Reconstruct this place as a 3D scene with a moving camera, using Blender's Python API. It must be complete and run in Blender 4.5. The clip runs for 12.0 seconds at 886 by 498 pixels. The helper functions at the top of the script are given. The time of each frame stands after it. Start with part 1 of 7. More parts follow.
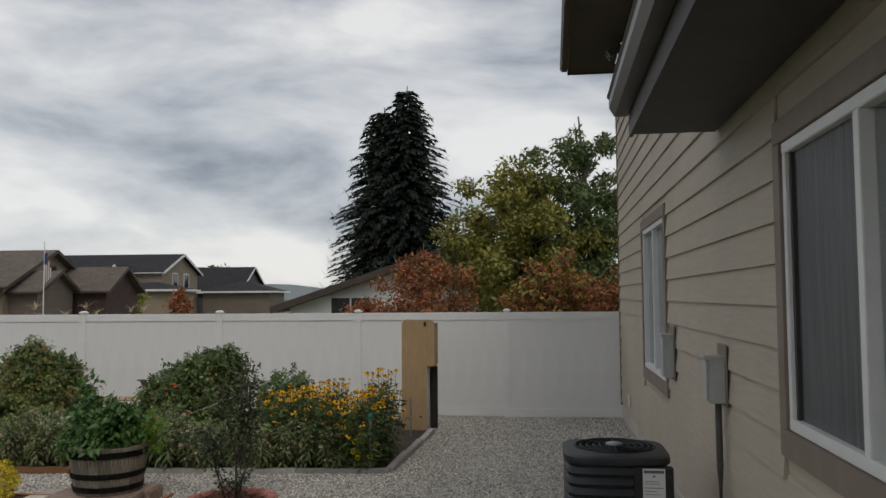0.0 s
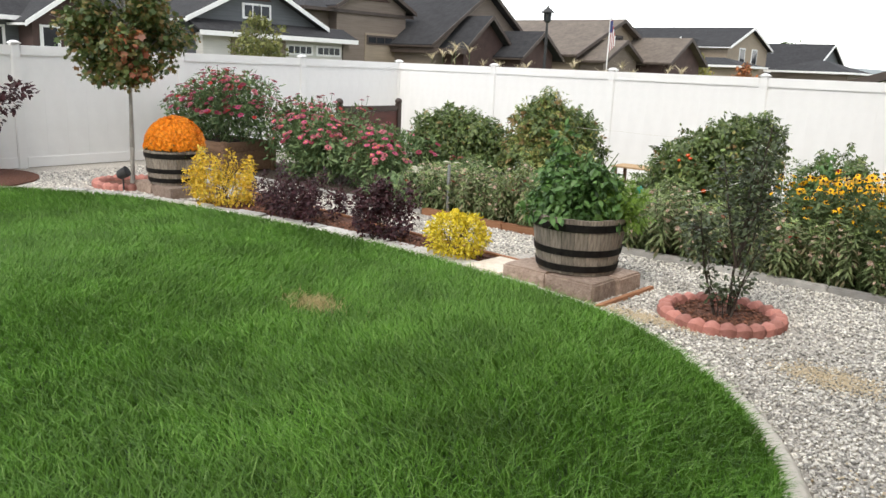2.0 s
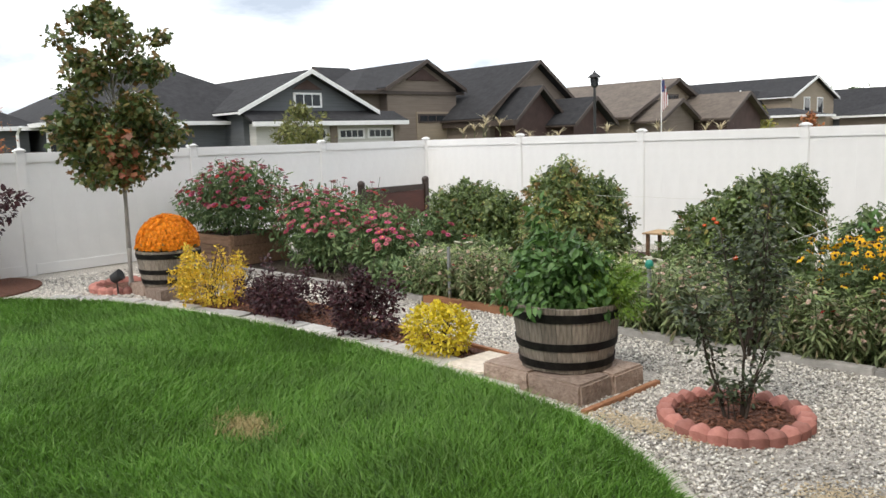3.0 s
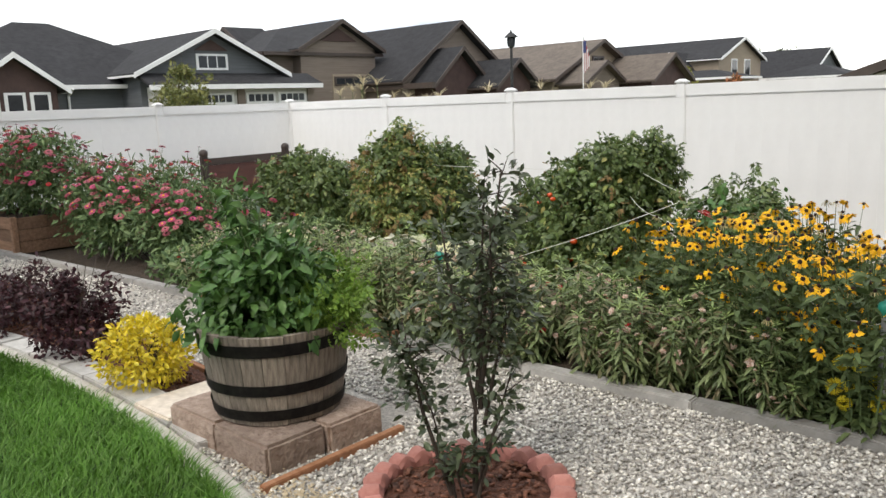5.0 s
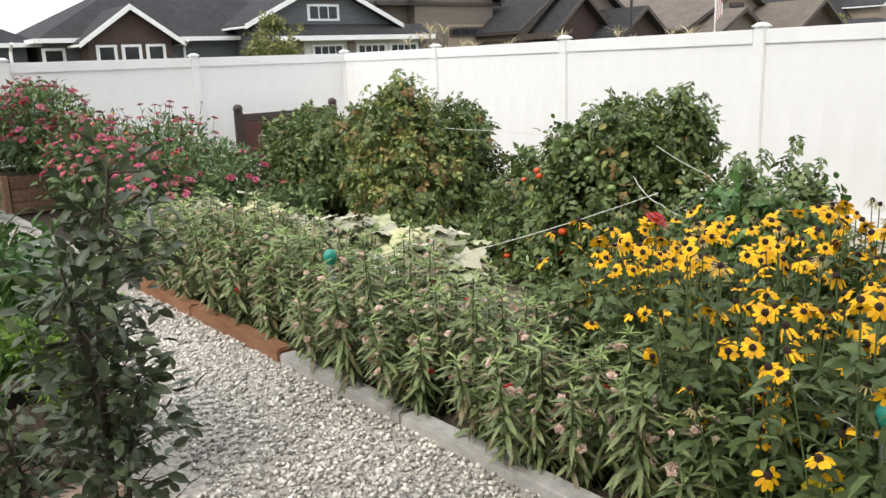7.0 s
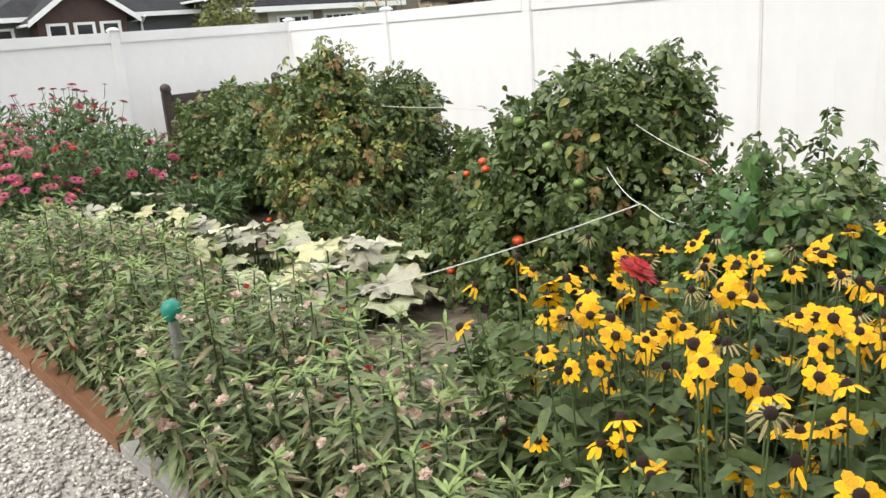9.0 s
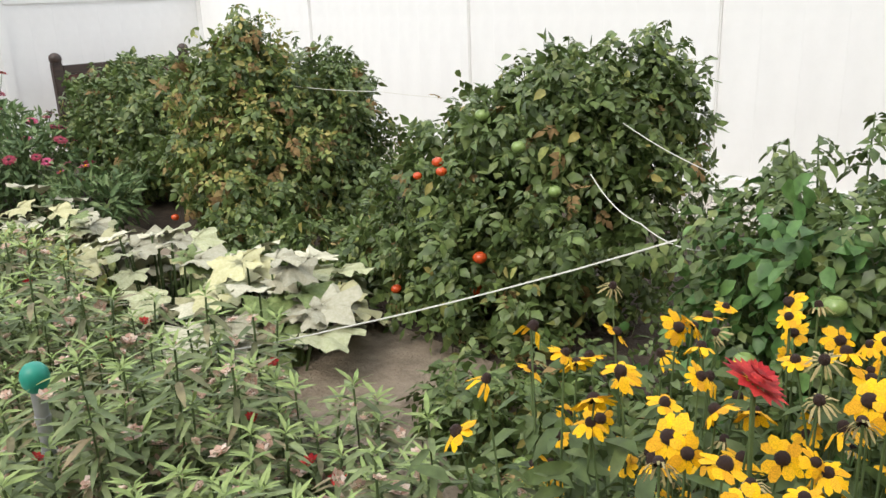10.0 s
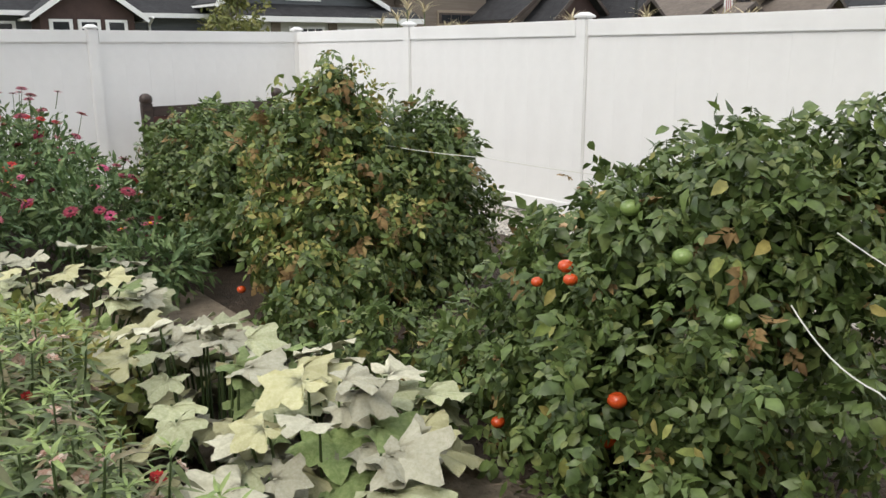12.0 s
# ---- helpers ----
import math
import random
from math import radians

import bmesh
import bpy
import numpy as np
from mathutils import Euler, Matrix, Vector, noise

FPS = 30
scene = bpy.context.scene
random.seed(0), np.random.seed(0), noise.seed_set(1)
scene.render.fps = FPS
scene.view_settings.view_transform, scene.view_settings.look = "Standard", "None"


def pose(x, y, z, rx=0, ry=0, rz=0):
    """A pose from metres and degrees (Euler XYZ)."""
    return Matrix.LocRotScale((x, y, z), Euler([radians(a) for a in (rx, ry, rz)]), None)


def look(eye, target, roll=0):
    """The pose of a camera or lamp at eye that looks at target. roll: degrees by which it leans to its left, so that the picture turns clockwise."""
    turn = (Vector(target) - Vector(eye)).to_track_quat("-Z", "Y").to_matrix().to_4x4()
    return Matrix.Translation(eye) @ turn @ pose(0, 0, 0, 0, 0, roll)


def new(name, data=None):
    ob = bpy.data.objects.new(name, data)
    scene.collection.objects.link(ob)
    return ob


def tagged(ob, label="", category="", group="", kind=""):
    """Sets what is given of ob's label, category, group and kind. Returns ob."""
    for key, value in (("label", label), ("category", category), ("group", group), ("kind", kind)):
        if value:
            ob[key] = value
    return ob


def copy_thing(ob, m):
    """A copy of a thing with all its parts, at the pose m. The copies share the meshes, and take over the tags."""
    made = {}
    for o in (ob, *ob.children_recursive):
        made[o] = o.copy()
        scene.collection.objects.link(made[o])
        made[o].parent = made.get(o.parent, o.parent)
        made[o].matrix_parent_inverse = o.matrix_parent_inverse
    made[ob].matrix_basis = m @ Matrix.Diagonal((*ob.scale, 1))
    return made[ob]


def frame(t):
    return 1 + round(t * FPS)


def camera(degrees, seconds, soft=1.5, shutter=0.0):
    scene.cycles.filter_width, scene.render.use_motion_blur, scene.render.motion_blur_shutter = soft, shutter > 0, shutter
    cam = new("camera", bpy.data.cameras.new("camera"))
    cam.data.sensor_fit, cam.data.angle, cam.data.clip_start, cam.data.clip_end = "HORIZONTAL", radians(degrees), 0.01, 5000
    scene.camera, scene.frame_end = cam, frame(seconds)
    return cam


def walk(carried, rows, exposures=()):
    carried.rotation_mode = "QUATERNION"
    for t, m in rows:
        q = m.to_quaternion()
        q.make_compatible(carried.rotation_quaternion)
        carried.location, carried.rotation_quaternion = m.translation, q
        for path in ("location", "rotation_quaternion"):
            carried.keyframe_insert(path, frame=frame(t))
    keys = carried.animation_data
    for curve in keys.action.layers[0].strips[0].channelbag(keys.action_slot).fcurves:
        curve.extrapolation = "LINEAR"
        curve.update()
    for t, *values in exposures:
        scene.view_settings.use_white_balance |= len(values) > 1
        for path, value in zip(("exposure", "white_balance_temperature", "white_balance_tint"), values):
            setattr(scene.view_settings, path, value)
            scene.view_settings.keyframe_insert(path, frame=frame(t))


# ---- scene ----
cam = camera(57.3, 12.0)
PATH = [
    (0, (0.282, 1.14, 1.865), (0.136, 3.131, 1.983), -0.4),
    (0.3, (0.160, 1.448, 1.700), (0.030, 3.440, 1.577), 0.3),
    (0.5, (0.089, 1.639, 1.639), (-0.018, 3.621, 1.392), 1.3),
    (1, (0.063, 2.192, 1.568), (-0.264, 4.119, 1.146), 1.6),
    (1.5, (0.028, 2.717, 1.565), (-0.881, 4.436, 1.096), 1.1),
    (2, (-0.114, 3.326, 1.559), (-1.418, 4.777, 1.121), 2.5),
    (2.5, (-0.089, 3.859, 1.621), (-1.56, 5.172, 1.289), 0.6),
    (3, (-0.108, 4.371, 1.58), (-1.564, 5.716, 1.315), -1.9),
    (3.5, (-0.044, 4.861, 1.513), (-1.42, 6.276, 1.187), -3.1),
    (5.5, (-0.304, 6.775, 1.484), (-1.657, 8.204, 1.125), -2.0),
    (6, (-0.311, 7.24, 1.416), (-1.692, 8.63, 1.015), -1.1),
    (6.5, (-0.361, 7.636, 1.419), (-1.88, 8.851, 0.955), -2.5),
    (7, (-0.381, 8.061, 1.434), (-1.936, 9.234, 0.981), -2.2),
    (7.5, (-0.413, 8.424, 1.422), (-1.955, 9.62, 0.988), -4.1),
    (9.5, (-1.453, 9.192, 1.374), (-2.938, 10.399, 0.794), -3.6),
    (10, (-1.734, 9.353, 1.373), (-3.104, 10.683, 0.78), -2.2),
    (10.5, (-1.96, 9.479, 1.402), (-3.329, 10.813, 0.815), -1.5),
    (11, (-2.229, 9.696, 1.38), (-3.617, 11.033, 0.845), -0.7),
    (11.5, (-2.39, 9.844, 1.377), (-3.808, 11.175, 0.91), 0.9),
    (12, (-2.416, 9.846, 1.378), (-3.947, 11.041, 0.899), -0.4),
]
walk(cam, [(t, look(eye, target, roll)) for t, eye, target, roll in PATH],
     [(0.0, -1.2), (0.2, -0.65), (0.5, -0.1), (1.0, 0.34), (1.5, 0.42), (2.6, 0.32), (3.4, 0.08), (5.5, 0.18), (7.5, 0.46), (9.5, 0.48), (10.5, 0.38), (11.1, 0.38), (12.0, 0.10)])

# ---- world, sun, exposure ----
def make_world():
    world = bpy.data.worlds.new("overcast_sky")
    scene.world = world
    world.use_nodes = True
    nt = world.node_tree
    nt.nodes.clear()
    out = nt.nodes.new("ShaderNodeOutputWorld")
    bg = nt.nodes.new("ShaderNodeBackground")
    sky = nt.nodes.new("ShaderNodeTexSky")
    sky.sky_type, sky.sun_disc = "NISHITA", False
    sky.sun_elevation, sky.sun_rotation = radians(50), radians(167)
    gain = nt.nodes.new("ShaderNodeMix")
    gain.data_type, gain.blend_type = "RGBA", "MULTIPLY"
    gain.inputs[0].default_value = 1.0
    gain.inputs[7].default_value = (0.09, 0.09, 0.09, 1)
    nt.links.new(sky.outputs[0], gain.inputs[6])
    co = nt.nodes.new("ShaderNodeTexCoord")
    mp = nt.nodes.new("ShaderNodeMapping")
    mp.inputs["Scale"].default_value = (1.0, 1.0, 2.7)
    nt.links.new(co.outputs["Generated"], mp.inputs[0])
    n1 = nt.nodes.new("ShaderNodeTexNoise")
    n1.inputs["Scale"].default_value = 3.1
    n1.inputs["Detail"].default_value = 7
    n1.inputs["Roughness"].default_value = 0.52
    n1.inputs["Distortion"].default_value = 0.25
    nt.links.new(mp.outputs[0], n1.inputs["Vector"])
    ramp = nt.nodes.new("ShaderNodeValToRGB")
    e = ramp.color_ramp.elements
    e[0].position, e[0].color = 0.36, (0.30, 0.33, 0.38, 1)
    e[1].position, e[1].color = 0.62, (1.0, 0.99, 0.97, 1)
    mid = ramp.color_ramp.elements.new(0.47)
    mid.color = (0.62, 0.645, 0.68, 1)
    nt.links.new(n1.outputs[0], ramp.inputs[0])
    mix = nt.nodes.new("ShaderNodeMix")
    mix.data_type = "RGBA"
    mix.inputs[0].default_value = 0.86
    nt.links.new(gain.outputs[2], mix.inputs[6])
    nt.links.new(ramp.outputs[0], mix.inputs[7])
    nt.links.new(mix.outputs[2], bg.inputs[0])
    bg.inputs[1].default_value = 2.0
    nt.links.new(bg.outputs[0], out.inputs[0])


make_world()
sun = new("sun", bpy.data.lights.new("sun", "SUN"))
sun.data.energy, sun.data.angle, sun.data.color = 1.55, radians(24), (1.0, 0.925, 0.82)
sun.matrix_world = look((4, -10, 19), (0, 6, 0))


# ---- materials ----
def nodes_of(name):
    m = bpy.data.materials.new(name)
    m.use_nodes = True
    nt = m.node_tree
    return m, nt, nt.nodes["Principled BSDF"]


def rgba(c):
    return (c[0], c[1], c[2], 1)


def surface(name, dark, light, scale=8.0, rough=0.8, bump=0.3, fine=60.0, metal=0.0, stain=0.25, vary="", stretch=(1, 1, 1), depth=0.01, coat=0.0):
    """A surface with grain at two scales, broad stains and fine relief."""
    m, nt, bsdf = nodes_of(name)
    L = nt.links
    co = nt.nodes.new("ShaderNodeTexCoord")
    mp = nt.nodes.new("ShaderNodeMapping")
    mp.inputs["Scale"].default_value = stretch
    L.new(co.outputs["Object"], mp.inputs[0])
    n = nt.nodes.new("ShaderNodeTexNoise")
    n.inputs["Scale"].default_value, n.inputs["Detail"].default_value = scale, 8
    n.inputs["Roughness"].default_value = 0.65
    L.new(mp.outputs[0], n.inputs["Vector"])
    ramp = nt.nodes.new("ShaderNodeValToRGB")
    ramp.color_ramp.elements[0].position, ramp.color_ramp.elements[0].color = 0.3, rgba(dark)
    ramp.color_ramp.elements[1].position, ramp.color_ramp.elements[1].color = 0.7, rgba(light)
    L.new(n.outputs[0], ramp.inputs[0])
    big = nt.nodes.new("ShaderNodeTexNoise")
    big.inputs["Scale"].default_value, big.inputs["Detail"].default_value = 0.9, 4
    L.new(co.outputs["Object"], big.inputs["Vector"])
    mr = nt.nodes.new("ShaderNodeMapRange")
    mr.inputs[1].default_value, mr.inputs[2].default_value = 0.3, 0.7
    mr.inputs[3].default_value, mr.inputs[4].default_value = 1 - stain, 1 + stain * 0.4
    L.new(big.outputs[0], mr.inputs[0])
    mul = nt.nodes.new("ShaderNodeMix")
    mul.data_type, mul.blend_type = "RGBA", "MULTIPLY"
    mul.inputs[0].default_value = 1.0
    L.new(ramp.outputs[0], mul.inputs[6])
    L.new(mr.outputs[0], mul.inputs[7])
    col = mul.outputs[2]
    if vary:
        if vary == "island":
            src = nt.nodes.new("ShaderNodeNewGeometry").outputs["Random Per Island"]
        else:
            src = nt.nodes.new("ShaderNodeObjectInfo").outputs["Random"]
        vr = nt.nodes.new("ShaderNodeMapRange")
        vr.inputs[3].default_value, vr.inputs[4].default_value = (0.32, 1.36) if vary == "island" else (0.68, 1.25)
        L.new(src, vr.inputs[0])
        m2 = nt.nodes.new("ShaderNodeMix")
        m2.data_type, m2.blend_type = "RGBA", "MULTIPLY"
        m2.inputs[0].default_value = 1.0
        L.new(col, m2.inputs[6])
        L.new(vr.outputs[0], m2.inputs[7])
        col = m2.outputs[2]
    L.new(col, bsdf.inputs["Base Color"])
    bsdf.inputs["Roughness"].default_value = rough
    bsdf.inputs["Metallic"].default_value = metal
    bsdf.inputs["Coat Weight"].default_value = coat
    if bump > 0:
        f = nt.nodes.new("ShaderNodeTexNoise")
        f.inputs["Scale"].default_value, f.inputs["Detail"].default_value = fine, 5
        L.new(mp.outputs[0], f.inputs["Vector"])
        b = nt.nodes.new("ShaderNodeBump")
        b.inputs["Strength"].default_value, b.inputs["Distance"].default_value = bump, depth
        L.new(f.outputs[0], b.inputs["Height"])
        L.new(b.outputs[0], bsdf.inputs["Normal"])
    return m


def leafy(name, colours, rough=0.5, through_light=0.3, spec=0.4, patch=40.0):
    """Leaves or petals: each one takes its own tint from a ramp of real leaf colours."""
    m, nt, bsdf = nodes_of(name)
    L = nt.links
    geo = nt.nodes.new("ShaderNodeNewGeometry")
    ramp = nt.nodes.new("ShaderNodeValToRGB")
    els = ramp.color_ramp.elements
    while len(els) < len(colours):
        els.new(0.5)
    for i, c in enumerate(colours):
        els[i].position = i / max(1, len(colours) - 1)
        els[i].color = rgba(c)
    L.new(geo.outputs["Random Per Island"], ramp.inputs[0])
    co = nt.nodes.new("ShaderNodeTexCoord")
    n = nt.nodes.new("ShaderNodeTexNoise")
    n.inputs["Scale"].default_value, n.inputs["Detail"].default_value = patch, 4
    L.new(co.outputs["Object"], n.inputs["Vector"])
    mr = nt.nodes.new("ShaderNodeMapRange")
    mr.inputs[1].default_value, mr.inputs[2].default_value = 0.3, 0.7
    mr.inputs[3].default_value, mr.inputs[4].default_value = 0.68, 1.25
    L.new(n.outputs[0], mr.inputs[0])
    mul = nt.nodes.new("ShaderNodeMix")
    mul.data_type, mul.blend_type = "RGBA", "MULTIPLY"
    mul.inputs[0].default_value = 1.0
    L.new(ramp.outputs[0], mul.inputs[6])
    L.new(mr.outputs[0], mul.inputs[7])
    L.new(mul.outputs[2], bsdf.inputs["Base Color"])
    bsdf.inputs["Roughness"].default_value = rough
    bsdf.inputs["Specular IOR Level"].default_value = spec
    tr = nt.nodes.new("ShaderNodeBsdfTranslucent")
    L.new(mul.outputs[2], tr.inputs[0])
    mx = nt.nodes.new("ShaderNodeMixShader")
    mx.inputs[0].default_value = through_light * 0.7
    L.new(bsdf.outputs[0], mx.inputs[1])
    L.new(tr.outputs[0], mx.inputs[2])
    L.new(mx.outputs[0], nt.nodes["Material Output"].inputs[0])
    return m


def glass(name, tint=(0.9, 0.93, 0.95)):
    m, nt, bsdf = nodes_of(name)
    bsdf.inputs["Base Color"].default_value = rgba(tint)
    bsdf.inputs["Roughness"].default_value = 0.02
    bsdf.inputs["Transmission Weight"].default_value = 1.0
    bsdf.inputs["IOR"].default_value = 1.5
    return m


M = {}
M["vinyl"] = surface("white_vinyl", (0.763, 0.763, 0.753), (0.822, 0.822, 0.812), 3, 0.38, 0.05, 30, stain=0.06)
M["gravel_bed"] = surface("fine_gravel_base", (0.27, 0.25, 0.222), (0.86, 0.80, 0.715), 48, 0.95, 1.0, 130, stain=0.18, depth=0.02)
M["gravel"] = surface("crushed_stone", (0.46, 0.43, 0.39), (0.88, 0.85, 0.775), 40, 0.9, 0.3, 200, stain=0.1, vary="island")
M["soil"] = surface("dark_garden_soil", (0.035, 0.024, 0.016), (0.10, 0.072, 0.05), 14, 0.95, 0.9, 60, stain=0.3, depth=0.03)
M["dry_soil"] = surface("dry_sandy_soil", (0.18, 0.14, 0.10), (0.34, 0.28, 0.21), 14, 0.95, 0.6, 70, stain=0.3, depth=0.02)
M["earth"] = surface("far_ground", (0.09, 0.11, 0.05), (0.2, 0.2, 0.11), 0.7, 0.95, 0.4, 8, stain=0.3, depth=0.05)
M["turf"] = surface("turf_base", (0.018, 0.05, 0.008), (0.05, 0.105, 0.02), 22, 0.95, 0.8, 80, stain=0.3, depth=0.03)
M["concrete"] = surface("pale_concrete", (0.480, 0.444, 0.384), (0.696, 0.660, 0.588), 16, 0.9, 0.4, 140, stain=0.22, depth=0.004)
M["grey_concrete"] = surface("grey_concrete", (0.345, 0.333, 0.310), (0.529, 0.512, 0.483), 16, 0.9, 0.4, 140, stain=0.25, vary="object", depth=0.004)
M["paver"] = surface("beige_paver", (0.52, 0.45, 0.37), (0.74, 0.66, 0.56), 18, 0.9, 0.4, 160, stain=0.2, vary="object", depth=0.004)
M["block"] = surface("rough_pink_block", (0.253, 0.178, 0.138), (0.460, 0.356, 0.287), 22, 0.95, 0.9, 45, stain=0.25, vary="object", depth=0.02)
M["terracotta"] = surface("terracotta_edging", (0.40, 0.155, 0.125), (0.56, 0.26, 0.21), 18, 0.85, 0.35, 120, stain=0.25, vary="object", depth=0.004)
M["mulch"] = surface("red_bark_mulch", (0.06, 0.022, 0.012), (0.20, 0.08, 0.045), 40, 0.95, 1.0, 60, stain=0.25, depth=0.03)
M["chip"] = surface("bark_chip", (0.07, 0.028, 0.016), (0.26, 0.11, 0.065), 30, 0.9, 0.4, 100, stain=0.1, vary="island")
M["oak"] = surface("weathered_oak", (0.092, 0.076, 0.062), (0.41, 0.345, 0.28), 7, 0.85, 0.5, 40, stain=0.3, vary="object", stretch=(7, 7, 0.7), depth=0.004)
M["hoop"] = surface("black_iron_hoop", (0.018, 0.017, 0.018), (0.05, 0.045, 0.042), 20, 0.55, 0.2, 90, metal=0.6, stain=0.2)
M["siding"] = surface("taupe_lap_siding", (0.425, 0.368, 0.288), (0.51, 0.442, 0.348), 5, 0.62, 0.25, 28, stain=0.08, vary="", stretch=(6, 0.6, 9), depth=0.003)
M["trim"] = surface("brown_trim_board", (0.203, 0.157, 0.127), (0.256, 0.203, 0.166), 5, 0.6, 0.2, 40, stain=0.08, stretch=(4, 1, 1), depth=0.002)
M["soffit"] = surface("dark_brown_soffit", (0.045, 0.038, 0.034), (0.065, 0.055, 0.048), 5, 0.6, 0.15, 30, stain=0.1)
M["gutter"] = surface("dark_bronze_gutter", (0.06, 0.05, 0.045), (0.09, 0.078, 0.07), 6, 0.4, 0.1, 30, stain=0.1)
M["winframe"] = surface("white_window_vinyl", (0.72, 0.72, 0.70), (0.8, 0.8, 0.78), 6, 0.35, 0.05, 40, stain=0.05)
M["screen"] = surface("insect_screen", (0.05, 0.051, 0.056), (0.15, 0.152, 0.16), 9, 0.45, 0.2, 200, stain=0.25, stretch=(6, 6, 0.15))
# indoor dimness is put into this dark base colour
M["room"] = surface("room_coloured_dim", (0.10, 0.095, 0.09), (0.14, 0.13, 0.12), 4, 0.9, 0.0)
M["glass"] = glass("clear_glass")
M["ac_black"] = surface("black_painted_steel", (0.014, 0.015, 0.018), (0.03, 0.032, 0.036), 10, 0.42, 0.1, 60, metal=0.2, stain=0.15)
M["ac_top"] = surface("dark_grey_steel_top", (0.028, 0.03, 0.033), (0.05, 0.052, 0.056), 10, 0.45, 0.1, 60, metal=0.3, stain=0.15)
M["label"] = surface("white_paper_label", (0.68, 0.68, 0.66), (0.76, 0.76, 0.74), 8, 0.6, 0.0, stain=0.05)
M["ink"] = surface("grey_print", (0.10, 0.10, 0.11), (0.16, 0.16, 0.17), 8, 0.7, 0.0, stain=0.0)
M["meter"] = surface("grey_plastic_box", (0.390, 0.403, 0.390), (0.520, 0.533, 0.507), 8, 0.5, 0.1, 60, stain=0.12)
M["steel"] = surface("galvanised_steel", (0.30, 0.31, 0.32), (0.48, 0.49, 0.5), 20, 0.42, 0.15, 80, metal=0.7, stain=0.15)
M["foam"] = surface("dark_pipe_wrap", (0.07, 0.06, 0.055), (0.13, 0.115, 0.10), 20, 0.85, 0.3, 80)
M["cap"] = surface("teal_plastic_cap", (0.01, 0.19, 0.14), (0.02, 0.30, 0.22), 9, 0.45, 0.05, 60, stain=0.1)
M["tan"] = surface("tan_plywood", (0.40, 0.265, 0.135), (0.50, 0.345, 0.19), 6, 0.75, 0.2, 60, stain=0.12, stretch=(4, 4, 0.6), depth=0.002)
M["black"] = surface("matt_black", (0.012, 0.012, 0.013), (0.03, 0.03, 0.03), 12, 0.6, 0.1, 60)
M["dark_wood"] = surface("dark_stained_wood", (0.02, 0.013, 0.010), (0.06, 0.035, 0.026), 6, 0.5, 0.2, 60, stretch=(1, 6, 6), depth=0.003)
M["red_wood"] = surface("reddish_stained_panel", (0.05, 0.014, 0.010), (0.10, 0.026, 0.017), 6, 0.5, 0.2, 60, stretch=(1, 6, 6), depth=0.003)
M["cedar"] = surface("weathered_cedar", (0.17, 0.095, 0.055), (0.33, 0.20, 0.125), 5, 0.85, 0.4, 50, stain=0.25, vary="object", stretch=(0.7, 6, 6), depth=0.004)
M["orange_wood"] = surface("orange_treated_timber", (0.27, 0.115, 0.05), (0.42, 0.21, 0.11), 5, 0.85, 0.4, 50, stain=0.2, vary="object", stretch=(0.7, 6, 6), depth=0.004)
M["bark"] = surface("grey_bark", (0.10, 0.085, 0.07), (0.24, 0.21, 0.175), 14, 0.95, 0.7, 40, stretch=(3, 3, 0.7), depth=0.01)
M["pale_bark"] = surface("pale_grey_bark", (0.24, 0.22, 0.20), (0.42, 0.40, 0.36), 14, 0.95, 0.6, 40, stretch=(3, 3, 0.7), depth=0.008)
M["dark_bark"] = surface("dark_twig_bark", (0.035, 0.026, 0.02), (0.09, 0.068, 0.052), 14, 0.95, 0.5, 40, stretch=(3, 3, 0.7), depth=0.006)
M["green_stem"] = surface("green_stem", (0.06, 0.10, 0.03), (0.12, 0.17, 0.06), 20, 0.7, 0.1, 60)
M["string"] = surface("white_twine", (0.6, 0.6, 0.55), (0.74, 0.74, 0.68), 60, 0.9, 0.3, 300, stain=0.05)
M["shingle"] = surface("charcoal_shingles", (0.016, 0.016, 0.018), (0.036, 0.036, 0.039), 3, 1.0, 0.6, 9, stain=0.2, depth=0.03)
M["shingle_brown"] = surface("brown_shingles", (0.105, 0.085, 0.07), (0.17, 0.14, 0.115), 3, 0.92, 0.6, 9, stain=0.2, depth=0.03)
M["grey_wall"] = surface("blue_grey_siding", (0.085, 0.092, 0.10), (0.12, 0.128, 0.137), 1.5, 0.75, 0.2, 12, stain=0.1, stretch=(0.4, 0.4, 9), depth=0.02)
M["brown_wall"] = surface("brown_siding", (0.16, 0.128, 0.102), (0.22, 0.178, 0.145), 1.5, 0.75, 0.2, 12, stain=0.1, stretch=(0.4, 0.4, 9), depth=0.02)
M["maroon_wall"] = surface("maroon_brown_shakes", (0.055, 0.032, 0.028), (0.085, 0.05, 0.043), 2, 0.8, 0.3, 12, stain=0.1, depth=0.02)
M["tan_wall"] = surface("tan_siding", (0.26, 0.21, 0.155), (0.33, 0.27, 0.2), 1.5, 0.75, 0.2, 12, stain=0.1, stretch=(0.4, 0.4, 9), depth=0.02)
M["pale_wall"] = surface("pale_grey_siding", (0.5, 0.49, 0.46), (0.6, 0.59, 0.56), 1.5, 0.75, 0.2, 12, stain=0.1, stretch=(0.4, 0.4, 9), depth=0.02)
M["white_trim"] = surface("white_painted_trim", (0.72, 0.72, 0.71), (0.8, 0.8, 0.79), 3, 0.5, 0.05, 20, stain=0.06)
M["brown_trim"] = surface("dark_brown_fascia", (0.045, 0.032, 0.026), (0.075, 0.055, 0.045), 3, 0.6, 0.05, 20, stain=0.06)
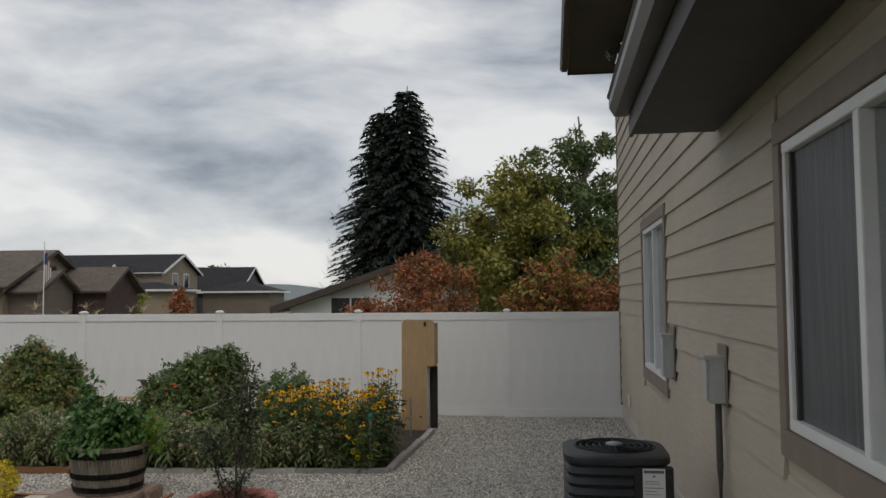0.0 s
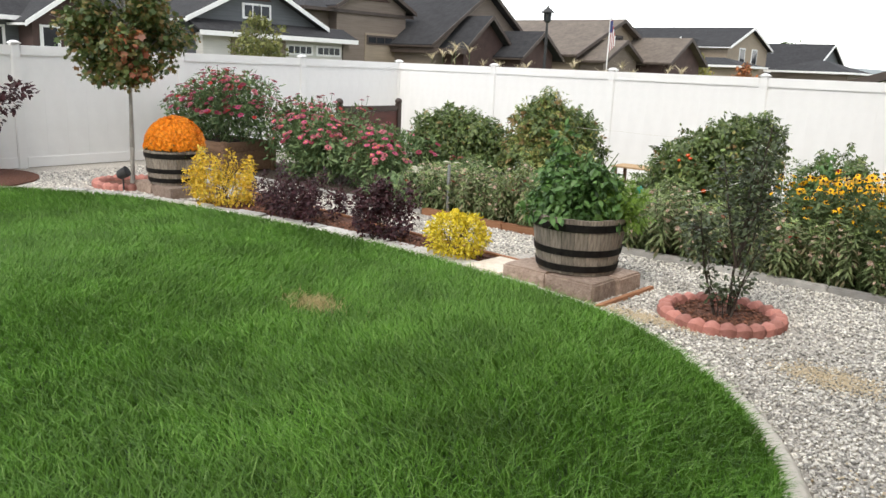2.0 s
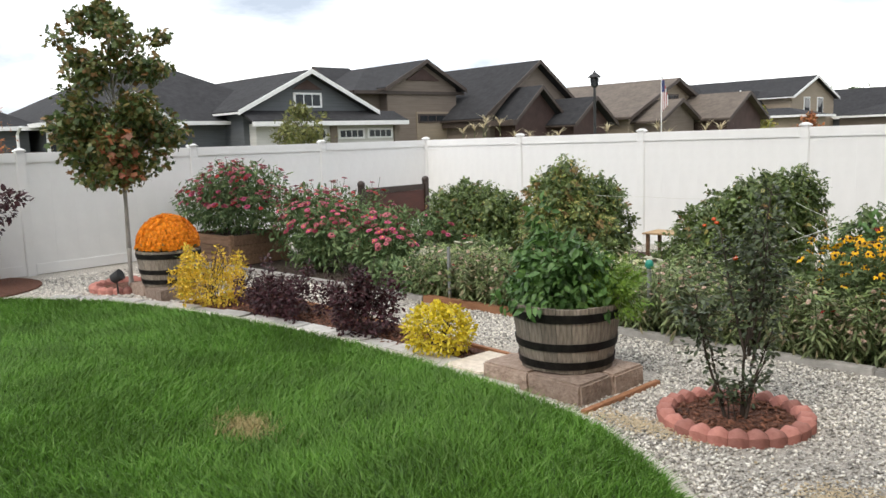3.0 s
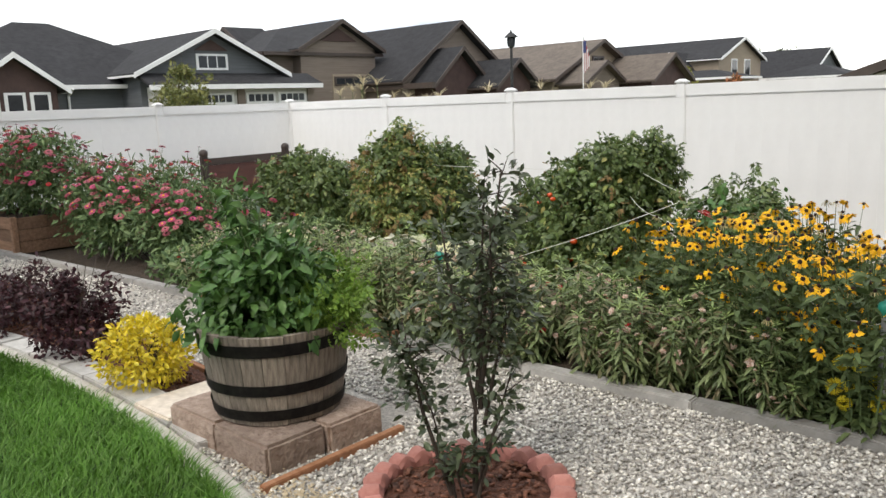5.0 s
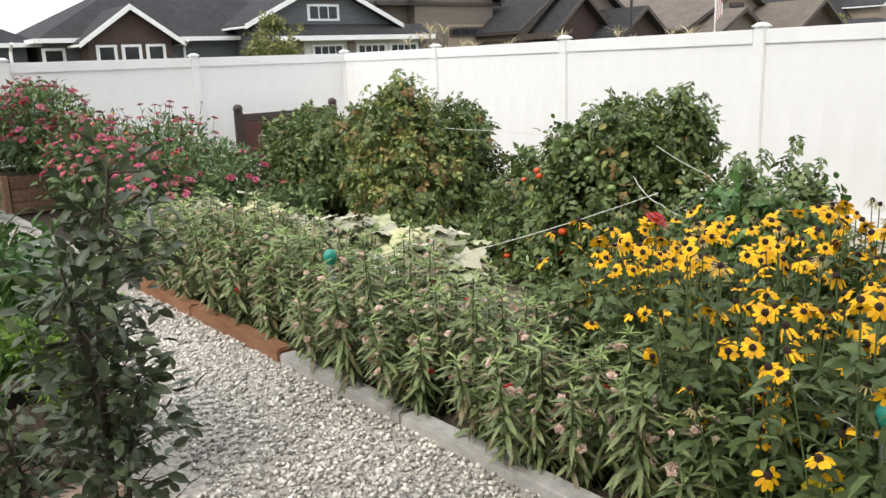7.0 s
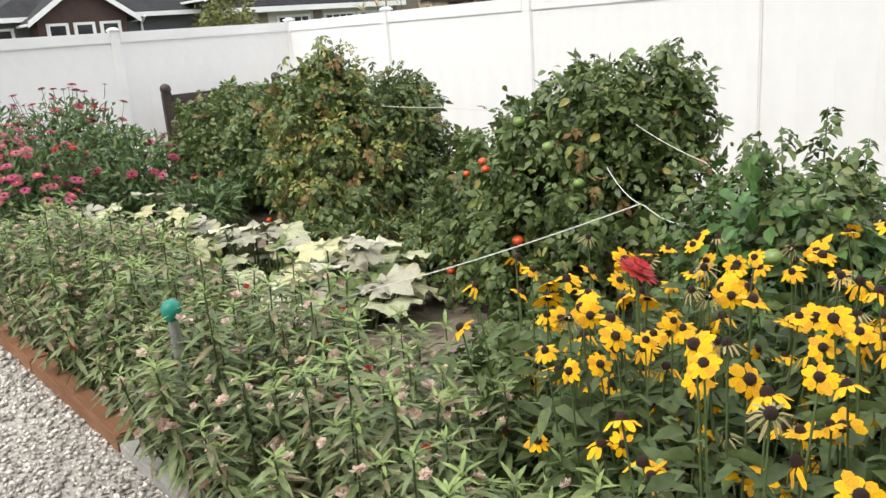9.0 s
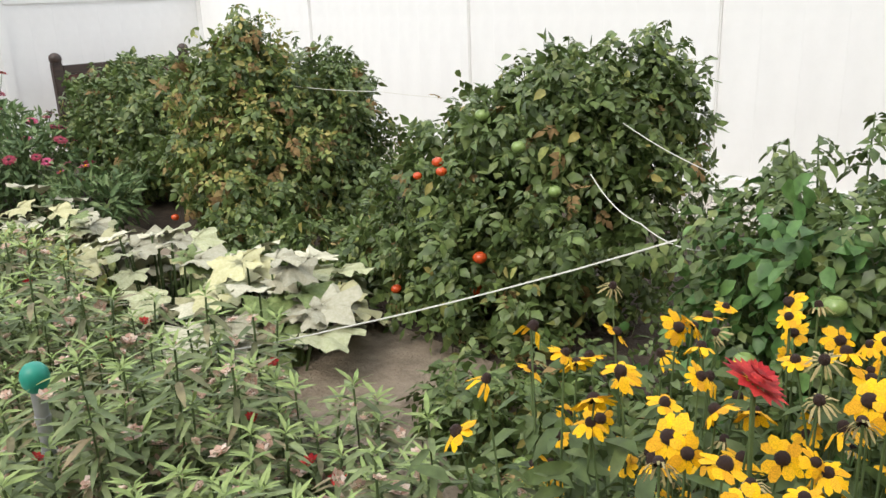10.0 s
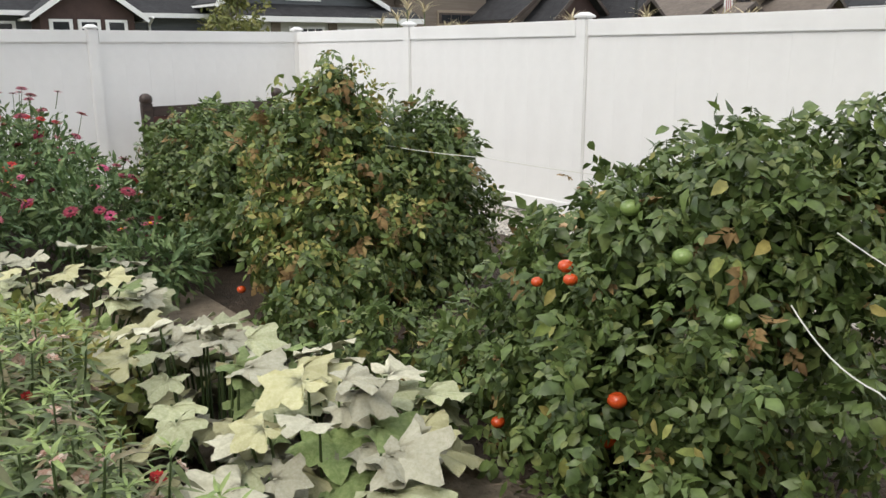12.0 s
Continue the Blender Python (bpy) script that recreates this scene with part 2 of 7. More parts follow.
M["dark_pane"] = surface("dark_window_pane", (0.02, 0.022, 0.026), (0.035, 0.038, 0.042), 2, 0.08, 0.0, stain=0.1)
M["petal_yellow"] = leafy("golden_petals", [(0.85, 0.42, 0.005), (0.95, 0.56, 0.01), (0.9, 0.5, 0.02), (0.72, 0.36, 0.02)], 0.6, 0.25, 0.2)
M["petal_lemon"] = leafy("lemon_petals", [(0.85, 0.72, 0.03), (0.92, 0.82, 0.10), (0.8, 0.68, 0.05)], 0.6, 0.25, 0.2)
M["petal_orange"] = leafy("orange_petals", [(0.72, 0.20, 0.006), (0.85, 0.30, 0.01), (0.80, 0.26, 0.02), (0.62, 0.16, 0.006)], 0.6, 0.2, 0.2)
M["petal_pink"] = leafy("pink_petals", [(0.45, 0.045, 0.15), (0.62, 0.13, 0.26), (0.5, 0.10, 0.16), (0.36, 0.03, 0.09)], 0.6, 0.2, 0.2)
M["petal_red"] = leafy("red_petals", [(0.33, 0.015, 0.02), (0.5, 0.03, 0.035), (0.6, 0.06, 0.05), (0.22, 0.012, 0.02)], 0.6, 0.2, 0.2)
M["petal_wine"] = leafy("wine_petals", [(0.17, 0.015, 0.035), (0.26, 0.03, 0.06), (0.34, 0.07, 0.09)], 0.6, 0.15, 0.2)
M["petal_blush"] = leafy("blush_petals", [(0.72, 0.46, 0.36), (0.70, 0.58, 0.47), (0.56, 0.32, 0.25), (0.78, 0.70, 0.62)], 0.6, 0.25, 0.2)
M["cone"] = surface("dark_flower_cone", (0.018, 0.007, 0.005), (0.05, 0.02, 0.012), 60, 0.8, 0.6, 200)
M["lf_tomato"] = leafy("tomato_leaves", [(0.058, 0.092, 0.027), (0.100, 0.150, 0.044), (0.150, 0.210, 0.064), (0.074, 0.116, 0.035), (0.225, 0.265, 0.090)], 0.42, 0.28)
M["lf_tomato_y"] = leafy("yellowing_tomato_leaves", [(0.125, 0.180, 0.050), (0.195, 0.265, 0.070), (0.29, 0.33, 0.095), (0.39, 0.32, 0.10), (0.155, 0.210, 0.060)], 0.55, 0.3)
M["lf_pepper"] = leafy("dark_broad_leaves", [(0.059, 0.128, 0.035), (0.092, 0.192, 0.052), (0.143, 0.256, 0.074)], 0.45, 0.25)
M["lf_balsam"] = leafy("balsam_leaves", [(0.12, 0.165, 0.068), (0.185, 0.24, 0.098), (0.28, 0.335, 0.15), (0.10, 0.135, 0.058), (0.34, 0.27, 0.16)], 0.5, 0.3)
M["lf_balsam_tip"] = leafy("young_balsam_tips", [(0.25, 0.34, 0.11), (0.33, 0.42, 0.15), (0.20, 0.29, 0.09)], 0.5, 0.3)
M["lf_olive"] = leafy("olive_foliage", [(0.10, 0.12, 0.04), (0.17, 0.19, 0.06), (0.24, 0.23, 0.07), (0.13, 0.15, 0.05)], 0.6, 0.3)
M["petal_dusk"] = leafy("dusky_rose_petals", [(0.40, 0.10, 0.14), (0.55, 0.20, 0.22), (0.32, 0.06, 0.10), (0.48, 0.16, 0.15)], 0.7, 0.2, 0.2)
M["lf_dry"] = leafy("withered_leaves", [(0.22, 0.14, 0.06), (0.32, 0.22, 0.10), (0.16, 0.10, 0.045), (0.36, 0.28, 0.12)], 0.8, 0.2, 0.2)
M["lf_rud"] = leafy("coneflower_leaves", [(0.058, 0.088, 0.029), (0.088, 0.130, 0.042), (0.128, 0.170, 0.057)], 0.6, 0.25)
M["lf_zinnia"] = leafy("zinnia_leaves", [(0.067, 0.120, 0.044), (0.126, 0.200, 0.074), (0.202, 0.272, 0.110)], 0.6, 0.25)
M["lf_barrel"] = leafy("fresh_green_leaves", [(0.048, 0.108, 0.028), (0.078, 0.165, 0.042), (0.125, 0.235, 0.058)], 0.45, 0.3)
M["lf_lime"] = leafy("lime_fern_leaves", [(0.105, 0.200, 0.028), (0.165, 0.275, 0.040), (0.215, 0.33, 0.052)], 0.5, 0.35)
M["lf_shrub"] = leafy("dark_glossy_leaves", [(0.042, 0.060, 0.030), (0.064, 0.088, 0.042), (0.098, 0.126, 0.060), (0.048, 0.062, 0.034)], 0.4, 0.18)
M["lf_yellow"] = leafy("golden_shrub_leaves", [(0.62, 0.46, 0.02), (0.75, 0.60, 0.03), (0.5, 0.42, 0.03), (0.8, 0.66, 0.06)], 0.5, 0.3)
M["lf_gold"] = leafy("amber_shrub_leaves", [(0.72, 0.46, 0.03), (0.78, 0.56, 0.06), (0.62, 0.40, 0.04), (0.5, 0.44, 0.05)], 0.5, 0.3)
M["lf_purple"] = leafy("purple_shrub_leaves", [(0.025, 0.009, 0.012), (0.051, 0.015, 0.022), (0.079, 0.024, 0.030), (0.034, 0.018, 0.016)], 0.5, 0.2)
M["lf_maple"] = leafy("maple_leaves", [(0.053, 0.084, 0.027), (0.084, 0.128, 0.040), (0.129, 0.167, 0.047), (0.183, 0.174, 0.053), (0.244, 0.131, 0.053)], 0.5, 0.3)
M["lf_maple_red"] = leafy("reddening_maple_leaves", [(0.273, 0.058, 0.030), (0.341, 0.117, 0.042), (0.177, 0.065, 0.030)], 0.5, 0.3)
M["lf_spruce"] = leafy("spruce_needles", [(0.009, 0.016, 0.012), (0.015, 0.025, 0.018), (0.022, 0.034, 0.023)], 0.7, 0.05)
M["lf_autumn"] = leafy("yellow_green_foliage", [(0.142, 0.169, 0.039), (0.252, 0.261, 0.054), (0.335, 0.303, 0.062), (0.184, 0.219, 0.054), (0.403, 0.286, 0.062)], 0.6, 0.3)
M["lf_rust"] = leafy("rust_foliage", [(0.225, 0.088, 0.046), (0.389, 0.146, 0.053), (0.512, 0.195, 0.062), (0.164, 0.117, 0.046), (0.307, 0.058, 0.046)], 0.6, 0.25)
M["lf_far"] = leafy("far_green_foliage", [(0.077, 0.118, 0.042), (0.134, 0.182, 0.068), (0.191, 0.237, 0.083)], 0.6, 0.25)
M["corn"] = leafy("dry_corn_tassels", [(0.50, 0.42, 0.27), (0.62, 0.54, 0.37), (0.40, 0.33, 0.20)], 0.7, 0.25, 0.2)
M["blade"] = leafy("grass_blades", [(0.058, 0.142, 0.017), (0.100, 0.228, 0.027), (0.148, 0.305, 0.045), (0.070, 0.172, 0.020), (0.215, 0.355, 0.090)], 0.55, 0.3, 0.3, 1.6)
M["straw"] = leafy("straw_blades", [(0.35, 0.28, 0.13), (0.45, 0.37, 0.19), (0.28, 0.25, 0.1)], 0.7, 0.2, 0.2)
M["tomato_red"] = surface("ripe_tomato_skin", (0.5, 0.05, 0.012), (0.62, 0.10, 0.02), 5, 0.25, 0.0, stain=0.1)
M["tomato_green"] = surface("green_tomato_skin", (0.17, 0.26, 0.07), (0.25, 0.34, 0.11), 5, 0.3, 0.0, stain=0.1)
M["flag_red"] = surface("red_cloth", (0.28, 0.05, 0.05), (0.36, 0.08, 0.07), 5, 0.8, 0.0)
M["flag_white"] = surface("white_cloth", (0.6, 0.6, 0.6), (0.68, 0.68, 0.68), 5, 0.8, 0.0)
M["flag_blue"] = surface("blue_cloth", (0.03, 0.04, 0.12), (0.05, 0.06, 0.16), 5, 0.8, 0.0)


# ---- builders ----
def np_mesh(name, verts, faces, mats, index=None):
    """A mesh from arrays of vertices and equal-sided faces."""
    verts, faces = np.asarray(verts, np.float32), np.asarray(faces, np.int32)
    k = faces.shape[1]
    me = bpy.data.meshes.new(name)
    me.vertices.add(len(verts))
    me.vertices.foreach_set("co", verts.ravel())
    me.loops.add(faces.size)
    me.loops.foreach_set("vertex_index", faces.ravel())
    me.polygons.add(len(faces))
    me.polygons.foreach_set("loop_start", np.arange(0, faces.size, k, dtype=np.int32))
    me.polygons.foreach_set("loop_total", np.full(len(faces), k, np.int32))
    for m in mats:
        me.materials.append(m)
    if index is not None:
        me.polygons.foreach_set("material_index", np.asarray(index, np.int32))
    me.update(calc_edges=True)
    return me


def bm_mesh(name, bm, mats, smooth=False):
    me = bpy.data.meshes.new(name)
    bmesh.ops.recalc_face_normals(bm, faces=bm.faces)
    bm.to_mesh(me)
    bm.free()
    for m in mats if isinstance(mats, (list, tuple)) else [mats]:
        me.materials.append(m)
    if smooth:
        me.polygons.foreach_set("use_smooth", [True] * len(me.polygons))
        me.set_sharp_from_angle(angle=radians(40))
    return me


def thing(name, label="", category="", loc=(0, 0, 0), rz=0.0, group="", kind=""):
    ob = new(name)
    ob.empty_display_size = 0.1
    ob.matrix_basis = pose(*loc, 0, 0, rz)
    return tagged(ob, label, category, group, kind)


def part(name, data, material, parent, label="", smooth=False, at=None):
    """Links a bmesh, or a ready mesh, as one mesh object under a thing or a part."""
    me = data if isinstance(data, bpy.types.Mesh) else bm_mesh(name, data, material, smooth)
    ob = new(name, me)
    ob.parent = parent
    if at is not None:
        ob.matrix_basis = at
    if label:
        ob["label"] = label
    return ob


def solid(name, data, material, label="", category="", kind="", group="", smooth=False, at=None):
    """A thing of one mesh."""
    me = data if isinstance(data, bpy.types.Mesh) else bm_mesh(name, data, material, smooth)
    ob = new(name, me)
    if at is not None:
        ob.matrix_basis = at
    return tagged(ob, label, category, group, kind)


def box(x0, y0, z0, x1, y1, z1, bevel=0.0, bm=None):
    bm = bm or bmesh.new()
    r = bmesh.ops.create_cube(bm, size=1.0, matrix=Matrix.Translation(((x0 + x1) / 2, (y0 + y1) / 2, (z0 + z1) / 2)) @ Matrix.Diagonal((abs(x1 - x0), abs(y1 - y0), abs(z1 - z0), 1)))
    if bevel > 0:
        edges = list({e for v in r["verts"] for e in v.link_edges})
        bmesh.ops.bevel(bm, geom=edges, offset=bevel, segments=2, affect="EDGES", clamp_overlap=True)
    return bm


def prism(outline, z0, z1, bm=None):
    """An outline in x and y, made solid from z0 to z1."""
    bm = bm or bmesh.new()
    lo = [bm.verts.new((x, y, z0)) for x, y in outline]
    hi = [bm.verts.new((x, y, z1)) for x, y in outline]
    n = len(outline)
    bm.faces.new(lo[::-1])
    bm.faces.new(hi)
    for i in range(n):
        bm.faces.new((lo[i], lo[(i + 1) % n], hi[(i + 1) % n], hi[i]))
    return bm


def extrude_profile(profile, along0, along1, axis="y", bm=None):
    """A closed profile in the two other axes, carried along one axis."""
    bm = bm or bmesh.new()
    def at(p, a):
        return {"y": (p[0], a, p[1]), "x": (a, p[0], p[1])}[axis]
    lo = [bm.verts.new(at(p, along0)) for p in profile]
    hi = [bm.verts.new(at(p, along1)) for p in profile]
    n = len(profile)
    bm.faces.new(lo)
    bm.faces.new(hi[::-1])
    for i in range(n):
        bm.faces.new((lo[i], hi[i], hi[(i + 1) % n], lo[(i + 1) % n]))
    return bm


def lathe(profile, segments=24, bm=None, centre=(0, 0, 0), close=True):
    """Radius and height pairs, turned about z."""
    bm = bm or bmesh.new()
    rings = []
    for r, z in profile:
        rings.append([bm.verts.new((centre[0] + r * math.cos(2 * math.pi * i / segments), centre[1] + r * math.sin(2 * math.pi * i / segments), centre[2] + z)) for i in range(segments)])
    for a, b in zip(rings, rings[1:]):
        for i in range(segments):
            bm.faces.new((a[i], a[(i + 1) % segments], b[(i + 1) % segments], b[i]))
    if close:
        bm.faces.new(rings[0][::-1])
        bm.faces.new(rings[-1])
    return bm


def tube(points, radius, sides=6, bm=None, tip=None):
    """A round rod through the points, tapering from radius to tip."""
    bm = bm or bmesh.new()
    tip = radius if tip is None else tip
    pts = [Vector(p) for p in points]
    rings = []
    for i, p in enumerate(pts):
        d = (pts[min(i + 1, len(pts) - 1)] - pts[max(i - 1, 0)]).normalized()
        side = d.cross(Vector((0, 0, 1)))
        if side.length < 1e-3:
            side = Vector((1, 0, 0))
        side.normalize()
        up = side.cross(d).normalized()
        r = radius + (tip - radius) * i / max(1, len(pts) - 1)
        rings.append([bm.verts.new(p + r * (math.cos(a) * side + math.sin(a) * up)) for a in (2 * math.pi * k / sides for k in range(sides))])
    for a, b in zip(rings, rings[1:]):
        for i in range(sides):
            bm.faces.new((a[i], a[(i + 1) % sides], b[(i + 1) % sides], b[i]))
    bm.faces.new(rings[0][::-1])
    bm.faces.new(rings[-1])
    return bm


def unit(v):
    return v / np.maximum(np.linalg.norm(v, axis=-1, keepdims=True), 1e-9)


def frames(along, normal):
    along = unit(along)
    x = unit(np.cross(along, normal))
    n = np.cross(x, along)
    return np.stack([x, along, n], -1)


# leaf shapes: along +y from the stalk, folded a little about the midrib
def leaf_shape(width=0.5, fold=0.08, droop=0.15):
    w = width / 2
    v = [(0, 0, 0), (-w * 0.8, 0.3, fold), (w * 0.8, 0.3, fold), (-w * 0.75, 0.65, fold - droop * 0.5), (w * 0.75, 0.65, fold - droop * 0.5), (0, 1, -droop), (0, 0.45, -droop * 0.1)]
    f = [(0, 6, 1), (0, 2, 6), (1, 6, 3), (6, 2, 4), (3, 6, 5), (6, 4, 5)]
    return np.array(v), np.array(f)


def slim_shape(width=0.22, droop=0.25):
    w = width / 2
    v = [(0, 0, 0), (-w, 0.4, 0.04), (w, 0.4, 0.04), (0, 1, -droop)]
    return np.array(v), np.array([(0, 2, 1), (1, 2, 3)])


def lobed_shape(lobes=5, depth=0.4, cup=0.12):
    """A palmate leaf with pointed lobes."""
    v, f = [(0, 0.05, 0), (0, 0.42, -0.02)], []
    n = lobes * 2 + 1
    for i in range(n):
        a = radians(-150 + 300 * i / (n - 1))
        r = 0.56 if i % 2 else 0.56 * (1 - depth)
        if i in (0, n - 1):
            r = 0.42
        v.append((r * math.sin(a), 0.42 + r * math.cos(a), cup * (r / 0.56) ** 2 * (0.6 if i % 2 else 1.3) - 0.05))
    for i in range(n - 1):
        f.append((1, 2 + i + 1, 2 + i))
    f += [(0, 1, 2), (0, n + 1, 1)]
    return np.array(v), np.array(f)


def feather_shape(pairs=3):
    """A compound leaf of leaflets in pairs."""
    v, f = [], []
    def leaflet(ox, oy, ang, size):
        b = len(v)
        c, s = math.cos(ang), math.sin(ang)
        for px, py, pz in ((0, 0, 0), (-0.22, 0.45, 0.05), (0.22, 0.45, 0.05), (0, 1, -0.2)):
            v.append((ox + size * (px * c + py * s), oy + size * (py * c - px * s), size * pz - 0.12 * oy * oy))
        f.extend([(b, b + 2, b + 1), (b + 1, b + 2, b + 3)])
    for i in range(pairs):
        y = 0.15 + 0.55 * i / pairs
        leaflet(0, y, radians(62), 0.42 - 0.05 * i)
        leaflet(0, y, radians(-62), 0.42 - 0.05 * i)
    leaflet(0, 0.6, 0, 0.42)
    return np.array(v), np.array(f)


def scatter(name, shape, pos, R, size, mats, index=None):
    tv, tf = shape
    pos, size = np.asarray(pos), np.broadcast_to(np.asarray(size, float), (len(pos),))
    v = np.einsum("nij,kj->nki", R, tv) * size[:, None, None] + pos[:, None, :]
    f = tf[None] + (np.arange(len(pos)) * len(tv))[:, None, None]
    idx = None if index is None else np.tile(index, len(pos))
    return np_mesh(name, v.reshape(-1, 3), f.reshape(-1, tf.shape[1]), mats, idx)


def lobes_points(rng, lobes, n, shell=0.55):
    """Points in the outer shells of ellipsoids, with the way outwards; the ones deep inside another lobe are left out."""
    c = np.array([l[:3] for l in lobes], float)
    r = np.array([l[3:6] for l in lobes], float)
    w = (r[:, 0] * r[:, 1] * r[:, 2]) ** (2 / 3)
    k = rng.choice(len(lobes), n, p=w / w.sum())
    d = unit(rng.normal(size=(n, 3)))
    rad = shell + (1.05 - shell) * rng.random(n) ** 0.6
    p = c[k] + d * r[k] * rad[:, None]
    inside = np.zeros(n, bool)
    for j in range(len(lobes)):
        inside |= (((p - c[j]) / r[j]) ** 2).sum(-1) < (shell * 0.8) ** 2
    keep = ~inside & (p[:, 2] > 0.01)
    return p[keep], unit(d / r[k])[keep]


def foliage(name, rng, lobes, n, shape, size, material, shell=0.55, up=0.6, hang=0.0, jitter=0.7, gaps=0.0, lump=0.25):
    """One mesh of many single leaves over rounded, uneven masses, with hollows between the sprays."""
    p, out = lobes_points(rng, lobes, int(n / (1 - 0.8 * gaps)), shell)
    if gaps > 0:
        wave = np.zeros(len(p))
        for k in range(7):
            way = unit(rng.normal(size=3)) * 2 * math.pi / (lump * (0.6 + 0.8 * rng.random()))
            wave += np.sin(p @ way + rng.uniform(0, 6.28))
        p = p + out * (wave * 0.09 * lump)[:, None]
        keep = ((wave > np.quantile(wave, gaps)) | (rng.random(len(p)) < 0.2)) & (p[:, 2] > 0.01)
        p, out = p[keep], out[keep]
    m = len(p)
    along = out + rng.normal(size=(m, 3)) * jitter
    along[:, 2] -= hang
    normal = out * 0.6 + np.array([0, 0, up]) + rng.normal(size=(m, 3)) * 0.45
    s = size * (0.6 + 0.8 * rng.random(m))
    return scatter(name, shape, p, frames(along, normal), s, [material] if not isinstance(material, list) else material)


def flower_shape(petals=11, width=0.2, droop=0.12, cone=0.2, rise=0.18, layers=1):
    """Petals (material 0) round a raised cone (material 1); width 1 from tip to tip."""
    v, f, idx = [], [], []
    for layer in range(layers):
        R = 0.5 * (1 - 0.28 * layer)
        for i in range(petals):
            a = 2 * math.pi * (i + 0.5 * layer) / petals
            c, s = math.cos(a), math.sin(a)
            b = len(v)
            z = 0.07 * layer
            for x, y, h in ((0.10, 0, 0.02 + z), (R * 0.62, -width / 2, 0.03 + z), (R * 0.62, width / 2, 0.03 + z), (R, 0, -droop + z * 1.5)):
                v.append((x * c - y * s, x * s + y * c, h))
            f += [(b, b + 1, b + 2), (b + 1, b + 3, b + 2)]
            idx += [0, 0]
    b, n = len(v), 8
    for h, r in ((0.0, cone), (rise * 0.7, cone * 0.85)):
        for i in range(n):
            a = 2 * math.pi * i / n
            v.append((r * math.cos(a), r * math.sin(a), h + 0.02))
    v.append((0, 0, rise + 0.02))
    for i in range(n):
        j = (i + 1) % n
        f += [(b + i, b + j, b + n + j), (b + i, b + n + j, b + n + i), (b + n + i, b + n + j, b + 2 * n)]
        idx += [1, 1, 1]
    return np.array(v), np.array(f), np.array(idx)


def flower_mesh(name, shape, petal, centre):
    return np_mesh(name, shape[0], shape[1], [petal, centre], shape[2])


def up_pose(p, size, tilt, spin):
    return Matrix.Translation(p) @ Euler((radians(tilt) * math.cos(spin), radians(tilt) * math.sin(spin), spin)).to_matrix().to_4x4() @ Matrix.Diagonal((size, size, size, 1))


def fall(x, y):
    """The yard's ground falls a little towards the far fence."""
    if y < 9:
        return 0.0
    return -(min(y, 15.5) - 9) / 6 * (0.04 + 0.13 * min(max((x + 11) / 12, 0), 1))


# ---- the large structure ----
LAWN = [(-0.98, 4.2), (-0.86, 4.9), (-0.82, 5.3), (-0.88, 5.9), (-1.12, 6.45), (-1.5, 6.95), (-1.95, 7.32), (-2.45, 7.62), (-3.05, 7.80), (-4.1, 7.92),
        (-5.5, 7.93), (-6.95, 7.74), (-8.4, 7.36), (-9.4, 6.75), (-10.0, 6.15), (-10.5, 5.2), (-10.8, 4.0), (-10.9, 2.0), (-10.9, -4.0), (-1.9, -4.0), (-1.6, 1.0), (-1.25, 3.0)]


def smooth_ring(pts, per=6):
    out, n = [], len(pts)
    for i in range(n):
        p0, p1, p2, p3 = (np.array(pts[(i + k) % n], float) for k in (-1, 0, 1, 2))
        for j in range(per):
            t = j / per
            out.append(0.5 * (2 * p1 + (p2 - p0) * t + (2 * p0 - 5 * p1 + 4 * p2 - p3) * t * t + (3 * p1 - p0 - 3 * p2 + p3) * t ** 3))
    return np.array(out)


LAWN_EDGE = smooth_ring(LAWN)


def inside(poly, x, y):
    x, y = np.asarray(x), np.asarray(y)
    hit = np.zeros(x.shape, bool)
    j = len(poly) - 1
    for i in range(len(poly)):
        (xi, yi), (xj, yj) = poly[i], poly[j]
        if yi != yj:
            hit ^= ((yi > y) != (yj > y)) & (x < (xj - xi) * (y - yi) / (yj - yi) + xi)
        j = i
    return hit


BED = [(-1.0, 9.90), (-0.80, 12.3), (-0.86, 14.2), (-10.4, 14.0), (-10.4, 9.44), (-6.3, 9.64)]


def sheet(name, x0, x1, y0, y1, step, material, label, z=0.0, inner=None):
    """A ground sheet that follows the yard's fall."""
    xs, ys = np.arange(x0, x1 + step, step), np.arange(y0, y1 + step, step)
    v = [(x, y, z + fall(x, y)) for y in ys for x in xs]
    nx = len(xs)
    f = [(j * nx + i, j * nx + i + 1, (j + 1) * nx + i + 1, (j + 1) * nx + i) for j in range(len(ys) - 1) for i in range(nx - 1)]
    if inner:
        mid = np.array([np.mean([v[k][:2] for k in q], 0) for q in f])
        f = [q for q, ok in zip(f, inside(inner, mid[:, 0], mid[:, 1])) if ok]
    return solid(name, np_mesh(name, v, f, [material]), None, label, "ground", "structure")


